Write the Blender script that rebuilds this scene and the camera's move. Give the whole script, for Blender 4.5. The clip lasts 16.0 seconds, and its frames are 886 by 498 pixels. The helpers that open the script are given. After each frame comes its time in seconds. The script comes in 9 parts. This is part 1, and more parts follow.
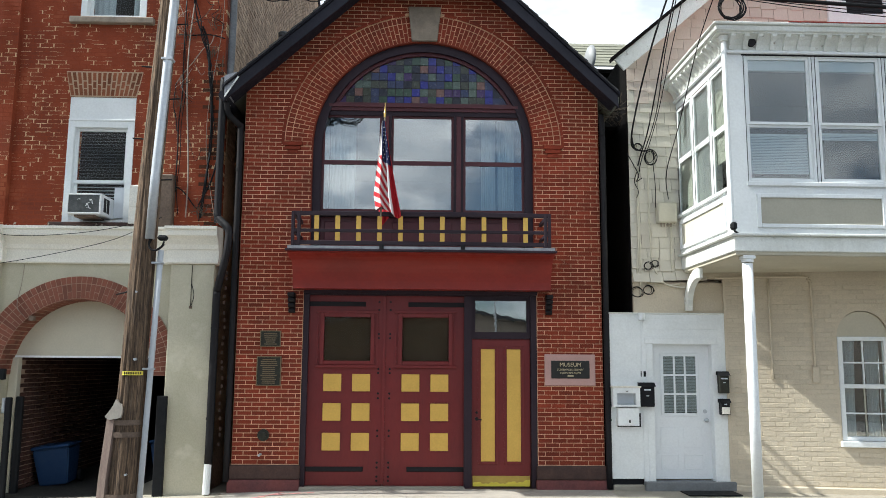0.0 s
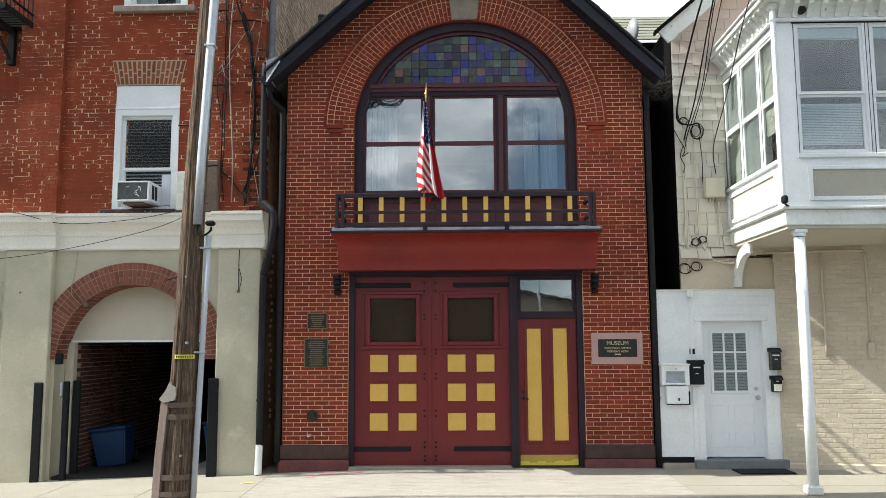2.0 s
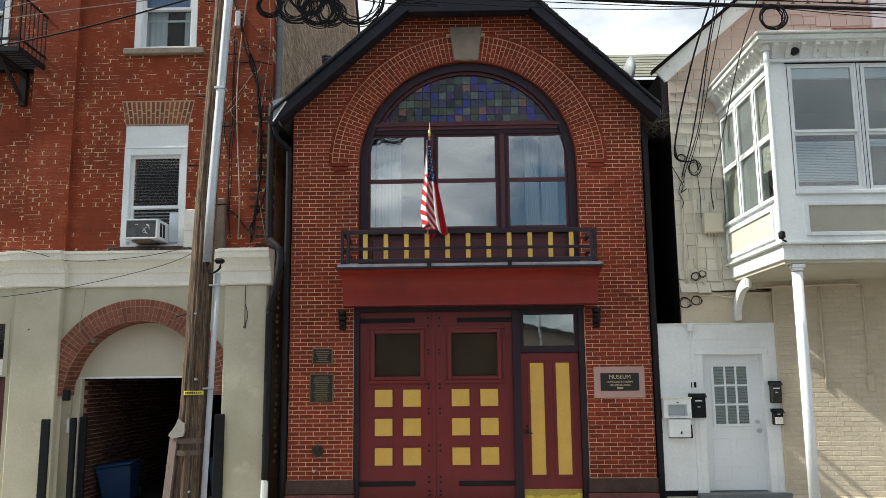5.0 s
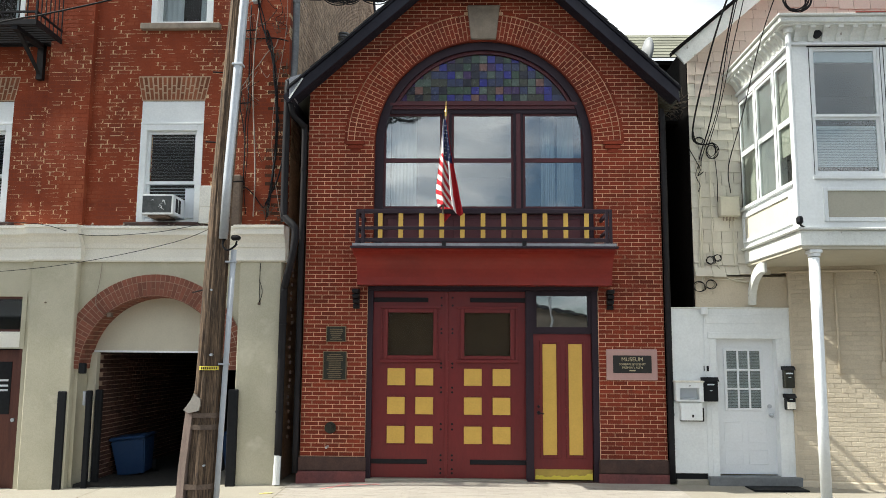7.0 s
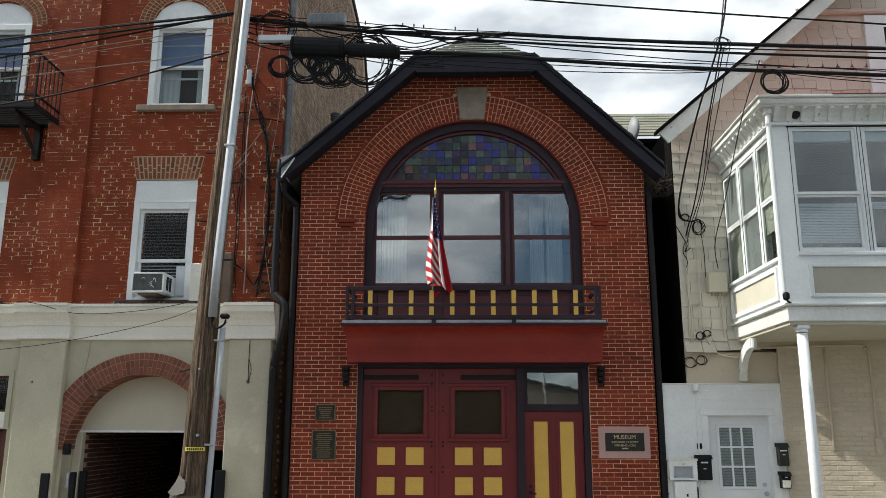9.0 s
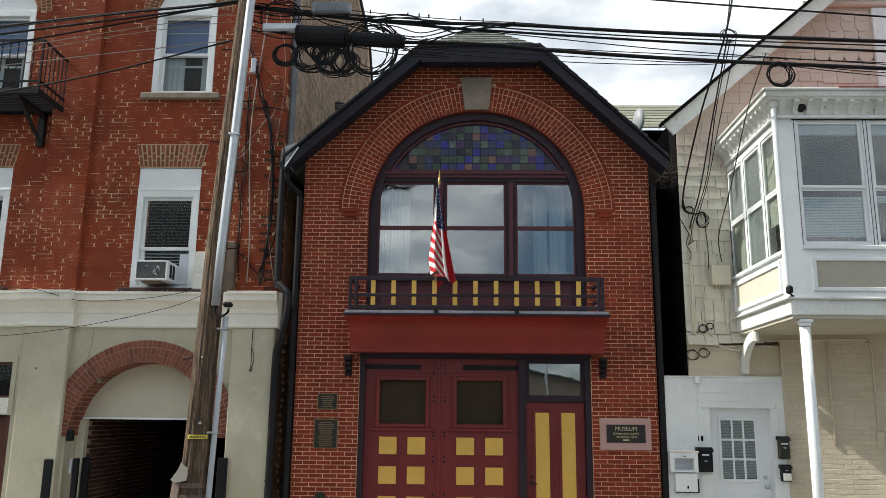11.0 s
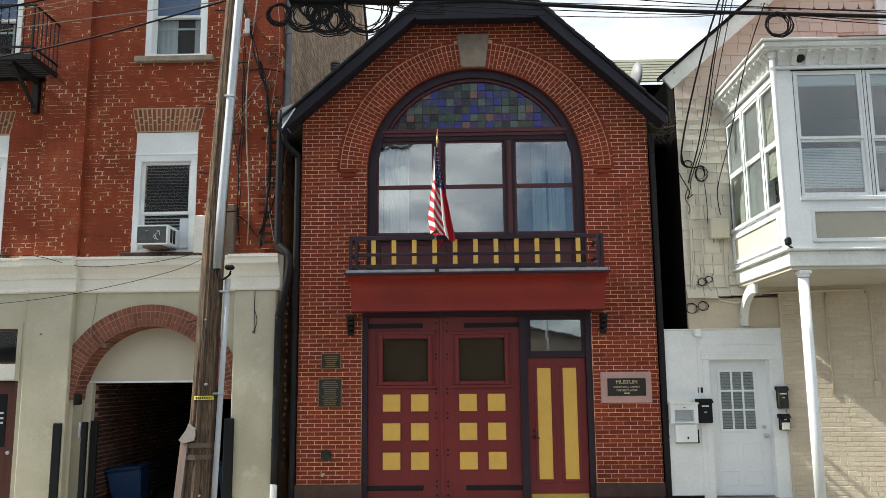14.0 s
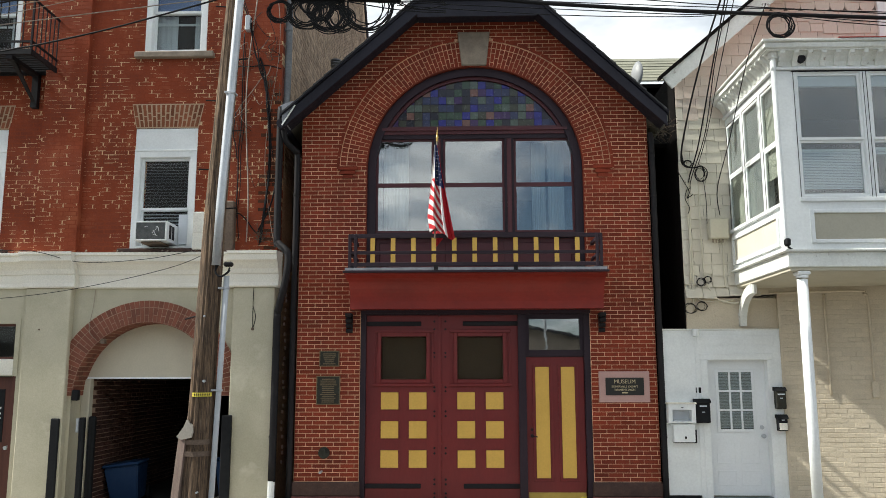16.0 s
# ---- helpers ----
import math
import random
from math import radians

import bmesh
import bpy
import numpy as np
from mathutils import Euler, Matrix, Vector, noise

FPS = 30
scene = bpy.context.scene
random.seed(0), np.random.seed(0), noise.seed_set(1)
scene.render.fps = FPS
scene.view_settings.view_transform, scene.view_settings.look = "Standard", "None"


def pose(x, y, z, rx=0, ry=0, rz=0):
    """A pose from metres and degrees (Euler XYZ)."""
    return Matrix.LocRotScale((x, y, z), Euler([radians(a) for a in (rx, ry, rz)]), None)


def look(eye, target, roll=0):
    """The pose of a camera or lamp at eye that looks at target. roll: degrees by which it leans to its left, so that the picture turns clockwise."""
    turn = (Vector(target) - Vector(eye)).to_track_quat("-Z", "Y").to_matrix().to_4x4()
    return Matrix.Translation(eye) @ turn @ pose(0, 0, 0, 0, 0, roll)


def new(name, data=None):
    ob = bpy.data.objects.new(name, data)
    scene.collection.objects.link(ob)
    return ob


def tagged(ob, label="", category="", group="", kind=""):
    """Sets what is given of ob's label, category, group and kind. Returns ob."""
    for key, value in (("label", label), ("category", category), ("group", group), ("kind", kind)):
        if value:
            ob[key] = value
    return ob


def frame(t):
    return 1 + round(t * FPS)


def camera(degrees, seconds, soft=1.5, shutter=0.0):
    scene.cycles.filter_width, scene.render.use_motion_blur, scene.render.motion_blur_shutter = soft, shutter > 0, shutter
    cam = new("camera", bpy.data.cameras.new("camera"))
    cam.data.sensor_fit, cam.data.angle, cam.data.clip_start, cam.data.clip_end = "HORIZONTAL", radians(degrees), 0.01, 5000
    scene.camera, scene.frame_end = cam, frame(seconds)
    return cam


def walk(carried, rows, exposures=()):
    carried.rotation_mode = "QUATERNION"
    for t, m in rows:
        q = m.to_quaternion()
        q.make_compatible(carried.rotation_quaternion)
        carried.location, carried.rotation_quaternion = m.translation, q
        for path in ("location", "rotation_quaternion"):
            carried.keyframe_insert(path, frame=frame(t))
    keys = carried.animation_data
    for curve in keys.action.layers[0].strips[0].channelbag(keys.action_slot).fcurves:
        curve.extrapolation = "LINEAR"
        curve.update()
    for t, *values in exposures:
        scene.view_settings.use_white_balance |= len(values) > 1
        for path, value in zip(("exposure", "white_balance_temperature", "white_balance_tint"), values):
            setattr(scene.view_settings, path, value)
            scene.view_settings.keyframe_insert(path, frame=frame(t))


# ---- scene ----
cam = camera(57.1, 16.0, soft=0.8)
PATH = [
    (0, (-0.007, -12.212, 1.799), (0.053, -10.232, 2.079), 0.4),
    (0.5, (-0.04, -12.21, 1.812), (0.015, -10.228, 2.077), 0.2),
    (1, (-0.05, -12.2, 1.807), (-0.015, -10.216, 2.061), 0.4),
    (1.5, (-0.053, -12.185, 1.792), (-0.086, -10.2, 2.036), -0.1),
    (2, (-0.041, -12.187, 1.801), (-0.083, -10.201, 2.033), -0.3),
    (2.5, (-0.026, -12.228, 1.805), (-0.069, -10.243, 2.045), -0.3),
    (3, (-0.044, -12.263, 1.771), (-0.053, -10.285, 2.068), -1.1),
    (3.5, (-0.006, -12.294, 1.807), (-0.018, -10.317, 2.113), -0.8),
    (4, (-0.079, -12.37, 1.819), (-0.089, -10.393, 2.124), -0.4),
    (4.2, (-0.082, -12.377, 1.817), (-0.105, -10.402, 2.129), -1.1),
    (6.3, (-0.177, -12.396, 1.836), (-0.240, -10.419, 2.132), 0.6),
    (6.5, (-0.177, -12.399, 1.834), (-0.239, -10.417, 2.096), 0.6),
    (7, (-0.175, -12.385, 1.837), (-0.238, -10.403, 2.097), 0.4),
    (7.5, (-0.154, -12.382, 1.866), (-0.213, -10.415, 2.227), 0.3),
    (8, (-0.128, -12.418, 1.886), (-0.183, -10.47, 2.334), 0.2),
    (8.5, (-0.114, -12.44, 1.887), (-0.16, -10.49, 2.328), 0.1),
    (9, (-0.113, -12.445, 1.874), (-0.161, -10.494, 2.312), 0.1),
    (9.2, (-0.115, -12.449, 1.877), (-0.161, -10.498, 2.312), 0.2),
    (11.3, (-0.114, -12.443, 1.884), (-0.169, -10.486, 2.292), 0.7),
    (11.5, (-0.116, -12.442, 1.885), (-0.169, -10.484, 2.289), 0.7),
    (12, (-0.116, -12.454, 1.865), (-0.171, -10.496, 2.266), 0.6),
    (12.5, (-0.118, -12.447, 1.858), (-0.175, -10.489, 2.258), 0.6),
    (13, (-0.122, -12.453, 1.842), (-0.176, -10.493, 2.238), -0.1),
    (13.5, (-0.137, -12.475, 1.851), (-0.187, -10.509, 2.216), -0.5),
    (14, (-0.116, -12.473, 1.855), (-0.171, -10.499, 2.173), -0.5),
    (14.5, (-0.134, -12.477, 1.875), (-0.188, -10.502, 2.19), -0.6),
    (15, (-0.103, -12.476, 1.858), (-0.158, -10.501, 2.172), -0.4),
    (15.5, (-0.14, -12.477, 1.845), (-0.19, -10.502, 2.162), -0.1),
    (16, (-0.122, -12.469, 1.866), (-0.174, -10.494, 2.178), -0.1),
]
EXPOSURES = [(t, e + 0.58, k, 7.0) for t, e, k in ((0.0, 0.0, 6100), (1.0, -0.07, 6160), (2.5, 0.06, 6250), (3.0, 0.04, 6250), (4.0, -0.28, 6320), (6.3, -0.07, 6380), (7.1, 0.0, 6400), (8.0, -0.53, 6350), (8.5, -0.56, 6350), (9.0, -0.53, 6350), (11.5, -0.35, 6350), (13.0, -0.28, 6380), (14.0, -0.13, 6430), (15.0, -0.07, 6430), (15.5, -0.10, 6430), (16.0, -0.18, 6430))]
walk(cam, [(t, look(eye, target, roll)) for t, eye, target, roll in PATH], EXPOSURES)

# ---- world, sun and exposure ----
SUN_WAY = Vector((1.0, 0.06, -1.0)).normalized()


def make_world():
    w = bpy.data.worlds.new("sky")
    scene.world = w
    w.use_nodes = True
    nt = w.node_tree
    nt.nodes.clear()
    out = nt.nodes.new("ShaderNodeOutputWorld")
    bg = nt.nodes.new("ShaderNodeBackground")
    sky = nt.nodes.new("ShaderNodeTexSky")
    sky.sky_type = "NISHITA"
    sky.sun_disc = False
    sky.dust_density = 0.4
    sky.ozone_density = 2.0
    sky.sun_elevation = radians(45.0)
    sky.sun_rotation = math.atan2(-SUN_WAY.x, -SUN_WAY.y)
    co = nt.nodes.new("ShaderNodeTexCoord")
    mp = nt.nodes.new("ShaderNodeMapping")
    mp.inputs["Scale"].default_value = (1.0, 1.0, 2.2)
    mp.inputs["Location"].default_value = (0.55, 0.1, 0.05)
    nz = nt.nodes.new("ShaderNodeTexNoise")
    nz.inputs["Scale"].default_value = 3.9
    nz.inputs["Detail"].default_value = 7.0
    nz.inputs["Roughness"].default_value = 0.55
    rp = nt.nodes.new("ShaderNodeValToRGB")
    rp.color_ramp.elements[0].position = 0.36
    rp.color_ramp.elements[1].position = 0.47
    nz2 = nt.nodes.new("ShaderNodeTexNoise")
    nz2.inputs["Scale"].default_value = 5.5
    nz2.inputs["Detail"].default_value = 5.0
    cl = nt.nodes.new("ShaderNodeMix")
    cl.data_type = "RGBA"
    cl.inputs[6].default_value = (8.0, 8.6, 9.4, 1)
    cl.inputs[7].default_value = (16.0, 16.1, 16.2, 1)
    rp2 = nt.nodes.new("ShaderNodeValToRGB")
    rp2.color_ramp.elements[0].position = 0.38
    rp2.color_ramp.elements[1].position = 0.62
    mx = nt.nodes.new("ShaderNodeMix")
    mx.data_type = "RGBA"
    L = nt.links.new
    L(co.outputs["Generated"], mp.inputs["Vector"])
    L(mp.outputs["Vector"], nz.inputs["Vector"])
    L(mp.outputs["Vector"], nz2.inputs["Vector"])
    sp = nt.nodes.new("ShaderNodeSeparateXYZ")
    ad = nt.nodes.new("ShaderNodeMath")
    ad.operation = "MULTIPLY_ADD"
    ad.inputs[1].default_value = 0.075
    L(co.outputs["Generated"], sp.inputs[0])
    L(sp.outputs["Y"], ad.inputs[0])
    L(nz.outputs["Fac"], ad.inputs[2])
    L(ad.outputs[0], rp.inputs["Fac"])
    L(nz2.outputs["Fac"], rp2.inputs["Fac"])
    L(rp2.outputs["Color"], cl.inputs[0])
    L(rp.outputs["Color"], mx.inputs[0])
    L(sky.outputs["Color"], mx.inputs[6])
    L(cl.outputs[2], mx.inputs[7])
    L(mx.outputs[2], bg.inputs["Color"])
    bg.inputs["Strength"].default_value = 0.072
    L(bg.outputs["Background"], out.inputs["Surface"])


make_world()
sun_data = bpy.data.lights.new("sun", "SUN")
sun_data.energy = 5.2
sun_data.angle = radians(0.55)
sun_data.color = (1.0, 0.955, 0.87)
sun = new("sun", sun_data)
sun.matrix_world = look((-20, -6, 20), tuple(Vector((-20, -6, 20)) + SUN_WAY))

# ---- materials ----


def material(name, base, rough=0.7, metal=0.0, second=None, coarse=1.5, fine=40.0, amount=0.35, grain=0.12, bump=0.15,
             bump_scale=60.0, rand=0.0, spec=0.4, cover=None, cover_at=(0.55, 0.62), cover_scale=6.0, cover_patch=None, stretch=(1, 1, 1), coat=0.0):
    """A painted or raw surface: base colour, a second one in coarse patches, fine grain, relief, piece-to-piece
    change (rand) and, if given, patches of a cover colour with clear outlines."""
    m = bpy.data.materials.new(name)
    m.use_nodes = True
    nt = m.node_tree
    b = nt.nodes["Principled BSDF"]
    L = nt.links.new
    geo = nt.nodes.new("ShaderNodeNewGeometry")
    mp = nt.nodes.new("ShaderNodeMapping")
    mp.inputs["Scale"].default_value = stretch
    L(geo.outputs["Position"], mp.inputs["Vector"])

    def noise_tex(scale, detail=5.0, rgh=0.6):
        n = nt.nodes.new("ShaderNodeTexNoise")
        n.inputs["Scale"].default_value = scale
        n.inputs["Detail"].default_value = detail
        n.inputs["Roughness"].default_value = rgh
        L(mp.outputs["Vector"], n.inputs["Vector"])
        return n.outputs["Fac"]

    def rgb_mix(fac, a, bb, mode="MIX"):
        x = nt.nodes.new("ShaderNodeMix")
        x.data_type = "RGBA"
        x.blend_type = mode
        for sock, v in ((x.inputs[0], fac), (x.inputs[6], a), (x.inputs[7], bb)):
            if isinstance(v, (int, float)):
                sock.default_value = v
            elif isinstance(v, tuple):
                sock.default_value = (*v, 1)
            else:
                L(v, sock)
        return x.outputs[2]

    def ramp(src, lo, hi, a=0.0, bb=1.0):
        r = nt.nodes.new("ShaderNodeMapRange")
        r.inputs["From Min"].default_value, r.inputs["From Max"].default_value = lo, hi
        r.inputs["To Min"].default_value, r.inputs["To Max"].default_value = a, bb
        L(src, r.inputs["Value"])
        return r.outputs["Result"]

    second = second or tuple(c * 0.72 for c in base)
    col = rgb_mix(ramp(noise_tex(coarse), 0.38, 0.66, 0.0, amount * 2), base, second)
    f = ramp(noise_tex(fine, 4.0), 0.3, 0.7, 1.0 - grain, 1.0 + grain)
    vm = nt.nodes.new("ShaderNodeVectorMath")
    vm.operation = "SCALE"
    L(col, vm.inputs[0])
    L(f, vm.inputs["Scale"])
    col = vm.outputs["Vector"]
    if rand:
        oi = nt.nodes.new("ShaderNodeObjectInfo")
        ad = nt.nodes.new("ShaderNodeMath")
        ad.operation = "ADD"
        L(oi.outputs["Random"], ad.inputs[0])
        L(geo.outputs["Random Per Island"], ad.inputs[1])
        fr = nt.nodes.new("ShaderNodeMath")
        fr.operation = "FRACT"
        L(ad.outputs[0], fr.inputs[0])
        s = ramp(fr.outputs[0], 0, 1, 1 - rand, 1 + rand)
        vm2 = nt.nodes.new("ShaderNodeVectorMath")
        vm2.operation = "SCALE"
        L(col, vm2.inputs[0])
        L(s, vm2.inputs["Scale"])
        col = vm2.outputs["Vector"]
    if cover:
        fac = ramp(noise_tex(cover_scale, 6.0, 0.65), *cover_at)
        if cover_patch:
            mu = nt.nodes.new("ShaderNodeMath")
            mu.operation = "MULTIPLY"
            L(fac, mu.inputs[0])
            L(ramp(noise_tex(cover_patch, 3.0, 0.5), 0.42, 0.56), mu.inputs[1])
            fac = mu.outputs[0]
        col = rgb_mix(fac, col, cover)
    L(col, b.inputs["Base Color"])
    L(ramp(noise_tex(fine * 0.4, 3.0), 0.3, 0.7, max(0.02, rough - 0.1), min(1.0, rough + 0.1)), b.inputs["Roughness"])
    b.inputs["Metallic"].default_value = metal
    b.inputs["Specular IOR Level"].default_value = spec
    b.inputs["Coat Weight"].default_value = coat
    if bump:
        bp = nt.nodes.new("ShaderNodeBump")
        bp.inputs["Strength"].default_value = bump
        bp.inputs["Distance"].default_value = 0.01
        L(noise_tex(bump_scale, 4.0), bp.inputs["Height"])
        L(bp.outputs["Normal"], b.inputs["Normal"])
    return m


def glass(name, gloss=0.1, tint=(0.9, 0.95, 0.95), wave=0.02):
    """A clear pane: gloss that rises towards grazing views, over plain see-through."""
    m = bpy.data.materials.new(name)
    m.use_nodes = True
    nt = m.node_tree
    nt.nodes.remove(nt.nodes["Principled BSDF"])
    out = nt.nodes["Material Output"]
    tr = nt.nodes.new("ShaderNodeBsdfTransparent")
    tr.inputs["Color"].default_value = (*tint, 1)
    gl = nt.nodes.new("ShaderNodeBsdfGlossy")
    gl.inputs["Roughness"].default_value = 0.015
    lw = nt.nodes.new("ShaderNodeLayerWeight")
    lw.inputs["Blend"].default_value = 0.5
    pw = nt.nodes.new("ShaderNodeMath")
    pw.operation = "POWER"
    pw.inputs[1].default_value = 5.0
    fr = nt.nodes.new("ShaderNodeMapRange")
    fr.inputs["To Min"].default_value, fr.inputs["To Max"].default_value = gloss, 1.0
    mx = nt.nodes.new("ShaderNodeMixShader")
    nz = nt.nodes.new("ShaderNodeTexNoise")
    nz.inputs["Scale"].default_value = 2.5
    bp = nt.nodes.new("ShaderNodeBump")
    bp.inputs["Strength"].default_value = wave
    bp.inputs["Distance"].default_value = 0.05
    L = nt.links.new
    g = nt.nodes.new("ShaderNodeNewGeometry")
    L(g.outputs["Position"], nz.inputs["Vector"])
    L(nz.outputs["Fac"], bp.inputs["Height"])
    L(bp.outputs["Normal"], gl.inputs["Normal"])
    L(lw.outputs["Facing"], pw.inputs[0])
    L(pw.outputs[0], fr.inputs["Value"])
    L(fr.outputs["Result"], mx.inputs["Fac"])
    L(tr.outputs["BSDF"], mx.inputs[1])
    L(gl.outputs["BSDF"], mx.inputs[2])
    L(mx.outputs["Shader"], out.inputs["Surface"])
    return m


def flaked_joints(name, paint, bare, z0, step, height, pitch):
    """Painted joints of a brick wall whose paint has come off joint by joint: many short uprights, fewer bed joints."""
    m = bpy.data.materials.new(name)
    m.use_nodes = True
    nt = m.node_tree
    b = nt.nodes["Principled BSDF"]
    L = nt.links.new
    geo = nt.nodes.new("ShaderNodeNewGeometry")
    sep = nt.nodes.new("ShaderNodeSeparateXYZ")
    L(geo.outputs["Position"], sep.inputs[0])

    def calc(op, a, c=None, clamp=False):
        n = nt.nodes.new("ShaderNodeMath")
        n.operation = op
        n.use_clamp = clamp
        for k, v in enumerate((a, c)):
            if v is None:
                continue
            if isinstance(v, (int, float)):
                n.inputs[k].default_value = v
            else:
                L(v, n.inputs[k])
        return n.outputs[0]

    def noise_tex(scale, detail=3.0):
        n = nt.nodes.new("ShaderNodeTexNoise")
        n.inputs["Scale"].default_value = scale
        n.inputs["Detail"].default_value = detail
        L(geo.outputs["Position"], n.inputs["Vector"])
        return n.outputs["Fac"]

    def chance(cell):
        n = nt.nodes.new("ShaderNodeTexWhiteNoise")
        n.noise_dimensions = "2D"
        c = nt.nodes.new("ShaderNodeCombineXYZ")
        L(calc("FLOOR", calc("DIVIDE", calc("ADD", sep.outputs["X"], 20.0 + cell / 2), cell)), c.inputs[0])
        L(row, c.inputs[1])
        L(c.outputs[0], n.inputs["Vector"])
        return n.outputs["Value"]

    up = calc("DIVIDE", calc("SUBTRACT", sep.outputs["Z"], z0), step)
    row = calc("FLOOR", up)
    bed = calc("GREATER_THAN", calc("FRACT", up), height / step)
    zone = calc("MULTIPLY", calc("SUBTRACT", noise_tex(0.75), 0.33), 4.5, True)
    heads = calc("LESS_THAN", chance(pitch / 2), calc("MULTIPLY", zone, 0.56))
    beds = calc("LESS_THAN", chance(pitch * 0.75), calc("MULTIPLY", zone, 0.085))
    pick = calc("ADD", calc("MULTIPLY", bed, beds), calc("MULTIPLY", calc("SUBTRACT", 1.0, bed), heads))
    ragged = calc("MULTIPLY", calc("SUBTRACT", noise_tex(34.0), 0.36), 14.0, True)
    fac = calc("MULTIPLY", pick, ragged)
    mix = nt.nodes.new("ShaderNodeMix")
    mix.data_type = "RGBA"
    mix.inputs[6].default_value = (*paint, 1)
    mix.inputs[7].default_value = (*bare, 1)
    L(fac, mix.inputs[0])
    shade = nt.nodes.new("ShaderNodeVectorMath")
    shade.operation = "SCALE"
    L(mix.outputs[2], shade.inputs[0])
    L(calc("ADD", calc("MULTIPLY", noise_tex(60.0), 0.5), 0.75), shade.inputs["Scale"])
    L(shade.outputs["Vector"], b.inputs["Base Color"])
    b.inputs["Roughness"].default_value = 0.85
    b.inputs["Specular IOR Level"].default_value = 0.15
    bp = nt.nodes.new("ShaderNodeBump")
    bp.inputs["Strength"].default_value = 0.4
    bp.inputs["Distance"].default_value = 0.01
    L(noise_tex(60.0), bp.inputs["Height"])
    L(bp.outputs["Normal"], b.inputs["Normal"])
    return m


M = {}
M["brick"] = material("pressed_brick", (0.245, 0.0415, 0.0195), 0.8, second=(0.145, 0.028, 0.016), coarse=0.9, amount=0.45, cover=(0.075, 0.024, 0.017), cover_at=(0.60, 0.80), cover_scale=2.6, rand=0.19, grain=0.25, fine=90, bump=0.3, bump_scale=150, spec=0.2)
M["mortar"] = material("pale_mortar", (0.74, 0.47, 0.30), 0.95, second=(0.46, 0.27, 0.17), coarse=3.2, amount=0.5, grain=0.25, fine=70, bump=0.3)
M["old_brick"] = material("red_painted_brick", (0.262, 0.056, 0.024), 0.75, second=(0.165, 0.040, 0.021), coarse=0.9, amount=0.5, rand=0.05, cover=(0.33, 0.092, 0.042), cover_at=(0.56, 0.72), cover_scale=1.7, grain=0.15, fine=60, bump=0.3, bump_scale=90, spec=0.15)
M["bare_brick"] = material("sooty_bare_brick", (0.105, 0.040, 0.022), 0.9, second=(0.05, 0.026, 0.018), coarse=3.0, amount=0.5, rand=0.3, grain=0.2, fine=60, bump=0.4, bump_scale=90, spec=0.15)
M["arch_brick"] = material("bare_brown_brick", (0.235, 0.082, 0.042), 0.9, second=(0.17, 0.066, 0.036), coarse=4.0, amount=0.5, rand=0.25, grain=0.2, fine=70, bump=0.4, bump_scale=90, spec=0.15)
M["old_mortar"] = flaked_joints("painted_mortar_flaking", (0.235, 0.050, 0.021), (0.62, 0.45, 0.27), 3.78, 0.0675, 0.0595, 0.2105)
M["arch_mortar"] = material("bare_mortar", (0.46, 0.33, 0.22), 0.9, amount=0.3, fine=90, bump=0.3)
M["ring_mortar"] = material("grey_pink_mortar", (0.38, 0.26, 0.19), 0.9, amount=0.4, fine=90, bump=0.3)
M["pale_brick"] = material("bare_arch_brick", (0.205, 0.070, 0.044), 0.85, rand=0.25, grain=0.2, fine=80, bump=0.3)
M["stucco"] = material("grey_beige_stucco", (0.50, 0.47, 0.36), 0.9, second=(0.43, 0.405, 0.30), coarse=1.6, amount=0.5, grain=0.09, fine=55, bump=0.3, bump_scale=120, cover=(0.57, 0.54, 0.43), cover_at=(0.58, 0.72), cover_scale=2.2)
M["cornice"] = material("weathered_cream_paint", (0.80, 0.775, 0.69), 0.7, second=(0.66, 0.64, 0.57), coarse=2.4, amount=0.2, fine=50, bump=0.15, cover=(0.45, 0.40, 0.32), cover_at=(0.72, 0.80), cover_scale=7)
M["cream_panel"] = material("cream_board", (0.55, 0.515, 0.41), 0.75, coarse=1.4, amount=0.2, grain=0.05, bump=0.08)
M["pale_cream"] = material("pale_cream_paint", (0.66, 0.625, 0.51), 0.7, amount=0.2, grain=0.05, bump=0.08)
M["white"] = material("white_paint", (0.80, 0.83, 0.83), 0.5, second=(0.70, 0.73, 0.73), coarse=2.2, amount=0.3, grain=0.05, fine=30, bump=0.06, bump_scale=40)
M["door_white"] = material("white_door_enamel", (0.80, 0.83, 0.85), 0.35, second=(0.74, 0.76, 0.78), amount=0.2, grain=0.03, bump=0.03)
M["old_white"] = material("chalky_white_paint", (0.75, 0.77, 0.735), 0.65, second=(0.62, 0.635, 0.585), coarse=3.0, amount=0.4, grain=0.08, fine=45, bump=0.12, cover=(0.36, 0.34, 0.29), cover_at=(0.64, 0.69), cover_scale=9)
M["panel_tan"] = material("tan_panel_paint", (0.43, 0.41, 0.33), 0.6, coarse=1.2, amount=0.2, grain=0.05, bump=0.05)
M["maroon"] = material("maroon_paint", (0.165, 0.0185, 0.018), 0.42, second=(0.13, 0.0155, 0.0165), coarse=1.6, amount=0.4, grain=0.08, fine=30, bump=0.08, bump_scale=25, stretch=(1, 1, 0.3))
M["cove_red"] = material("oxide_red_paint", (0.27, 0.025, 0.016), 0.5, second=(0.20, 0.02, 0.014), coarse=1.3, amount=0.5, grain=0.06, fine=25, bump=0.06)
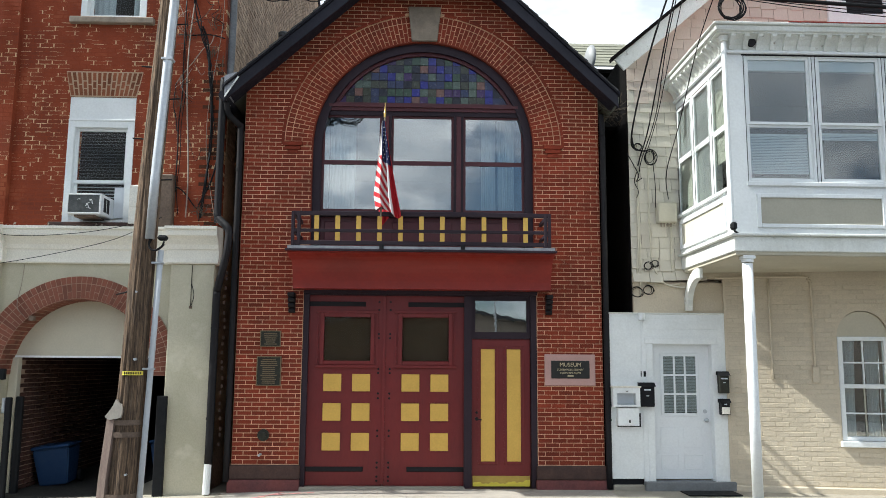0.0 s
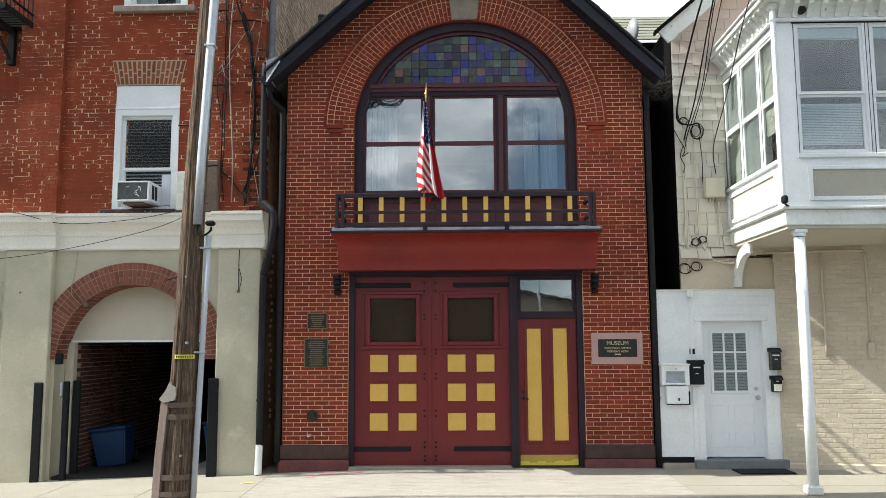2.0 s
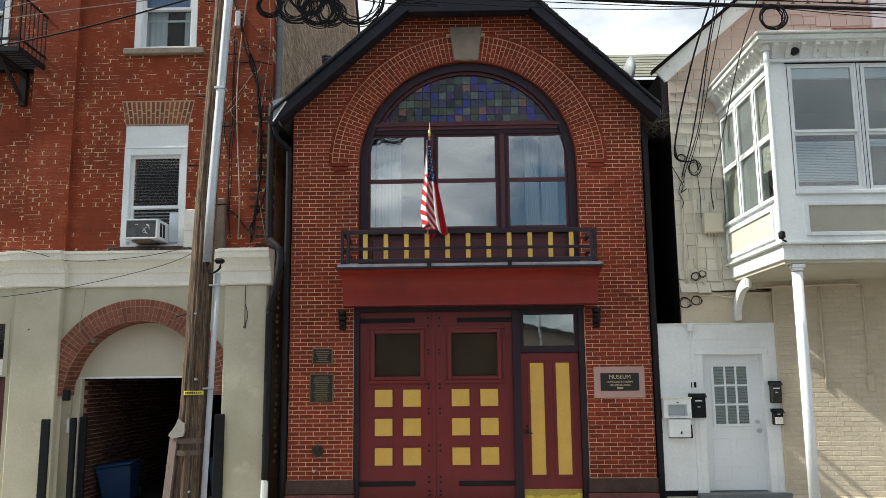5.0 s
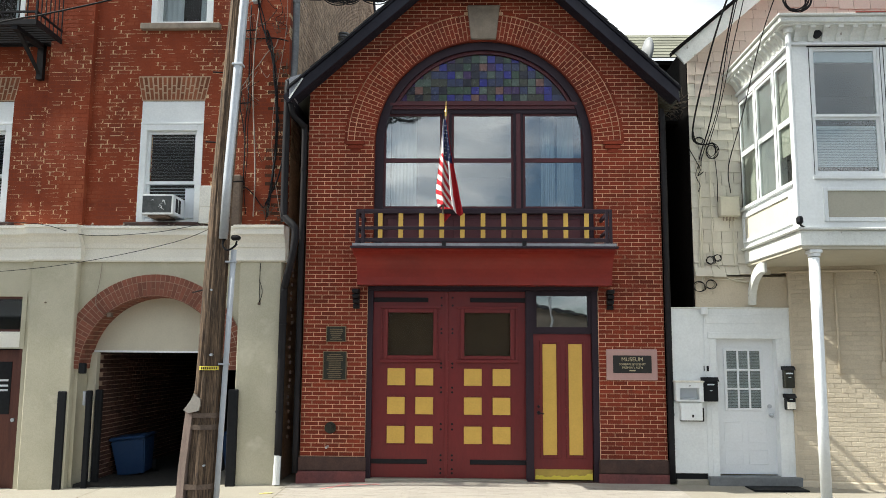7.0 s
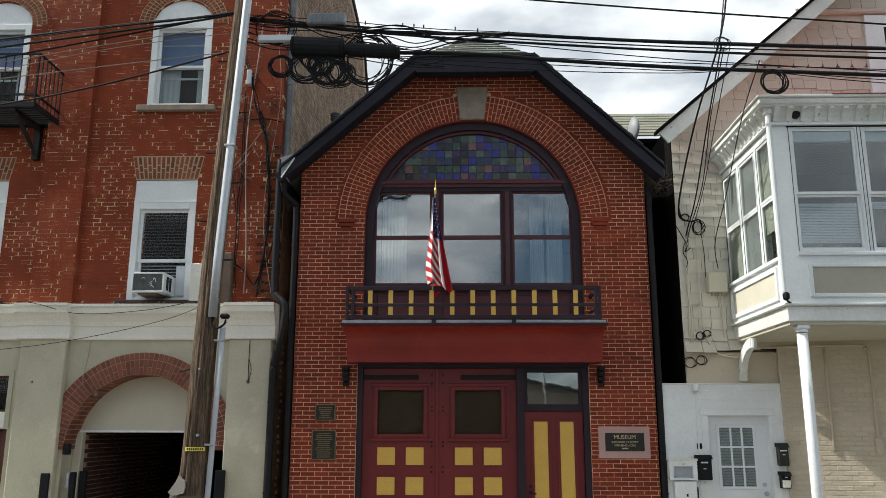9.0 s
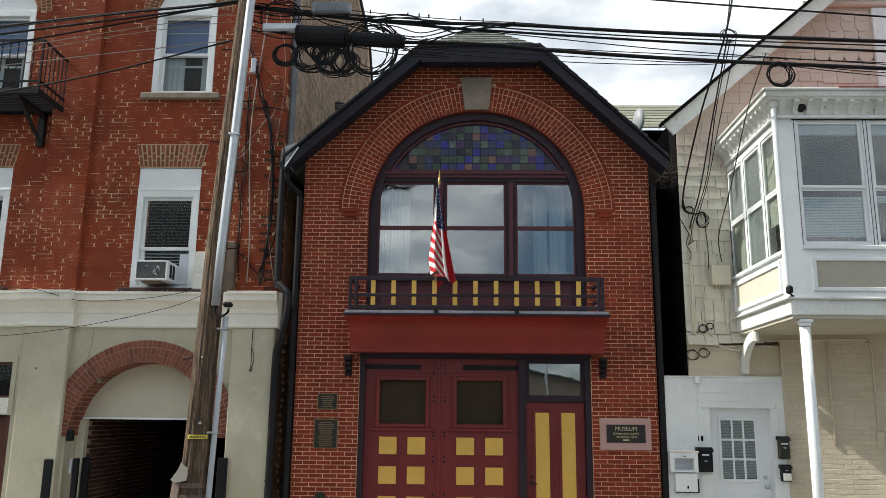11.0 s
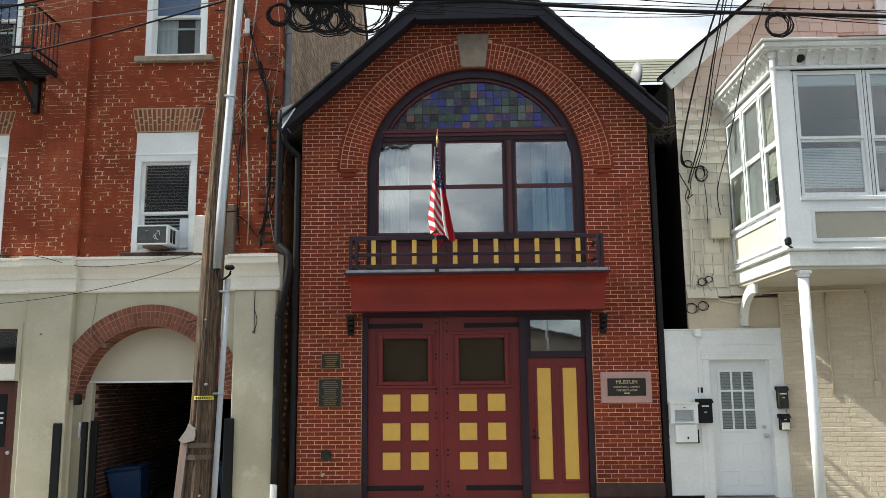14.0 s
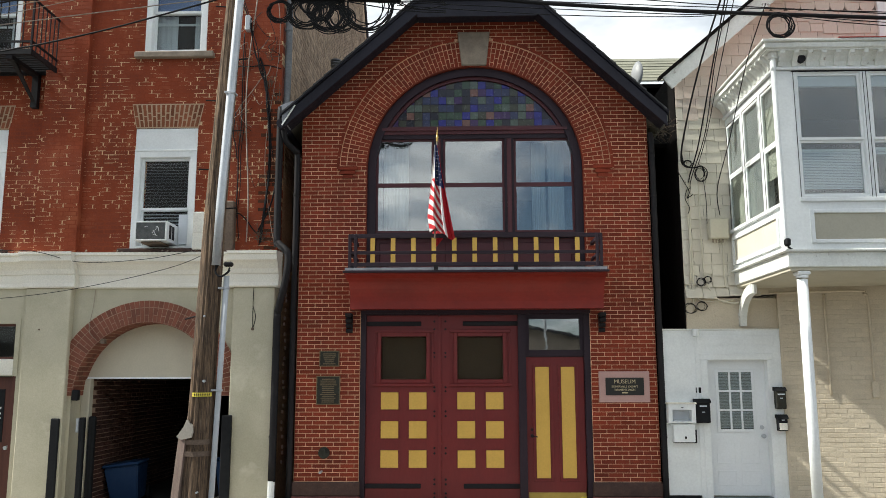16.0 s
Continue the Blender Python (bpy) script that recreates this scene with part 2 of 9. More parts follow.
M["dark_frame"] = material("plum_black_paint", (0.028, 0.017, 0.025), 0.55, spec=0.25, amount=0.3, grain=0.1, bump=0.06)
M["plum"] = material("plum_paint", (0.085, 0.020, 0.026), 0.45, amount=0.3, grain=0.1, bump=0.05)
M["yellow"] = material("ochre_yellow_paint", (0.68, 0.425, 0.088), 0.5, second=(0.60, 0.37, 0.075), coarse=4, amount=0.3, grain=0.06, bump=0.06)
M["brass"] = material("yellow_kick_plate", (0.48, 0.34, 0.07), 0.35, second=(0.36, 0.25, 0.05), coarse=5, amount=0.4, grain=0.08, bump=0.05)
M["iron"] = material("black_iron", (0.015, 0.014, 0.016), 0.6, amount=0.4, grain=0.15, bump=0.1, spec=0.2)
M["fascia"] = material("blue_black_fascia_paint", (0.020, 0.020, 0.030), 0.6, amount=0.4, grain=0.12, bump=0.1, coarse=3, spec=0.25)
M["slate"] = material("grey_green_slate", (0.15, 0.165, 0.135), 0.75, second=(0.10, 0.11, 0.095), rand=0.2, grain=0.15, bump=0.25)
M["slate_dark"] = material("dark_rake_slate", (0.05, 0.05, 0.055), 0.8, rand=0.3, grain=0.2, bump=0.3)
M["shingle_roof"] = material("sage_asphalt_shingle", (0.26, 0.26, 0.20), 0.9, second=(0.19, 0.19, 0.15), rand=0.15, grain=0.2, fine=120, bump=0.3)
M["brownstone"] = material("brownstone", (0.075, 0.042, 0.033), 0.85, second=(0.05, 0.03, 0.026), coarse=5, amount=0.5, grain=0.2, bump=0.4, bump_scale=30)
M["base_red"] = material("red_painted_base", (0.17, 0.055, 0.05), 0.8, second=(0.12, 0.045, 0.045), coarse=4, amount=0.5, grain=0.15, bump=0.3, bump_scale=30)
M["keystone"] = material("tan_sandstone", (0.30, 0.245, 0.19), 0.85, second=(0.20, 0.165, 0.13), coarse=5, amount=0.5, grain=0.15, bump=0.3, bump_scale=50)
M["glass"] = glass("window_glass", 0.26)
M["glass_plain"] = glass("plain_window_glass", 0.018, (0.8, 0.83, 0.83))
M["glass_mid"] = glass("bay_window_glass", 0.115, (0.8, 0.85, 0.86), wave=0.04)
M["shade_green"] = material("pale_green_shade", (0.50, 0.52, 0.44), 0.8, amount=0.3, coarse=3, grain=0.05, bump=0.05)
M["blue_shade"] = material("blue_grey_shade", (0.22, 0.31, 0.56), 0.7, amount=0.2, grain=0.05, bump=0.0)
M["step_grey"] = material("grey_step_paint", (0.20, 0.21, 0.215), 0.8, amount=0.4, coarse=5, grain=0.15, bump=0.2)
M["dark_slat"] = material("dark_blind_slat", (0.018, 0.019, 0.021), 0.5, amount=0.2, grain=0.05, bump=0.0)
M["brown_blind"] = material("brown_paper_blind", (0.105, 0.062, 0.032), 0.8, amount=0.4, coarse=4, grain=0.1, bump=0.05)
# brick and floor of the carriage way, coloured dark to stand for its shade
M["cave_brick"] = material("shade_darkened_brick", (0.075, 0.030, 0.021), 0.9, second=(0.035, 0.016, 0.012), rand=0.2, amount=0.4, grain=0.2, bump=0.3)
M["cave_floor"] = material("shade_darkened_floor", (0.026, 0.024, 0.021), 0.9, amount=0.4, grain=0.15, bump=0.2)
M["glass_dull"] = glass("dusty_window_glass", 0.08, (0.8, 0.83, 0.82), 0.05)
M["wood_pole"] = material("weathered_pole_wood", (0.165, 0.110, 0.068), 0.95, second=(0.055, 0.037, 0.025), coarse=9, amount=0.7, grain=0.45, fine=34, bump=1.0, bump_scale=9, stretch=(6, 6, 0.35), cover=(0.25, 0.185, 0.125), cover_at=(0.58, 0.72), cover_scale=6)
M["lead"] = material("dull_lead", (0.12, 0.125, 0.135), 0.6, 0.3, second=(0.19, 0.20, 0.21), coarse=6, amount=0.4, grain=0.15, bump=0.2)
M["galv"] = material("galvanised_steel", (0.54, 0.57, 0.60), 0.48, 0.6, amount=0.3, grain=0.08, bump=0.05)
M["pvc"] = material("grey_pvc", (0.50, 0.53, 0.56), 0.45, amount=0.2, grain=0.05, bump=0.03)
M["cable"] = material("black_cable", (0.010, 0.010, 0.011), 0.65, amount=0.2, grain=0.1, bump=0.0, spec=0.2)
M["cable_pale"] = material("pale_cable", (0.30, 0.25, 0.20), 0.6, amount=0.2, grain=0.1, bump=0.0)
M["cable_cream"] = material("cream_cable", (0.62, 0.58, 0.47), 0.6, amount=0.2, grain=0.05, bump=0.0)
M["black_plastic"] = material("black_plastic", (0.010, 0.011, 0.013), 0.7, amount=0.2, grain=0.08, bump=0.03, spec=0.2)
M["case_grey"] = material("weathered_grey_casting", (0.24, 0.26, 0.28), 0.55, 0.3, amount=0.4, coarse=9, grain=0.15, bump=0.1)
M["blind"] = material("blind_slat", (0.66, 0.70, 0.74), 0.5, amount=0.15, grain=0.03, bump=0.0)
M["curtain"] = material("white_curtain", (0.72, 0.75, 0.78), 0.9, amount=0.15, grain=0.04, bump=0.1)
# interiors: the lack of light in the rooms is put into these dark colours
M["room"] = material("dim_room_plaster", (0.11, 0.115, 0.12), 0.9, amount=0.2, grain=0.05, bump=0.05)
M["room_dark"] = material("unlit_room_backing", (0.045, 0.04, 0.036), 0.9, amount=0.3, grain=0.1, bump=0.05)
M["shake"] = material("cream_wood_shingle", (0.63, 0.60, 0.51), 0.85, second=(0.54, 0.50, 0.42), coarse=0.8, amount=0.4, rand=0.07, grain=0.08, fine=50, bump=0.25, bump_scale=60, stretch=(3, 3, 0.6))
M["shake_pink"] = material("pinkish_wood_shingle", (0.58, 0.495, 0.425), 0.85, second=(0.59, 0.53, 0.45), coarse=0.8, amount=0.4, rand=0.07, grain=0.08, fine=50, bump=0.25, bump_scale=60, stretch=(3, 3, 0.6))
M["cream_brick"] = material("cream_painted_brick", (0.575, 0.505, 0.39), 0.75, second=(0.50, 0.435, 0.33), coarse=0.9, amount=0.4, rand=0.06, grain=0.10, fine=60, bump=0.7, bump_scale=32)
# backing behind the shingles, darkened for the shade and dirt in their gaps
M["underlay"] = material("dark_shingle_gap_backing", (0.13, 0.115, 0.095), 0.9, amount=0.3, grain=0.2, bump=0.1)
M["siding"] = material("brown_asphalt_siding", (0.34, 0.245, 0.168), 0.9, second=(0.24, 0.165, 0.11), coarse=1.2, amount=0.5, rand=0.28, grain=0.3, fine=30, bump=0.4, bump_scale=45)
# near-black for roofs and gap walls; in the gaps this colour carries the shade
M["near_black"] = material("near_black_gap_and_roof", (0.009, 0.008, 0.0075), 0.95, spec=0.03, amount=0.4, grain=0.2, bump=0.3)
M["red_roof"] = material("red_roof_coating", (0.42, 0.09, 0.07), 0.7, amount=0.3, grain=0.15, bump=0.2)
M["concrete"] = material("sidewalk_concrete", (0.345, 0.318, 0.258), 0.9, second=(0.30, 0.272, 0.22), coarse=0.9, amount=0.4, rand=0.04, grain=0.12, fine=80, bump=0.25, bump_scale=120, cover=(0.31, 0.285, 0.25), cover_at=(0.62, 0.75), cover_scale=2.5)
M["paver"] = material("pinkish_paver", (0.385, 0.352, 0.305), 0.9, second=(0.345, 0.313, 0.27), coarse=0.7, amount=0.4, rand=0.05, grain=0.12, fine=80, bump=0.25, bump_scale=120)
M["asphalt"] = material("road_asphalt", (0.105, 0.102, 0.098), 0.9, coarse=0.5, amount=0.4, grain=0.3, fine=90, bump=0.4, bump_scale=140)
M["blue_bin"] = material("blue_bin_plastic", (0.008, 0.038, 0.11), 0.6, amount=0.2, grain=0.05, bump=0.05)
M["bronze"] = material("dark_bronze", (0.030, 0.027, 0.020), 0.6, 0.4, second=(0.038, 0.042, 0.032), coarse=12, amount=0.5, grain=0.2, bump=0.3, bump_scale=90)
M["bronze_edge"] = material("bronze_edge", (0.24, 0.18, 0.11), 0.45, 0.6, amount=0.3, grain=0.1, bump=0.1)
M["pink_board"] = material("faded_pink_board", (0.50, 0.31, 0.28), 0.7, amount=0.2, grain=0.05, bump=0.05)
M["sign_black"] = material("sign_black", (0.02, 0.019, 0.017), 0.5, amount=0.2, grain=0.05, bump=0.02)
M["gilt"] = material("gilt_lettering", (0.55, 0.47, 0.30), 0.5, amount=0.2, grain=0.05, bump=0.0)
M["flag_red"] = material("flag_red", (0.50, 0.018, 0.03), 0.8, amount=0.2, grain=0.05, bump=0.1, bump_scale=200)
M["flag_white"] = material("flag_white", (0.78, 0.76, 0.74), 0.8, amount=0.15, grain=0.04, bump=0.1, bump_scale=200)
M["flag_blue"] = material("flag_blue", (0.02, 0.03, 0.11), 0.8, amount=0.2, grain=0.05, bump=0.1, bump_scale=200)
M["gold"] = material("gilt_finial", (0.65, 0.45, 0.14), 0.35, 0.8, amount=0.2, grain=0.05, bump=0.0)
M["ac_grey"] = material("grey_appliance", (0.16, 0.17, 0.17), 0.6, second=(0.10, 0.11, 0.11), coarse=12, amount=0.5, grain=0.1, bump=0.1)
M["brown_door"] = material("dark_varnished_wood", (0.10, 0.032, 0.02), 0.45, second=(0.07, 0.022, 0.015), coarse=4, amount=0.4, grain=0.2, bump=0.1, stretch=(5, 5, 0.5))
M["tag_yellow"] = material("yellow_tag", (0.75, 0.62, 0.08), 0.5, amount=0.1, grain=0.03, bump=0.0)
M["strap"] = material("rusty_strap", (0.16, 0.115, 0.085), 0.7, 0.2, amount=0.4, grain=0.2, bump=0.2)
M["guard"] = material("pinkish_weathered_board", (0.27, 0.20, 0.165), 0.85, second=(0.20, 0.145, 0.12), coarse=5, amount=0.4, grain=0.2, fine=60, bump=0.3, stretch=(5, 5, 0.5))
M["burlap"] = material("pale_torn_wrap", (0.50, 0.45, 0.38), 0.9, amount=0.3, grain=0.1, bump=0.4)
M["spray"] = material("red_marking_paint", (0.60, 0.27, 0.25), 0.9, amount=0.3, grain=0.2, bump=0.1)
M["spray_yellow"] = material("yellow_marking_paint", (0.75, 0.62, 0.2), 0.9, amount=0.3, grain=0.2, bump=0.1)
M["flashing"] = material("dull_zinc_flashing", (0.33, 0.34, 0.37), 0.5, 0.3, second=(0.22, 0.23, 0.25), coarse=7, amount=0.4, grain=0.1, bump=0.1)
M["dish"] = material("grey_dish", (0.30, 0.31, 0.32), 0.5, amount=0.2, grain=0.05, bump=0.0)
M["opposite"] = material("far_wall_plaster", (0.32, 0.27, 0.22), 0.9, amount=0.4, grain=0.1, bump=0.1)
M["twig"] = material("dry_twigs", (0.10, 0.08, 0.06), 0.9, amount=0.3, grain=0.1, bump=0.0)
STAINED = [("blue", (0.035, 0.035, 0.24)), ("slate_blue", (0.04, 0.05, 0.11)), ("green", (0.05, 0.085, 0.055)), ("olive", (0.06, 0.065, 0.045)),
           ("violet", (0.06, 0.03, 0.11)), ("amber", (0.19, 0.10, 0.08)), ("smoke", (0.022, 0.022, 0.032)), ("sage", (0.10, 0.135, 0.11))]
for n_, c_ in STAINED:
    M["st_" + n_] = material("stained_glass_" + n_, c_, 0.22, amount=0.4, coarse=14, grain=0.15, bump=0.25, bump_scale=14, spec=0.6)

# ---- building helpers ----
ORIGIN = {}


def thing(name, label, category, at=(0, 0, 0), group="", kind=""):
    """An Empty at the base of a thing."""
    e = new(name)
    e.location = at
    e.empty_display_size = 0.1
    ORIGIN[e] = Vector(at)
    return tagged(e, label, category, group, kind)


def finish(bm, smooth=False):
    bmesh.ops.remove_doubles(bm, verts=bm.verts, dist=1e-5)
    bmesh.ops.recalc_face_normals(bm, faces=bm.faces)
    for f in bm.faces:
        f.smooth = smooth


def part(name, bm, mat, parent, label="", smooth=False, clean=True):
    """Links a bmesh, drawn in world metres, as one mesh object under a thing or a part."""
    if clean:
        finish(bm, smooth)
    o = ORIGIN[parent]
    bmesh.ops.translate(bm, vec=-o, verts=bm.verts)
    me = bpy.data.meshes.new(name)
    bm.to_mesh(me)
    bm.free()
    for mm in (mat if isinstance(mat, (list, tuple)) else [mat]):
        me.materials.append(mm)
    ob = new(name, me)
    ob.parent = parent
    ORIGIN[ob] = o
    if label:
        ob["label"] = label
    return ob


def solid(name, bm, mat, label, category, group="", kind="", smooth=False):
    """A top-level mesh thing, its origin at its base."""
    finish(bm, smooth)
    lo = [min(v.co[i] for v in bm.verts) for i in range(3)]
    hi = [max(v.co[i] for v in bm.verts) for i in range(3)]
    o = Vector(((lo[0] + hi[0]) / 2, (lo[1] + hi[1]) / 2, lo[2]))
    bmesh.ops.translate(bm, vec=-o, verts=bm.verts)
    me = bpy.data.meshes.new(name)
    bm.to_mesh(me)
    bm.free()
    for mm in (mat if isinstance(mat, (list, tuple)) else [mat]):
        me.materials.append(mm)
    ob = new(name, me)
    ob.location = o
    ORIGIN[ob] = o
    return tagged(ob, label, category, group, kind)


def box(bm, x0, x1, y0, y1, z0, z1, bev=0.0):
    vs = [bm.verts.new((x, y, z)) for x in (x0, x1) for y in (y0, y1) for z in (z0, z1)]
    fs = [bm.faces.new([vs[i] for i in q]) for q in ((0, 1, 3, 2), (4, 6, 7, 5), (0, 4, 5, 1), (2, 3, 7, 6), (0, 2, 6, 4), (1, 5, 7, 3))]
    if bev:
        es = list({e for f in fs for e in f.edges})
        bmesh.ops.bevel(bm, geom=es, offset=bev, segments=1, affect="EDGES", profile=0.5)
    return vs


def bx(*a, bev=0.0):
    bm = bmesh.new()
    box(bm, *a, bev=bev)
    return bm


def prism(bm, poly, y0, y1):
    """A polygon in x and z, drawn out from y0 to y1."""
    a = [bm.verts.new((x, y0, z)) for x, z in poly]
    b = [bm.verts.new((x, y1, z)) for x, z in poly]
    bm.faces.new(a)
    bm.faces.new(b[::-1])
    n = len(poly)
    for i in range(n):
        bm.faces.new((a[i], b[i], b[(i + 1) % n], a[(i + 1) % n]))


def prism_x(bm, poly, x0, x1):
    """A polygon in y and z, drawn out along x."""
    a = [bm.verts.new((x0, y, z)) for y, z in poly]
    b = [bm.verts.new((x1, y, z)) for y, z in poly]
    bm.faces.new(a)
    bm.faces.new(b[::-1])
    n = len(poly)
    for i in range(n):
        bm.faces.new((a[i], b[i], b[(i + 1) % n], a[(i + 1) % n]))


def tube(bm, pts, r, n=8, r1=None, caps=True):
    """A round bar along points; r1: its radius at the end."""
    pts = [Vector(p) for p in pts]
    rings = []
    up = Vector((0.13, 0.31, 0.94))
    for i, p in enumerate(pts):
        d = (pts[min(i + 1, len(pts) - 1)] - pts[max(i - 1, 0)]).normalized()
        u = d.cross(up)
        if u.length < 0.05:
            u = d.cross(Vector((1, 0, 0)))
        u.normalize()
        w = d.cross(u)
        rr = r if r1 is None else r + (r1 - r) * i / (len(pts) - 1)
        rings.append([bm.verts.new(p + rr * (math.cos(2 * math.pi * k / n) * u + math.sin(2 * math.pi * k / n) * w)) for k in range(n)])
    for a, b in zip(rings, rings[1:]):
        for k in range(n):
            bm.faces.new((a[k], a[(k + 1) % n], b[(k + 1) % n], b[k]))
    if caps:
        bm.faces.new(rings[0][::-1])
        bm.faces.new(rings[-1])


def tb(pts, r, n=8, r1=None):
    bm = bmesh.new()
    tube(bm, pts, r, n, r1)
    return bm


def smooth_line(pts, steps=6):
    """A Catmull-Rom curve through points."""
    P = [Vector(p) for p in pts]
    P = [P[0]] + P + [P[-1]]
    out = []
    for i in range(1, len(P) - 2):
        for k in range(steps):
            t = k / steps
            a, b, c, d = P[i - 1], P[i], P[i + 1], P[i + 2]
            out.append(0.5 * ((2 * b) + (c - a) * t + (2 * a - 5 * b + 4 * c - d) * t * t + (3 * b - a - 3 * c + d) * t ** 3))
    out.append(P[-2])
    return out


def frame_bm(x0, x1, z0, z1, w, y0, y1, wt=None, wb=None, bev=0.0):
    """Four butted bars round an opening: w at the sides, wt at the top, wb at the bottom."""
    bm = bmesh.new()
    wt, wb = wt or w, wb or w
    box(bm, x0, x0 + w, y0, y1, z0, z1, bev)
    box(bm, x1 - w, x1, y0, y1, z0, z1, bev)
    box(bm, x0 + w, x1 - w, y0, y1, z1 - wt, z1, bev)
    box(bm, x0 + w, x1 - w, y0, y1, z0, z0 + wb, bev)
    return bm


def pane(name, x0, x1, z0, z1, y, parent, mat=None):
    ob = part(name, bx(x0, x1, y, y + 0.006, z0, z1), mat or M["glass"], parent)
    ob.visible_shadow = False
    return ob


# ---- masonry ----
def courses(z0, z1, spans, length=0.205, height=0.059, joint=0.009, seed=1, bed=None):
    """Bricks of a bond as (bottom left, bottom right, top left, top right x; z0; z1; whether whole). spans(za, zb)
    gives the stretches of wall in a course, each as left x at bottom and top and right x at bottom and top."""
    rng = random.Random(seed)
    out = []
    step, n, z = height + (joint if bed is None else bed), 0, z0
    while z + height <= z1 + 1e-6:
        shift = (length + joint) / 2 * (n % 2) + rng.uniform(-0.006, 0.006)
        for a0, a1, b0, b1 in spans(z, z + height):
            lo, hi = min(a0, a1), max(b0, b1)
            k = math.floor((lo - shift) / (length + joint))
            while True:
                u = k * (length + joint) + shift
                if u > hi:
                    break
                v = u + length
                q = (max(u, a0), min(v, b0), max(u, a1), min(v, b1))
                if q[1] - q[0] > 0.015 and q[3] - q[2] > 0.015:
                    whole = q[0] == u and q[1] == v and q[2] == u and q[3] == v
                    out.append((*q, z, z + height, whole))
                elif q[1] - q[0] > 0.03 or q[3] - q[2] > 0.03:
                    q = (q[0], max(q[0], q[1]), min(max(q[2], q[0]), max(q[0], q[1])), max(min(q[2], q[1]), q[3]))
                    if q[1] - q[0] > 0.03 and q[3] - q[2] >= 0:
                        out.append((*q, z, z + height, False))
                k += 1
        z += step
        n += 1
    return out


def brick_mesh(name, length, height, depth, mat, chamfer=0.004):
    """One brick, its back centre at the origin, facing -y, with worn front edges."""
    l, h, c = length / 2, height / 2, chamfer
    vs = [(-l, 0, -h), (l, 0, -h), (l, 0, h), (-l, 0, h), (-l, -depth + c, -h), (l, -depth + c, -h), (l, -depth + c, h), (-l, -depth + c, h),
          (-l + c, -depth, -h + c), (l - c, -depth, -h + c), (l - c, -depth, h - c), (-l + c, -depth, h - c)]
    fs = [(8, 9, 10, 11)] + [(i, (i + 1) % 4, (i + 1) % 4 + 4, i + 4) for i in range(4)] + [(i + 4, (i + 1) % 4 + 4, (i + 1) % 4 + 8, i + 8) for i in range(4)]
    me = bpy.data.meshes.new(name)
    me.from_pydata(vs, [], fs)
    me.materials.append(mat)
    return me


def lay(bricks, parent, mat, y, depth, near=None, seed=3, name="brick", rest="brickwork", most=300, uneven=0.002):
    """Lays bricks whose faces stand at y: whole ones inside the box near (x0, x1, z0, z1) as pieces of their own, the others joined."""
    rng = random.Random(seed)
    o = ORIGIN[parent]
    shared, made = {}, 0
    vs, fs = [], []
    for q0, q1, q2, q3, za, zb, whole in bricks:
        cx, cz = (q0 + q1) / 2, (za + zb) / 2
        proud = rng.uniform(-uneven, uneven)
        if whole and near and made < most and near[0] < cx < near[1] and near[2] < cz < near[3]:
            key = (round(q1 - q0, 4), round(zb - za, 4))
            if key not in shared:
                shared[key] = brick_mesh(name, q1 - q0, zb - za, depth, mat)
            ob = new(name, shared[key])
            ob.parent = parent
            ob.location = Vector((cx, y + depth + proud, cz)) - o
            made += 1
            continue
        n = len(vs)
        c = 0.003
        ya, yb = y + depth, y + proud
        for yy, e in ((ya, 0.0), (yb, c)):
            vs += [(q0 + e - o.x, yy - o.y, za + e - o.z), (q1 - e - o.x, yy - o.y, za + e - o.z), (q3 - e - o.x, yy - o.y, zb - e - o.z), (q2 + e - o.x, yy - o.y, zb - e - o.z)]
        fs += [(n + 4, n + 5, n + 6, n + 7)] + [(n + i, n + (i + 1) % 4, n + (i + 1) % 4 + 4, n + i + 4) for i in range(4)]
    me = bpy.data.meshes.new(rest)
    me.from_pydata(vs, [], fs)
    me.materials.append(mat)
    ob = new(rest, me)
    ob.parent = parent
    ORIGIN[ob] = o
    return tagged(ob, kind="stuff")


def arch_bricks(parent, mat, cx, cz, rings, y, depth, a0=0.0, a1=math.pi, width=0.068, joint=0.009, skip=None, name="brick", keep=None, ratio=1.0):
    """Radial bricks of an arch; rings: lists of radius pairs, taken in turn; ratio: height to width of the curve."""
    o = ORIGIN[parent]
    mid = sum(sum(r) for r in rings[0]) / (2 * len(rings[0]))
    n = max(1, int(mid * (a1 - a0) / width))
    for k in range(n):
        t0, t1 = a0 + (a1 - a0) * k / n, a0 + (a1 - a0) * (k + 1) / n
        tm = (t0 + t1) / 2
        if skip and skip[0] < tm < skip[1]:
            continue
        for ra, rb in rings[k % len(rings)]:
            def pt(r, t, other):
                j = joint / 2 / mid
                t = t + j if other else t - j
                return (cx + r * math.cos(t), cz + r * ratio * math.sin(t))
            h = joint / 2
            poly = [pt(ra + h, t0, True), pt(rb - h, t0, True), pt(rb - h, t1, False), pt(ra + h, t1, False)]
            if keep and not keep(sum(p[0] for p in poly) / 4, sum(p[1] for p in poly) / 4):
                continue
            vs = [(x - o.x, yy - o.y, z - o.z) for yy in (y, y + depth) for x, z in poly]
            me = bpy.data.meshes.new(name)
            me.from_pydata(vs, [], [(0, 1, 2, 3), (0, 4, 5, 1), (1, 5, 6, 2), (2, 6, 7, 3), (3, 7, 4, 0)])
            me.materials.append(mat)
            ob = new(name, me)
            ob.parent = parent


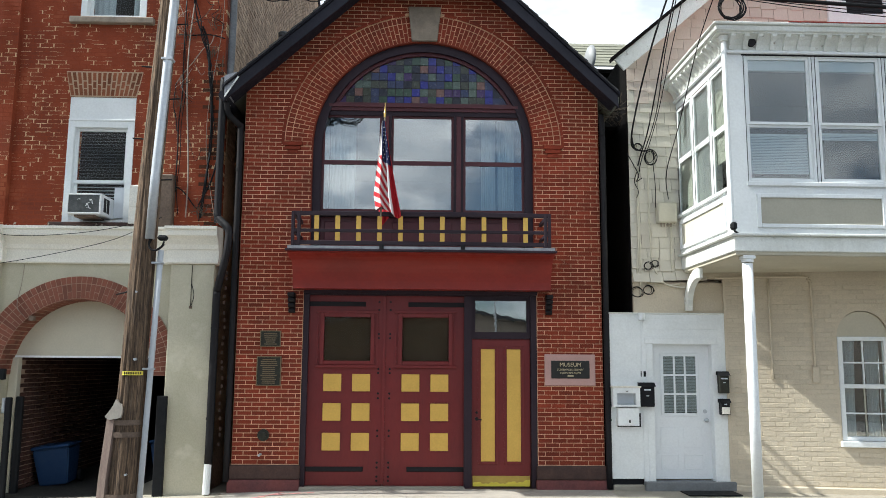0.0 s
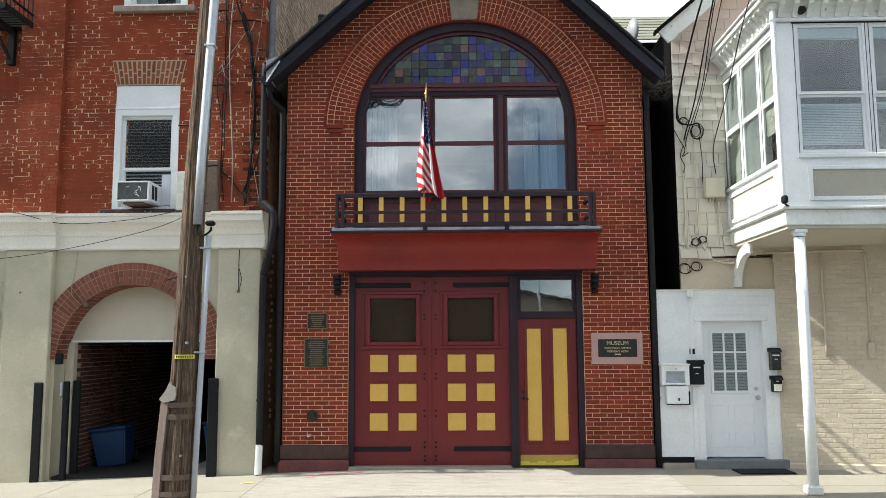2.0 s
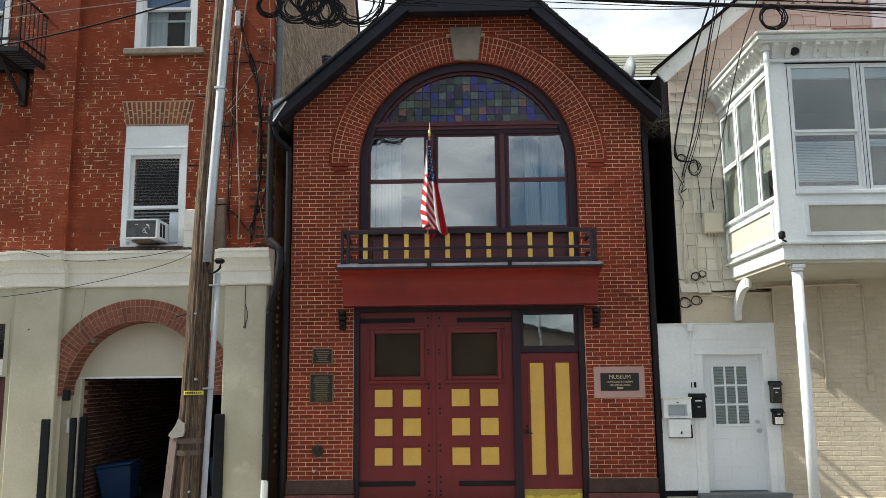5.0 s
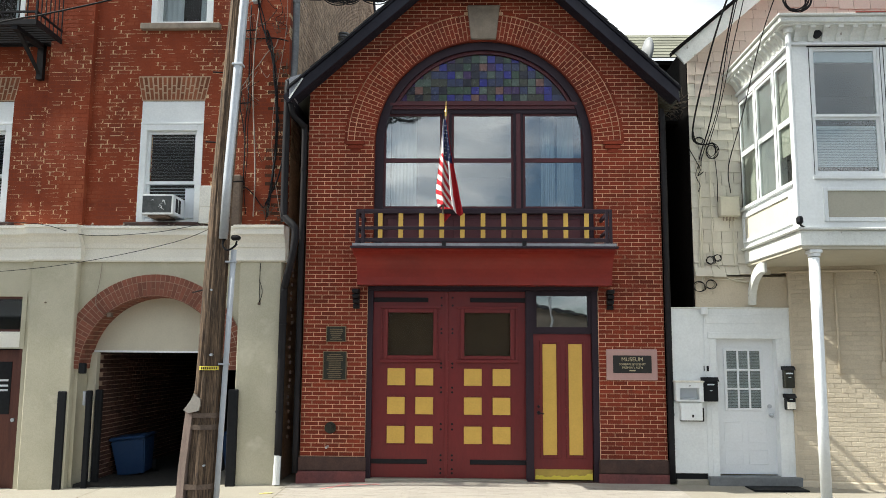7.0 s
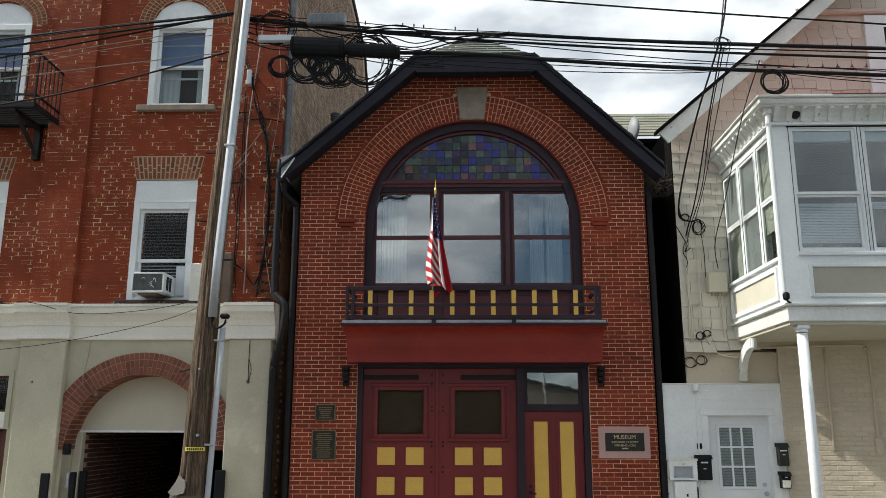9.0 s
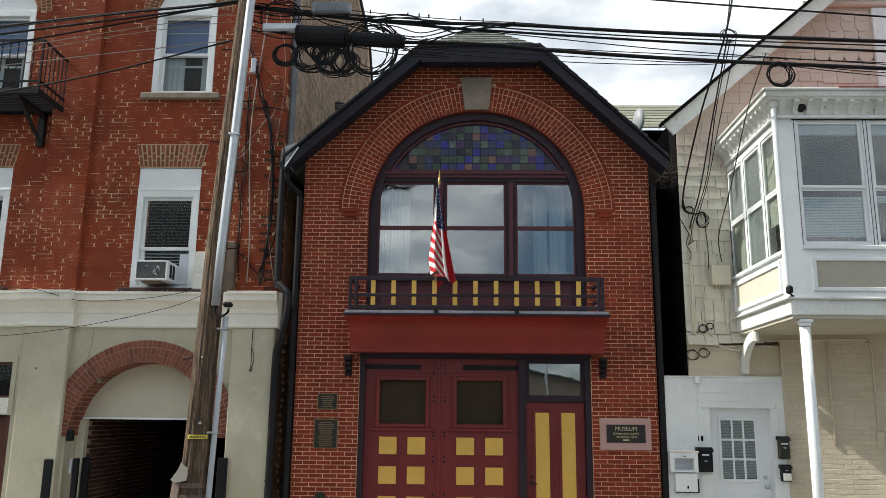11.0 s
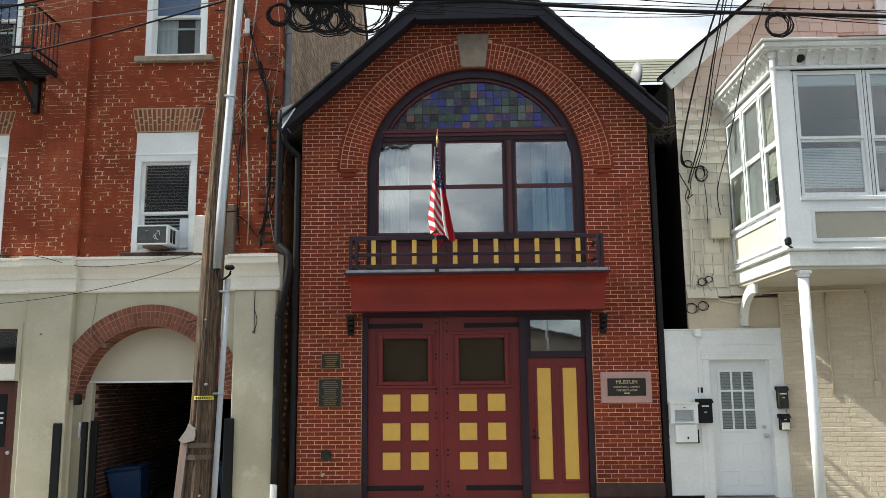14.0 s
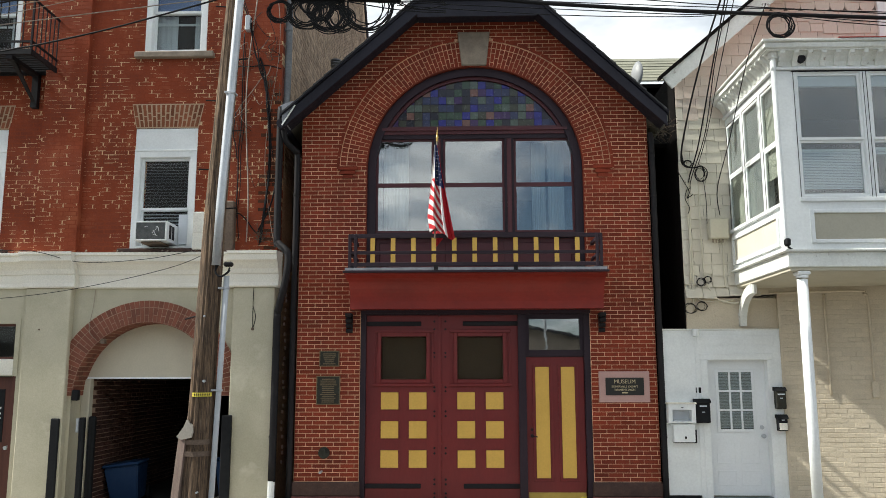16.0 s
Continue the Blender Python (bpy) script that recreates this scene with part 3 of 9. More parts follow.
def arc(cx, cz, r, a0, a1, n, ratio=1.0):
    return [(cx + r * math.cos(a0 + (a1 - a0) * i / n), cz + r * ratio * math.sin(a0 + (a1 - a0) * i / n)) for i in range(n + 1)]


def arc_band(bm, cx, cz, r0, r1, y0, y1, a0=0.0, a1=math.pi, n=40, ratio=1.0):
    inner, outer = arc(cx, cz, r0, a0, a1, n, ratio), arc(cx, cz, r1, a0, a1, n, ratio)
    for i in range(n):
        prism(bm, [inner[i], outer[i], outer[i + 1], inner[i + 1]], y0, y1)


def letters(text, size, x, y, z, mat, parent, name="lettering", depth=0.004, align="CENTER"):
    """Raised lettering that faces -y."""
    cu = bpy.data.curves.new(name, "FONT")
    cu.body, cu.size, cu.align_x, cu.extrude = text, size, align, depth
    tmp = bpy.data.objects.new(name, cu)
    scene.collection.objects.link(tmp)
    bpy.context.view_layer.update()
    me = bpy.data.meshes.new_from_object(tmp)
    bpy.data.objects.remove(tmp)
    me.transform(pose(x, y, z, 90, 0, 0))
    me.transform(Matrix.Translation(-ORIGIN[parent]))
    me.materials.clear()
    me.materials.append(mat)
    ob = new(name, me)
    ob.parent = parent
    return ob

# ---- ground ----


def fall(x, y):
    """Height of the pavement: level by the fire station, falling along the street and towards the kerb."""
    along = 0.0 if x > -1.0 else (x + 1.0) * 0.031
    return along + min(0.0, y + 0.3) * 0.012


def sheet(name, xs, ys, zf, mat, label, category):
    bm = bmesh.new()
    g = [[bm.verts.new((x, y, zf(x, y))) for y in ys] for x in xs]
    for i in range(len(xs) - 1):
        for j in range(len(ys) - 1):
            bm.faces.new((g[i][j], g[i + 1][j], g[i + 1][j + 1], g[i][j + 1]))
    for f in bm.faces:
        if f.normal.z < 0:
            f.normal_flip()
    me = bpy.data.meshes.new(name)
    bm.to_mesh(me)
    bm.free()
    me.materials.append(mat)
    ob = new(name, me)
    ORIGIN[ob] = Vector((0, 0, 0))
    return tagged(ob, label, category, kind="structure")


KERB = -2.85
ROAD = lambda x, y: fall(x, KERB) - 0.15 - 0.0
XS = [-400, -60, -20, -12, -9, -6, -4, -2.5, -1, 0, 2, 4, 6, 9, 14, 30, 80, 400]
ground = sheet("ground", XS, [-700, -30, -13.6, 14, 60, 700], lambda x, y: fall(x, KERB) - 0.30, M["asphalt"], "flat dark ground that runs out to the horizon", "ground")
road = sheet("road", XS, [-11.5, -9, -6, KERB - 0.15], lambda x, y: fall(x, KERB) - 0.15 + 0.05 * (1 - ((y + 7.2) / 4.4) ** 2), M["asphalt"], "worn dark asphalt street in full sun", "road")
far_pave = sheet("pavement_far", XS, [-13.6, -11.5], lambda x, y: fall(x, KERB) - 0.02, M["concrete"], "pale concrete pavement across the street", "pavement")
pavement = sheet("pavement", XS, [KERB, -1.4, -0.7, 0.0, 0.6, 14], lambda x, y: fall(x, y) - 0.012, M["concrete"], "sunlit pale concrete pavement with scored joints", "pavement")


def slab(name, x0, x1, y0, y1, mat, lift=0.0, thick=0.05):
    """A paving piece that follows the pavement's fall."""
    vs = [(x, y, fall(x, y) + lift + dz) for dz in (-thick, 0.0) for x, y in ((x0, y0), (x1, y0), (x1, y1), (x0, y1))]
    me = bpy.data.meshes.new(name)
    me.from_pydata(vs, [], [(4, 5, 6, 7), (0, 1, 5, 4), (1, 2, 6, 5), (2, 3, 7, 6), (3, 0, 4, 7)])
    me.materials.append(mat)
    ob = new(name, me)
    ob.parent = pavement
    return ob


def kerb():
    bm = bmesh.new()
    for a, b in zip(XS, XS[1:]):
        vs = [bm.verts.new((x, y, z)) for x in (a, b) for y, z in ((KERB - 0.15, fall(x, KERB) - 0.2), (KERB - 0.14, fall(x, KERB) - 0.005), (KERB, fall(x, KERB) + 0.004), (KERB, fall(x, KERB) - 0.2))]
        for i in range(3):
            bm.faces.new((vs[i], vs[i + 4], vs[i + 5], vs[i + 1]))
    solid("kerb", bm, M["concrete"], "worn concrete kerb along the street", "kerb", kind="structure")


kerb()

# ---- fire station ----
FC = 0.04          # its middle
FL, FR = -2.69, 2.766
AX, AZ, AR = 0.05, 5.10, 1.70   # the arched window
RX = 0.10          # middle of the roof
EAVE_Z, TOP_Z = 5.86, 7.60
KL, KR = -0.84, 1.03
EL, ER = -2.92, 2.97
station = thing("fire_station", "narrow red brick fire station with arched window and clipped gable", "building", (FC, 0, 0))


def gable_x(z):
    """Left and right edge of the brick front at a height, under the roof."""
    s = (KL - EL) / (TOP_Z - EAVE_Z + 0.0)
    if z < EAVE_Z - 0.15:
        return FL, FR
    d = max(0.0, z - EAVE_Z)
    return max(FL, EL + 0.01 + d * s), min(FR, ER - 0.01 - d * (ER - KR) / (TOP_Z - EAVE_Z))


def station_wall():
    bm = bmesh.new()
    y0, y1 = 0.004, 0.34
    DL, DR, DT = -1.715, 1.78, 2.90
    OL, OR = AX - AR, AX + AR
    box(bm, FL, DL, y0, y1, -0.2, DT)
    box(bm, DR, FR, y0, y1, -0.2, DT)
    box(bm, FL, FR, y0, y1, DT, 3.40)
    box(bm, FL, OL, y0, y1, 3.40, AZ)
    box(bm, OR, FR, y0, y1, 3.40, AZ)
    n = 36
    pts = arc(AX, AZ, AR, 0, math.pi, n)
    for (xa, za), (xb, zb) in zip(pts, pts[1:]):
        def top(x):
            if x < KL:
                return min(TOP_Z, EAVE_Z + (x - EL - 0.02) / (KL - EL) * (TOP_Z - EAVE_Z))
            if x > KR:
                return min(TOP_Z, EAVE_Z + (ER - 0.02 - x) / (ER - KR) * (TOP_Z - EAVE_Z))
            return TOP_Z
        prism(bm, [(xa, za), (xa, top(xa)), (xb, top(xb)), (xb, zb)], y0, y1)
    prism(bm, [(FL, AZ), (FL, 5.95), (OL, EAVE_Z + (OL - EL - 0.02) / (KL - EL) * (TOP_Z - EAVE_Z)), (OL, AZ)], y0, y1)
    prism(bm, [(FR, AZ), (FR, 5.95), (OR, EAVE_Z + (ER - 0.02 - OR) / (ER - KR) * (TOP_Z - EAVE_Z)), (OR, AZ)], y0, y1)
    # side and back walls
    box(bm, FL, FL + 0.3, y1, 9.0, -0.2, 5.9)
    box(bm, FR - 0.3, FR, y1, 9.0, -0.2, 5.9)
    box(bm, FL, FR, 9.0, 9.3, -0.2, 5.9)
    wall = part("wall", bm, M["mortar"], station, "red brick wall in pale mortar")

    RO = 2.13

    def spans(za, zb):
        zm = (za + zb) / 2
        l0, r0 = gable_x(za)
        l1, r1 = gable_x(zb)
        if zb < 2.93:
            return [(FL, FL, DL - 0.004, DL - 0.004), (DR + 0.004, DR + 0.004, FR, FR)]
        if zb < 3.42:
            return [(FL, FL, FR, FR)]
        if zm < AZ:
            return [(FL, FL, OL - 0.004, OL - 0.004), (OR + 0.004, OR + 0.004, FR, FR)]
        e = RO + 0.006
        d0, d1 = e * e - max(0, za - AZ) ** 2, e * e - max(0, zb - AZ) ** 2
        if d0 <= 0 or d1 <= 0:
            return [(l0, l1, r0, r1)]
        c0, c1 = math.sqrt(d0), math.sqrt(d1)
        return [(l0, l1, AX - c0, AX - c1), (AX + c0, AX + c1, r0, r1)]

    bricks = courses(0.345, TOP_Z, spans, length=0.2035, height=0.0565, joint=0.0068, seed=5)
    lay(bricks, wall, M["brick"], 0.0, 0.012, near=(1.78, 2.77, 0.3, 5.0), seed=9)
    ring = part("arch_backing", (lambda b: (arc_band(b, AX, AZ, AR + 0.012, RO, -0.008, 0.003, n=48), b)[1])(bmesh.new()), M["mortar"], station)
    arch_bricks(ring, M["brick"], AX, AZ, [[(1.71, 1.865), (1.865, 2.02)], [(1.71, 1.785), (1.785, 1.94), (1.94, 2.02)]], -0.0125, 0.02, width=0.0665, joint=0.0115, skip=(math.pi / 2 - 0.108, math.pi / 2 + 0.108))
    arch_bricks(ring, M["brick"], AX, AZ, [[(2.022, 2.125)]], -0.0125, 0.02, width=0.0735, joint=0.0115, skip=(math.pi / 2 - 0.108, math.pi / 2 + 0.108))
    bm = bmesh.new()
    arc_band(bm, AX, AZ, AR - 0.006, AR + 0.014, -0.011, 0.055, n=48)
    box(bm, OL - 0.006, OL + 0.006, -0.002, 0.055, 3.42, AZ)
    box(bm, OR - 0.006, OR + 0.006, -0.002, 0.055, 3.42, AZ)
    part("reveal", bm, M["brick"], station)
    # thin hood course and its corbels
    bm = bmesh.new()
    arc_band(bm, AX, AZ + 0.01, 2.13, 2.175, -0.012, 0.012, n=48)
    hood = part("hood_mould", bm, M["mortar"], station, "thin projecting course of brick round the arch")
    arch_bricks(hood, M["brick"], AX, AZ + 0.01, [[(2.128, 2.182)]], -0.019, 0.025, width=0.2, joint=0.008, skip=(math.pi / 2 - 0.125, math.pi / 2 + 0.125))
    for s in (-1, 1):
        bm = bmesh.new()
        for i, (w, z) in enumerate(((0.30, 0.0), (0.24, -0.065), (0.16, -0.13))):
            xm = AX + s * 2.0
            box(bm, xm - w / 2, xm + w / 2, -0.045 + 0.012 * i, 0.008, AZ + z, AZ + z + 0.06, 0.004)
        part("corbel", bm, M["brick"], station)
    bm = bmesh.new()
    prism(bm, [(-0.150, 6.806), (0.25, 6.806), (0.31, 7.37), (-0.21, 7.37)], -0.05, 0.02)
    bmesh.ops.bevel(bm, geom=list(bm.edges), offset=0.012, segments=1, affect="EDGES")
    part("keystone", bm, M["keystone"], station, "tapered tan sandstone keystone")
    for x0, x1 in ((FL - 0.03, DL + 0.02), (DR - 0.02, FR + 0.03)):
        part("water_table", bx(x0, x1, -0.05, 0.02, 0.135, 0.335, bev=0.012), M["brownstone"], station, "brownstone water table")
        part("plinth", bx(x0 - 0.01, x1, -0.065, 0.02, -0.22, 0.13, bev=0.012), M["base_red"], station, "red painted plinth")


def station_roof():
    bm = bmesh.new()
    yf, yb = -0.42, 9.6
    th = 0.10
    s = (TOP_Z + 0.10 - EAVE_Z) / (KL - EL)
    ridge_z = TOP_Z + 0.10 + (RX - KL) * 0.9
    # side slopes
    for e, k, sg in ((EL, KL, -1), (ER, KR, 1)):
        o = sg * 0.03
        poly = [(e + o, EAVE_Z - 0.04), (k, TOP_Z + 0.12), (RX + sg * 0.005, ridge_z), (RX + sg * 0.005, ridge_z - th), (k, TOP_Z + 0.12 - th), (e + o, EAVE_Z - 0.04 - th)]
        prism(bm, poly[:2] + poly[4:], yf + 0.02, yb)
        prism(bm, [poly[1], poly[2], poly[3], poly[4]], yf + 1.0, yb)
    roof = part("roof", bm, M["slate"], station, "grey-green slate roof")
    # clipped hip over the front, in courses of slates
    apex = Vector((RX, yf + 1.0, ridge_z + 0.01))
    a, b = Vector((KL - 0.02, yf, TOP_Z + 0.13)), Vector((KR + 0.02, yf, TOP_Z + 0.13))
    n = 9
    rng = random.Random(4)
    for i in range(n):
        t0, t1 = i / n, (i + 1.15) / n
        l0, r0, l1, r1 = a.lerp(apex, t0), b.lerp(apex, t0), a.lerp(apex, min(1, t1)), b.lerp(apex, min(1, t1))
        m = max(1, int((r0 - l0).length / 0.2))
        for k in range(m):
            u0, u1 = k / m + 0.001, (k + 1) / m - 0.001
            q = [l0.lerp(r0, u0), l0.lerp(r0, u1), l1.lerp(r1, u1), l1.lerp(r1, u0)]
            up = Vector((0, -0.5, 0.8)) * (0.022 + rng.uniform(0, 0.006))
            vs = [v + (up if j < 2 else up * 0.15) for j, v in enumerate(q)] + [q[0], q[1]]
            me = bpy.data.meshes.new("slate")
            me.from_pydata([tuple(v - ORIGIN[roof]) for v in vs], [], [(0, 1, 2, 3), (4, 5, 1, 0)])
            me.materials.append(M["slate"])
            ob = new("slate", me)
            ob.parent = roof
    # barge boards and the level fascia, with a soffit behind
    h = 0.185
    for e, k, sg in ((EL, KL, -1), (ER, KR, 1)):
        bm = bmesh.new()
        slope = (TOP_Z + 0.12 - (EAVE_Z - 0.04)) / abs(k - e)
        prism(bm, [(e, EAVE_Z - 0.02), (k, TOP_Z + 0.10), (k - sg * -0.0, TOP_Z + 0.10 - h - 0.02), (e + sg * 0.02, EAVE_Z - 0.03 - h)], yf - 0.03, yf + 0.02)
        part("barge_board", bm, M["fascia"], station, "blue-black painted barge board")
        bm = bmesh.new()
        prism(bm, [(e - sg * 0.0, EAVE_Z - 0.10), (k, TOP_Z + 0.03), (k, TOP_Z + 0.0), (e, EAVE_Z - 0.13)], yf + 0.02, 0.02)
        part("soffit", bm, M["fascia"], station)
        bm = bmesh.new()
        prism(bm, [(e - sg * -0.03, EAVE_Z + 0.03), (k, TOP_Z + 0.15), (k, TOP_Z + 0.10), (e - sg * -0.03, EAVE_Z - 0.02)], yf - 0.06, yf + 0.05)
        part("drip_edge", bm, M["fascia"], station)
        x = FL if sg < 0 else FR
        bm = bmesh.new()
        tube(bm, [(e + sg * 0.03, yf + (0.02 if sg < 0 else 1.2), EAVE_Z - 0.10), (e + sg * 0.03, 9.5, EAVE_Z - 0.10)], 0.07, 10)
        part("gutter", bm, M["fascia"], station, "dark eaves gutter")
    for e, k in ((EL, KL), (ER, KR)):
        n = 13
        for i in range(n):
            t0, t1 = i / n, (i + 1.12) / n
            x0, x1 = e + (k - e) * t0, e + (k - e) * min(1.0, t1)
            za, zb = EAVE_Z + 0.035 + 0.12 * t0 + (TOP_Z - EAVE_Z) * t0, EAVE_Z + 0.035 + 0.12 * min(1.0, t1) + (TOP_Z - EAVE_Z) * min(1.0, t1)
            lift = 0.016 + rng.uniform(0, 0.012)
            bm = bmesh.new()
            prism(bm, [(x0, za - 0.01), (x0, za + lift), (x1, zb + 0.004), (x1, zb - 0.01)], yf - 0.075 - rng.uniform(0, 0.02), yf + 0.16)
            part("slate", bm, M["slate_dark"], roof)
    bm = bmesh.new()
    prism(bm, [(KL, TOP_Z + 0.11), (KR, TOP_Z + 0.11), (KR, TOP_Z - 0.15), (KL, TOP_Z - 0.15)], yf - 0.03, yf + 0.02)
    box(bm, KL, KR, yf - 0.06, yf + 0.05, TOP_Z + 0.11, TOP_Z + 0.15)
    part("fascia", bm, M["fascia"], station, "blue-black painted level fascia")
    part("soffit", bx(KL, KR, yf + 0.02, 0.02, TOP_Z - 0.05, TOP_Z), M["fascia"], station)


def station_window():
    """The arched upper window: frame, sashes, stained glass tympanum, curtains behind."""
    y = 0.10
    bm = bmesh.new()
    arc_band(bm, AX, AZ, 1.565, 1.70, y - 0.05, y + 0.14, n=48)
    box(bm, AX - 1.70, AX - 1.565, y - 0.05, y + 0.14, 3.40, AZ)
    box(bm, AX + 1.565, AX + 1.70, y - 0.05, y + 0.14, 3.40, AZ)
    win = part("arched_window", bm, M["dark_frame"], station, "large arched window with plum-black frame")
    bm = bmesh.new()
    arc_band(bm, AX, AZ, 1.515, 1.565, y + 0.0, y + 0.06, math.asin(0.72 / 1.54), math.pi - math.asin(0.72 / 1.54), n=40)
    part("inner_arch", bm, M["plum"], win)
    hw = lambda z: math.sqrt(1.565 ** 2 - max(0, z - AZ) ** 2)
    bm = bmesh.new()
    prism(bm, [(AX - hw(5.70), 5.70), (AX + hw(5.70), 5.70), (AX + hw(5.83), 5.83), (AX - hw(5.83), 5.83)], y - 0.03, y + 0.10)
    box(bm, AX - 1.47, AX + 1.47, y - 0.055, y - 0.03, 5.755, 5.80)
    part("transom_bar", bm, M["plum"], win)
    bm = bmesh.new()
    prism(bm, [(AX - 1.56, 5.63), (AX + 1.56, 5.63), (AX + hw(5.70), 5.70), (AX - hw(5.70), 5.70)], y - 0.01, y + 0.08)
    part("head_rail", bm, M["dark_frame"], win)
    for xm in (-0.523, 0.597):
        bm = bx(xm - 0.075, xm + 0.075, y - 0.03, y + 0.10, 4.08, 5.63, bev=0.008)
        part("mullion", bm, M["dark_frame"], win)
        part("mullion_face", bx(xm - 0.035, xm + 0.035, y - 0.045, y - 0.03, 4.10, 5.62, bev=0.004), M["plum"], win)
    for x0, x1 in ((-1.515, -0.598), (-0.448, 0.522), (0.672, 1.615)):
        part("sash_upper", frame_bm(x0, x1, 4.87, 5.63, 0.036, y + 0.02, y + 0.06, 0.03, 0.045), M["plum"], win)
        part("sash_lower", frame_bm(x0, x1, 4.10, 4.87, 0.036, y + 0.00, y + 0.04, 0.025, 0.045), M["plum"], win)
        pane("pane", x0 + 0.036, x1 - 0.036, 4.915, 5.60, y + 0.035, win)
        pane("pane", x0 + 0.036, x1 - 0.036, 4.145, 4.845, y + 0.015, win)
    part("window_sill", bx(AX - 1.57, AX + 1.57, y - 0.09, y + 0.12, 4.02, 4.10, bev=0.008), M["dark_frame"], win)
    bm = bmesh.new()
    box(bm, AX - 1.565, AX + 1.565, y + 0.03, y + 0.10, 3.40, 4.02)
    part("spandrel", bm, M["plum"], win)
    for x0, x1 in ((-1.45, -0.62), (-0.42, 0.5), (0.7, 1.55)):
        part("spandrel_panel", bx(x0, x1, y + 0.005, y + 0.03, 3.48, 3.95, bev=0.01), M["plum"], win)
    # stained glass squares between lead lines
    bm = bmesh.new()
    lo = AZ + 0.73
    seg = [p for p in arc(AX, AZ, 1.53, math.asin(0.73 / 1.53), math.pi - math.asin(0.73 / 1.53), 30)]
    prism(bm, seg, y + 0.045, y + 0.055)
    light = part("stained_glass", bm, M["dark_frame"], win, "tympanum of small coloured glass squares in lead")
    rng = random.Random(21)
    size = 0.128
    weights = [3, 5, 4, 3, 3, 1.2, 4, 2.2]
    o = ORIGIN[light]
    cells = int(3.2 / size)
    for j in range(7):
        for i in range(cells):
            x0 = AX - cells * size / 2 + i * size
            z0 = lo + j * size
            # the square cut by the arch
            def inside(x, z):
                return (x - AX) ** 2 + (z - AZ) ** 2 <= 1.512 ** 2
            g = 0.004
            corners = [(x0 + g, z0 + g), (x0 + size - g, z0 + g), (x0 + size - g, z0 + size - g), (x0 + g, z0 + size - g)]
            poly = []
            for k in range(4):
                p, q = corners[k], corners[(k + 1) % 4]
                if inside(*p):
                    poly.append(p)
                if inside(*p) != inside(*q):
                    s, e = (0.0, 1.0) if inside(*p) else (1.0, 0.0)
                    for _ in range(20):
                        m_ = (s + e) / 2
                        if inside(p[0] + (q[0] - p[0]) * m_, p[1] + (q[1] - p[1]) * m_):
                            s = m_
                        else:
                            e = m_
                    poly.append((p[0] + (q[0] - p[0]) * s, p[1] + (q[1] - p[1]) * s))
            if len(poly) < 3:
                continue
            n = len(poly)
            tilt = rng.uniform(-0.004, 0.004)
            vs = [(x - o.x, y + 0.037 + tilt * (x - x0) / size - o.y, z - o.z) for x, z in poly] + [(x - o.x, y + 0.046 - o.y, z - o.z) for x, z in poly]
            me = bpy.data.meshes.new("glass_square")
            me.from_pydata(vs, [], [tuple(range(n))] + [(k, k + n, (k + 1) % n + n, (k + 1) % n) for k in range(n)])
            me.materials.append(M["st_" + rng.choices([s_[0] for s_ in STAINED], weights)[0]])
            ob = new("glass_square", me)
            ob.parent = win
    # curtains inside
    for x0, x1 in ((-1.42, -1.02), (-1.52, -1.44), (0.98, 1.2), (1.24, 1.5)):
        bm = bmesh.new()
        n = 24
        cols = []
        for i in range(n + 1):
            x = x0 + (x1 - x0) * i / n
            d = 0.02 * math.sin(i * 1.9) + 0.01 * math.sin(i * 0.7)
            cols.append([bm.verts.new((x, 0.42 + d, z)) for z in (3.95, 5.65)])
        for a, b in zip(cols, cols[1:]):
            bm.faces.new((a[0], b[0], b[1], a[1]))
        for f in list(bm.faces):
            f.smooth = True
        c = solid("curtain", bm, M["curtain"], "white sheer curtain hanging behind the arched window", "curtain", group="curtains of the arched window", smooth=True)
        sol = c.modifiers.new("thick", "SOLIDIFY")
        sol.thickness = 0.004


def station_rooms():
    """Plain rooms behind the openings, their dimness put into dark wall colours."""
    bm = bmesh.new()
    box(bm, FL + 0.31, FR - 0.31, 0.36, 6.0, 2.95, 3.30)
    box(bm, FL + 0.31, FR - 0.31, 5.8, 6.0, 3.30, 6.9)
    box(bm, FL + 0.31, FL + 0.4, 0.36, 5.8, 3.30, 5.9)
    box(bm, FR - 0.4, FR - 0.31, 0.36, 5.8, 3.30, 5.9)
    box(bm, FL + 0.31, FR - 0.31, 0.36, 5.8, 5.86, 5.95)
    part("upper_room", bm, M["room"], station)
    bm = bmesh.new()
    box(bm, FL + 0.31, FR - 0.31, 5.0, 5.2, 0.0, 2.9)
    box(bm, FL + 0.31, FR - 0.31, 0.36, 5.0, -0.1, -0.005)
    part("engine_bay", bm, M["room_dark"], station)


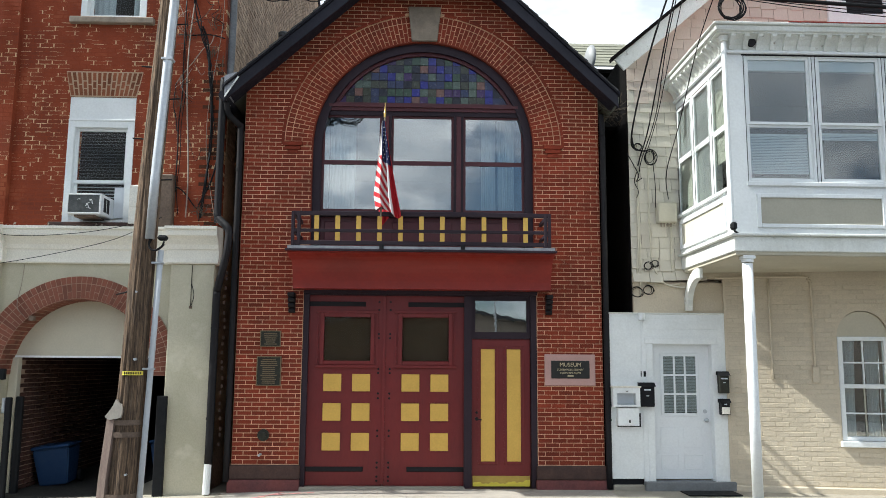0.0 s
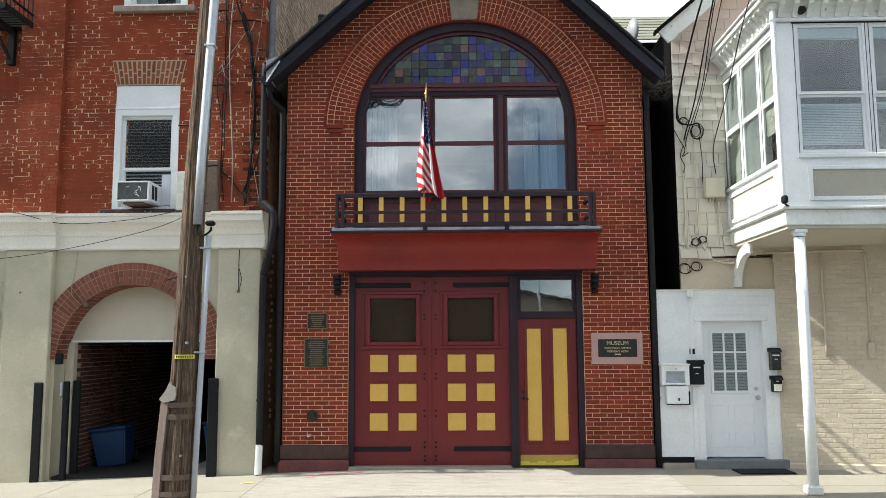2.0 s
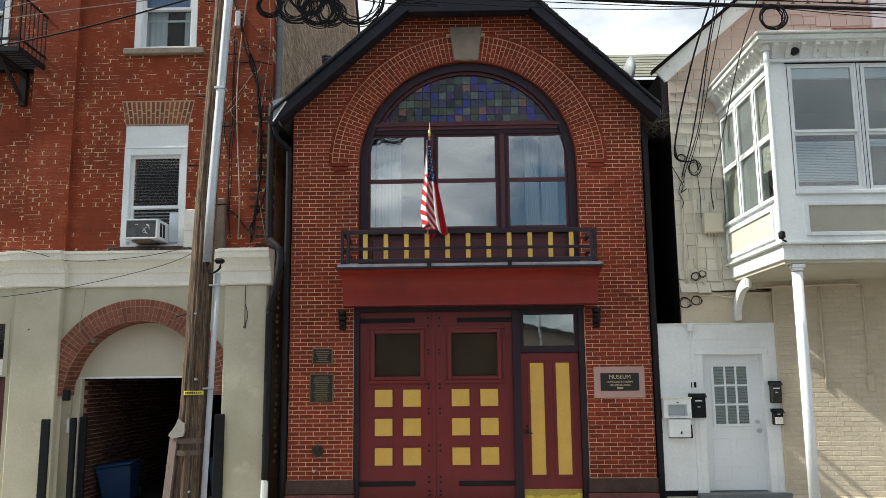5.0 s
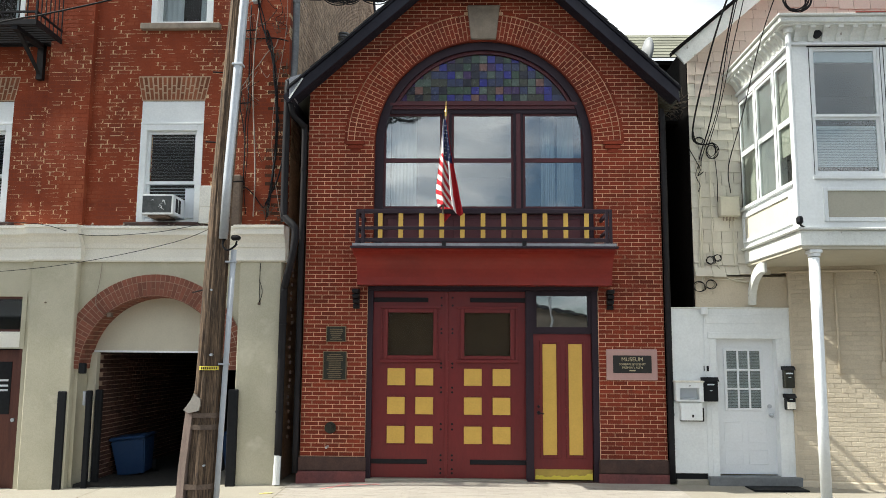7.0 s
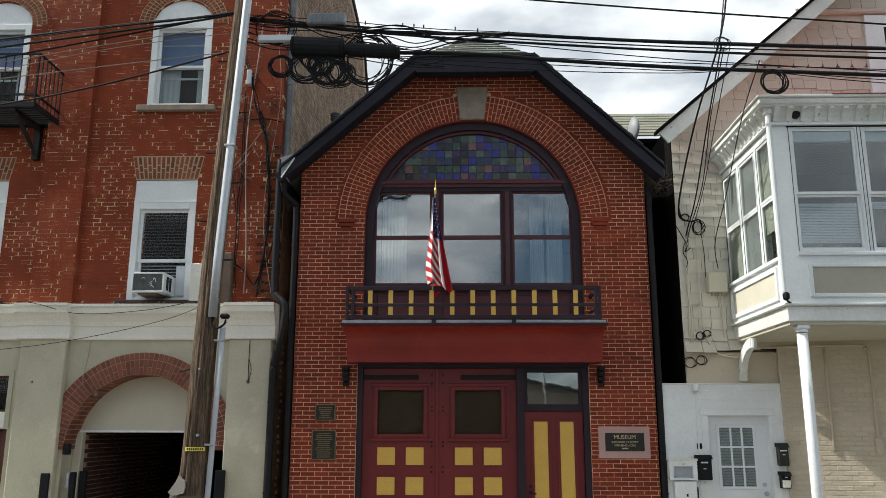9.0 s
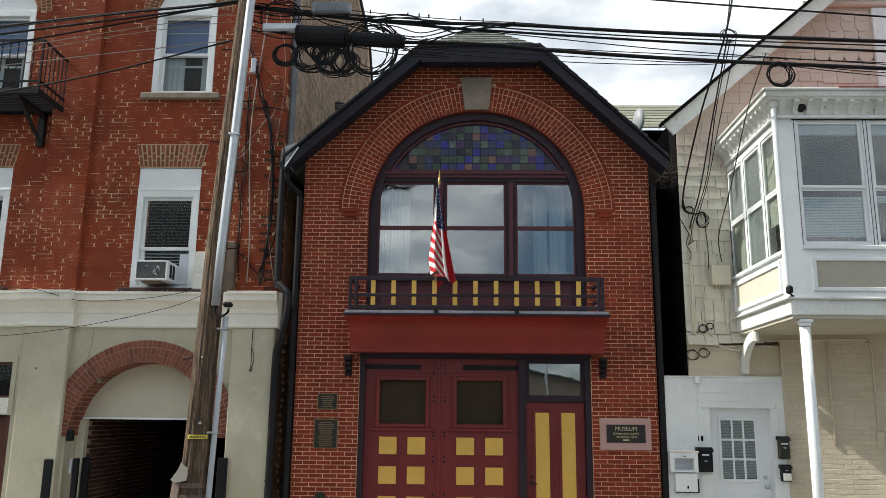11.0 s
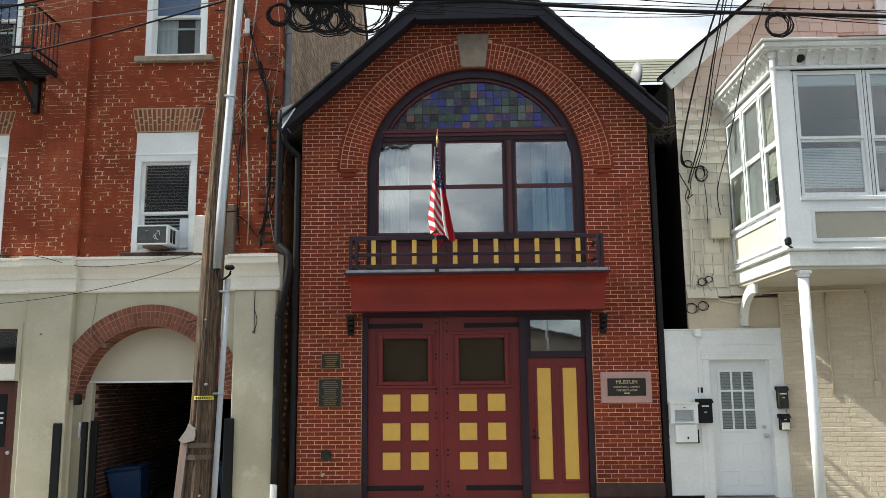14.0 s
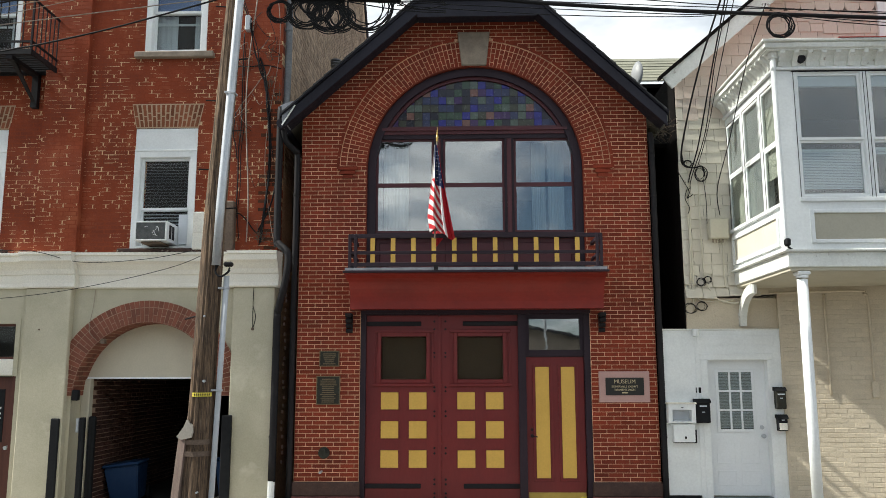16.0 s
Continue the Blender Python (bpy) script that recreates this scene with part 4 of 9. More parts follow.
def station_doors():
    yd = 0.10
    # frame round the doors
    bm = bmesh.new()
    box(bm, -1.715, -1.632, 0.02, 0.24, -0.02, 2.90)
    box(bm, 1.690, 1.78, 0.02, 0.24, -0.02, 2.90)
    box(bm, 0.690, 0.805, 0.01, 0.24, -0.02, 2.815)
    box(bm, -1.632, 1.690, 0.02, 0.24, 2.815, 2.90)
    frame_ob = part("door_frame", bm, M["dark_frame"], station, "plum-black door frame")
    part("threshold", bx(-1.70, 0.70, -0.06, 0.24, -0.10, 0.025, bev=0.008), M["concrete"], station)
    part("threshold", bx(0.70, 1.75, -0.03, 0.24, -0.10, 0.012, bev=0.006), M["brownstone"], station)
    for x0, x1, sx in ((-1.632, -0.512, 0), (-0.503, 0.690, 1)):
        bm = bmesh.new()
        gx0, gx1 = ((-1.405, -0.712), (-0.236, 0.460))[sx]
        # leaf with a true opening for its light
        box(bm, x0, gx0, yd, yd + 0.06, 0.03, 2.815)
        box(bm, gx1, x1, yd, yd + 0.06, 0.03, 2.815)
        box(bm, gx0, gx1, yd, yd + 0.06, 0.03, 1.84)
        box(bm, gx0, gx1, yd, yd + 0.06, 2.49, 2.815)
        leaf = part("garage_door", bm, M["maroon"], station, "maroon painted plank door leaf")
        bm = frame_bm(gx0 - 0.06, gx1 + 0.06, 1.78, 2.55, 0.06, yd - 0.028, yd + 0.01, bev=0.006)
        box(bm, gx0 - 0.12, gx1 + 0.12, yd - 0.045, yd, 2.55, 2.59, 0.005)
        box(bm, gx0 - 0.12, gx1 + 0.12, yd - 0.045, yd, 1.735, 1.78, 0.005)
        part("light_moulding", bm, M["maroon"], leaf)
        part("side_moulding", bx(gx0 - 0.115, gx0 - 0.085, yd - 0.012, yd, 1.78, 2.55, bev=0.003), M["maroon"], leaf)
        part("side_moulding", bx(gx1 + 0.085, gx1 + 0.115, yd - 0.012, yd, 1.78, 2.55, bev=0.003), M["maroon"], leaf)
        pane("pane", gx0, gx1, 1.84, 2.49, yd + 0.03, leaf, M["glass_plain"])
        part("light_backing", bx(gx0 - 0.05, gx1 + 0.05, yd + 0.062, yd + 0.07, 1.80, 2.53), M["brown_blind"], leaf)
        for r, z1 in enumerate((1.645, 1.216, 0.785)):
            for c in range(2):
                px = ((-1.402, -0.974), (-0.240, 0.192))[sx][c]
                bm = bx(px, px + 0.268, yd - 0.005, yd + 0.01, z1 - 0.256, z1, bev=0.003)
                part("yellow_panel", bm, M["yellow"], leaf, "ochre yellow square")
                part("panel_edge", frame_bm(px - 0.014, px + 0.282, z1 - 0.27, z1 + 0.014, 0.012, yd - 0.008, yd + 0.004), M["maroon"], leaf)
        for z in (2.685, 0.265):
            a, b = ((-1.66, -0.79), (-0.15, 0.70))[sx]
            part("strap_hinge", bx(a, b, yd - 0.018, yd, z - 0.035, z + 0.035, bev=0.006), M["iron"], leaf)
        for z in (2.72, 2.60, 2.24, 2.18, 1.72, 1.66, 1.36, 1.29, 0.82, 0.74, 0.36, 0.29, 0.16, 0.10):
            bxm = x1 - 0.075 if sx == 0 else x0 + 0.085
            bm = bmesh.new()
            tube(bm, [(bxm, yd - 0.012, z), (bxm, yd + 0.004, z)], 0.017, 8)
            part("bolt", bm, M["iron"], leaf)
        if sx == 0:
            part("meeting_strip", bx(x1 - 0.02, x1 + 0.03, yd - 0.02, yd, 0.05, 2.80, bev=0.004), M["maroon"], leaf)
    # small door with two yellow panels, and its transom light
    x0, x1 = 0.812, 1.684
    bm = bx(x0, x1, yd, yd + 0.05, 0.02, 2.175)
    door = part("entry_door", bm, M["maroon"], station, "maroon door with two tall yellow panels")
    for a, b in ((0.947, 1.155), (1.336, 1.542)):
        part("yellow_panel", bx(a, b, yd - 0.004, yd + 0.01, 0.38, 2.025, bev=0.003), M["yellow"], door, "tall ochre yellow panel")
        part("panel_moulding", frame_bm(a - 0.045, b + 0.045, 0.335, 2.07, 0.04, yd - 0.014, yd + 0.004, bev=0.004), M["maroon"], door)
    part("kick_plate", bx(x0 + 0.01, x1 - 0.01, yd - 0.012, yd, 0.025, 0.175, bev=0.003), M["brass"], door, "yellow kick plate with a crumpled edge")
    bm = bmesh.new()
    wave = [(x0 + 0.012 + (x1 - x0 - 0.024) * i / 30, 0.075 + 0.012 * math.sin(i * 0.7) + (0.035 * ((i - 18) / 12) if i > 18 else 0.0) + 0.008 * math.sin(i * 2.1)) for i in range(31)]
    for (xa, za), (xb, zb) in zip(wave, wave[1:]):
        prism(bm, [(xa, 0.028), (xb, 0.028), (xb, zb), (xa, za)], yd - 0.03, yd - 0.013)
    part("bent_lip", bm, M["tag_yellow"], door, "bent bright yellow lower lip")
    bm = tb([(x0 + 0.07, yd - 0.06, 1.0), (x0 + 0.07, yd, 1.0)], 0.026, 12)
    tube(bm, [(x0 + 0.07, yd - 0.05, 1.0), (x0 + 0.15, yd - 0.05, 0.985)], 0.009, 8)
    part("door_handle", bm, M["iron"], door)
    part("escutcheon", tb([(x0 + 0.07, yd - 0.014, 1.09), (x0 + 0.07, yd, 1.09)], 0.02, 10), M["iron"], door)
    tr = part("transom_window", frame_bm(0.805, 1.690, 2.18, 2.815, 0.055, 0.06, 0.16, 0.06, 0.10), M["dark_frame"], station, "transom light over the door")
    pane("pane", 0.86, 1.635, 2.28, 2.755, 0.10, tr)
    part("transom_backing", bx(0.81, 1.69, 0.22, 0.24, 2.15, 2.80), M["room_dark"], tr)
    # coved hood under the balcony
    prof = [(0.0, 2.885), (-0.30, 2.885), (-0.30, 2.93)]
    for i in range(1, 11):
        a = i / 10 * math.pi / 2
        prof.append((-0.30 - 0.42 * (1 - math.cos(a)), 2.93 + 0.42 * math.sin(a)))
    prof += [(-0.80, 3.355), (-0.80, 3.395), (0.0, 3.395)]
    bm = bmesh.new()
    a = [bm.verts.new((-1.84 if y > -0.5 else -1.87, y, z)) for y, z in prof]
    b = [bm.verts.new((1.95, y, z)) for y, z in prof]
    bm.faces.new(a)
    bm.faces.new(b[::-1])
    for i in range(len(prof)):
        j = (i + 1) % len(prof)
        bm.faces.new((a[i], b[i], b[j], a[j]))
    part("coved_hood", bm, M["cove_red"], station, "oxide red coved hood over the doors")
    part("hood_lip", bx(-1.88, 1.96, -0.845, -0.76, 3.366, 3.397, bev=0.006), M["dark_frame"], station)
    part("lintel", bx(-1.70, 1.78, -0.06, 0.02, 2.83, 2.885), M["dark_frame"], station)
    for xm in (-1.88, 1.955):
        bm = bmesh.new()
        for i in range(4):
            z = 2.80 - i * 0.075
            d = (0.20, 0.16, 0.12, 0.07)[i]
            prism_x(bm, [(0.0, z + 0.035), (-d, z + 0.03), (-d - 0.015, z), (-d + 0.01, z - 0.03), (0.0, z - 0.035)], xm - 0.045, xm + 0.045)
        part("scroll_bracket", bm, M["iron"], station, "dark scroll bracket")


def balcony():
    y = -0.80
    bm = bx(-1.85, 1.93, y - 0.035, 0.0, 3.400, 3.437)
    bal = part("balcony", bm, M["flashing"], station, "iron-railed balcony with pale flashing")
    rails = ((3.905, 0.03), (3.66, 0.022), (3.487, 0.028))
    for z, h in rails:
        bm = bmesh.new()
        box(bm, -1.80, 1.87, y - 0.02, y + 0.025, z - h, z + h, 0.005)
        for x in (-1.80, 1.825):
            box(bm, x, x + 0.045, y + 0.025, 0.0, z - h, z + h, 0.005)
        part("rail", bm, M["dark_frame"], bal)
    for x in (-1.785, -1.70, 1.80, 1.855):
        part("post", bx(x - 0.022, x + 0.022, y - 0.025, y + 0.025, 3.43, 3.93, bev=0.004), M["dark_frame"], bal)
    for x in (-0.53, 0.62):
        part("foot", bx(x - 0.03, x + 0.03, y - 0.05, y + 0.02, 3.40, 3.47), M["iron"], bal)
    n = 11
    for i in range(n):
        x = -1.452 + (1.513 + 1.452) * i / (n - 1)
        part("slat", bx(x - 0.033, x + 0.033, y - 0.012, y + 0.012, 3.50, 3.885, bev=0.004), M["yellow"], bal, "ochre yellow slat")


station_wall()
station_roof()
station_window()
station_rooms()
station_doors()
balcony()

# ---- brick and stucco building with the carriage arch ----
LY = 0.02
LR = -3.05
left_house = thing("corner_building", "tall red painted brick building over a stucco ground floor", "building", (-6, 0, -0.2))


def left_walls():
    bm = bmesh.new()
    X0 = -13.0
    y0, y1 = LY + 0.0009, LY + 0.32
    # storeys of wall, cut round the windows
    box(bm, X0, LR, y0, y1, 3.3, 3.86)
    for a, b in ((X0, -8.46), (-7.455, -5.374), (-4.373, LR)):
        box(bm, a, b, y0, y1, 3.86, 5.83)
    box(bm, X0, LR, y0, y1, 5.83, 7.10)
    for a, b in ((X0, -8.40), (-7.39, -5.31), (-4.30, LR)):
        box(bm, a, b, y0, y1, 7.10, 8.60)
    # arched heads
    for xm in (-7.895, -4.805):
        pts = arc(xm, 8.60, 0.505, 0, math.pi, 16, 0.84)
        for (xa, za), (xb, zb) in zip(pts, pts[1:]):
            prism(bm, [(xa, za), (xa, 9.10), (xb, 9.10), (xb, zb)], y0, y1)
    for a, b in ((X0, -8.40), (-7.39, -5.31), (-4.30, LR)):
        box(bm, a, b, y0, y1, 8.60, 9.10)
    box(bm, X0, LR, y0, y1, 9.10, 13.4)
    box(bm, X0, X0 + 0.3, y1, 11.0, -0.6, 12.0)
    box(bm, X0, LR, 10.7, 11.0, -0.6, 12.0)
    wall = part("wall", bm, M["old_mortar"], left_house, "red painted brick, paint worn off the joints")

    def spans(za, zb):
        cuts = []
        zm = (za + zb) / 2
        if 3.86 < zm < 5.85:
            cuts = [(-8.46, -7.455), (-5.374, -4.373)]
        if 5.85 < zm < 6.2:
            cuts = [(-8.50, -7.415), (-5.414, -4.333)]
        if 7.0 < zm < 7.1:
            cuts = [(-8.55, -7.25), (-5.46, -4.16)]
        if 7.1 < zm < 8.60:
            cuts = [(-8.40, -7.39), (-5.31, -4.30)]
        if 8.60 <= zm < 9.28:
            w = 0.76 * math.sqrt(max(0.0, 1 - ((zm - 8.60) / 0.70) ** 2))
            if w > 0.02:
                cuts = [(-7.895 - w, -7.895 + w), (-4.805 - w, -4.805 + w)]
        xs = [-9.6] + [v for c in cuts for v in c] + [LR]
        return [(xs[i], xs[i], xs[i + 1], xs[i + 1]) for i in range(0, len(xs), 2)]

    bricks = courses(3.78, 9.9, spans, length=0.198, height=0.0595, joint=0.0125, seed=12, bed=0.008)
    # the paint is gone from the bricks nearest the corner
    bare = lambda q: (q[0] + q[1]) / 2 > -3.27 + 0.05 * math.sin(q[4] * 5) + max(0.0, q[4] - 5.9) * 0.25
    lay([q for q in bricks if not bare(q)], wall, M["old_brick"], LY, 0.010, near=(-4.25, -3.3, 3.8, 6.6), seed=14, uneven=0.0005)
    lay([q for q in bricks if bare(q)], wall, M["bare_brick"], LY, 0.010, seed=16, rest="bare_brickwork")
    # proud pier of brick
    pier = part("pier", bx(-6.86, -6.19, LY - 0.10, LY - 0.006 + 0.012, 3.78, 13.0), M["old_mortar"], left_house, "shallow brick pier")
    lay(courses(3.78, 9.9, lambda a, b: [(-6.86, -6.86, -6.19, -6.19)], length=0.198, height=0.0595, joint=0.0125, seed=15, bed=0.008), pier, M["old_brick"], LY - 0.1012, 0.006, uneven=0.0005)
    for x in (-6.865, -6.19):
        part("pier_flank", bx(x, x + 0.005, LY - 0.10, LY, 3.785, 13.0), M["old_brick"], pier)
    # side wall in brown siding
    bm = bmesh.new()
    prism_x(bm, [(LY + 0.30, -0.6), (LY + 0.30, 13.4), (4.0, 13.4), (10.0, 12.95), (11.0, 12.0), (11.0, -0.6)], LR - 0.3, LR)
    side = part("side_wall", bm, M["siding"], left_house, "brown asphalt siding on the side wall")
    rng = random.Random(61)
    o = ORIGIN[side]
    vs, fs = [], []
    z = 5.0
    while z < 12.85:
        y = LY + 0.33 - rng.uniform(0, 0.2)
        while y < 10.85:
            w = rng.uniform(0.10, 0.22)
            ya, yb = max(y, LY + 0.33) + 0.004, min(y + w, 10.9) - 0.004
            if z + 0.15 < (13.4 if ya < 4 else 13.4 - (ya - 4) * 0.075 if ya < 9.8 else 12.0) and yb - ya > 0.03:
                n = len(vs)
                low, t = z + rng.uniform(-0.014, 0.008), rng.uniform(0.006, 0.015)
                for x, zz in ((LR, low), (LR + t, low), (LR + 0.002, z + 0.105), (LR, z + 0.105)):
                    vs += [(x - o.x, ya - o.y, zz - o.z), (x - o.x, yb - o.y, zz - o.z)]
                fs += [(n, n + 2, n + 3, n + 1), (n + 2, n + 4, n + 5, n + 3), (n, n + 6, n + 4, n + 2), (n + 1, n + 3, n + 5, n + 7)]
            y += w
        z += 0.085
    me = bpy.data.meshes.new("siding_shingles")
    me.from_pydata(vs, [], fs)
    me.materials.append(M["siding"])
    ob = new("siding_shingles", me)
    ob.parent = side
    tagged(ob, kind="stuff")
    bm = bmesh.new()
    tube(bm, [(LR + 0.02, 3.9, 13.42), (LR + 0.02, 10.0, 12.97), (LR + 0.02, 11.02, 12.0), (LR + 0.02, 11.02, 5.0)], 0.05, 6)
    part("edge_trim", bm, M["fascia"], left_house)
    # flat arches of soldier bricks over the second storey windows
    for x0 in (-8.46, -5.374):
        bm = bmesh.new()
        prism(bm, [(x0 - 0.005, 5.83), (x0 + 1.005, 5.83), (x0 + 1.085, 6.235), (x0 - 0.085, 6.235)], LY - 0.004, LY + 0.01)
        back = part("flat_arch", bm, M["arch_mortar"], left_house, "flat arch with bare pale joints")
        n = 15
        for i in range(n):
            xb = x0 + 0.008 + 1.0 * (i / n)
            lean = (i + 0.5) / n - 0.5
            w = 1.0 / n - 0.019
            rows = ((5.85, 5.95), (5.97, 6.07), (6.09, 6.215)) if i % 2 else ((5.85, 6.015), (6.035, 6.215))
            for za, zb in rows:
                f0, f1 = (za - 5.84) * lean * 0.45, (zb - 5.84) * lean * 0.45
                bm = bmesh.new()
                prism(bm, [(xb + f0, za), (xb + w + f0, za), (xb + w + f1, zb), (xb + f1, zb)], LY - 0.008, LY)
                part("brick", bm, M["arch_brick"], back)
    for xm in (-7.895, -4.805):
        bm = bmesh.new()
        arc_band(bm, xm, 8.60, 0.505, 0.76, LY - 0.006, LY + 0.012, n=24, ratio=0.88)
        back = part("round_arch", bm, M["arch_mortar"], left_house, "brick round arch with bare pale joints")
        arch_bricks(back, M["arch_brick"], xm, 8.60, [[(0.51, 0.59), (0.59, 0.672), (0.672, 0.755)]], LY - 0.011, 0.015, width=0.066, joint=0.016, ratio=0.88)


def sash_window(x0, x1, z0, z1, head=0.0, arched=0.0, blinds=True, name="window", open_at=0.5, curtain=False):
    """A white double-hung window; head: height of the white panel above; arched: rise of a rounded panel."""
    y = LY + 0.07
    top = z1 - head
    w = part(name, frame_bm(x0, x1, z0, top, 0.10, LY - 0.012, LY + 0.16, 0.10, 0.05, bev=0.006), M["white"], left_house, "white double-hung window")
    if head and not arched:
        part("head_panel", bx(x0, x1, LY + 0.01, LY + 0.10, top, z1), M["white"], w, "white panel over the sashes")
        part("head_strip", bx(x0, x1, LY - 0.02, LY + 0.01, top, top + 0.03, bev=0.005), M["white"], w)
    if arched:
        bm = bmesh.new()
        xm = (x0 + x1) / 2
        prism(bm, arc(xm, top, (x1 - x0) / 2 - 0.004, 0, math.pi, 20, arched), LY + 0.03, LY + 0.10)
        part("head_panel", bm, M["white"], w, "rounded white panel over the sashes")
    a, b = x0 + 0.10, x1 - 0.10
    zm = z0 + 0.05 + (top - z0 - 0.15) * open_at
    part("sash_upper", frame_bm(a, b, zm - 0.02, top - 0.10, 0.045, y - 0.01, y + 0.03, bev=0.003), M["white"], w)
    part("sash_lower", frame_bm(a, b, z0 + 0.05, zm + 0.02, 0.045, y + 0.03, y + 0.07, bev=0.003), M["white"], w)
    pane("pane", a + 0.045, b - 0.045, zm + 0.025, top - 0.145, y + 0.008, w, M["glass_plain"])
    pane("pane", a + 0.045, b - 0.045, z0 + 0.095, zm - 0.025, y + 0.048, w, M["glass_plain"])
    bm = bmesh.new()
    box(bm, x0, x1, LY + 0.5, LY + 0.52, z0, top)
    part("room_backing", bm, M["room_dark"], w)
    if blinds:
        z = top - 0.17
        while z > z0 + 0.12:
            bm = bmesh.new()
            prism_x(bm, [(y + 0.10, z), (y + 0.145, z + 0.022), (y + 0.148, z + 0.019), (y + 0.103, z - 0.003)], a + 0.02, b - 0.02)
            part("blind_slat", bm, M["dark_slat" if z > zm - 0.02 else "blind"], w)
            z -= 0.052
    if curtain:
        part("sash_bar", bx(a + 0.045, b - 0.045, y + 0.06, y + 0.08, zm - 0.20, zm - 0.17), M["white"], w)
        part("shade_bar", bx(a + 0.045, b - 0.045, y + 0.068, y + 0.078, top - 0.36, top - 0.345), M["blind"], w)
        for c0, c1 in ((a + 0.02, a + 0.36), (b - 0.17, b - 0.03)):
            bm = bmesh.new()
            cols = [[bm.verts.new((c0 + (c1 - c0) * i / 12, y + 0.14 + 0.015 * math.sin(i * 2.0), z)) for z in (z0 + 0.06, zm)] for i in range(13)]
            for p, q in zip(cols, cols[1:]):
                bm.faces.new((p[0], q[0], q[1], p[1]))
            part("curtain", bm, M["curtain"], w, smooth=True)
        part("shade", bx(a + 0.02, b - 0.02, y + 0.08, y + 0.085, zm + 0.01, top - 0.1), M["blue_shade"], w)
    return w


def left_windows():
    sash_window(-5.374, -4.373, 3.86, 5.825, head=0.38, name="window", open_at=0.42)
    sash_window(-8.46, -7.455, 3.86, 5.825, head=0.38, name="window", open_at=0.5)
    for x0, x1 in ((-5.52, -4.22), (-8.6, -7.31)):
        bm = bx(x0, x1, LY - 0.15, LY + 0.02, 3.79, 3.856, bev=0.014)
        part("worn_sill", bm, M["brownstone"], left_house, "worn brown stone sill")
    for x0, x1 in ((-5.31, -4.30), (-8.40, -7.39)):
        w = sash_window(x0, x1, 7.10, 8.60, head=0.0, arched=0.84, blinds=False, curtain=True)
        part("window_sill", bx(x0 - 0.14, x1 + 0.14, LY - 0.09, LY + 0.10, 7.0, 7.10, bev=0.012), M["keystone"], w, "tan stone sill")


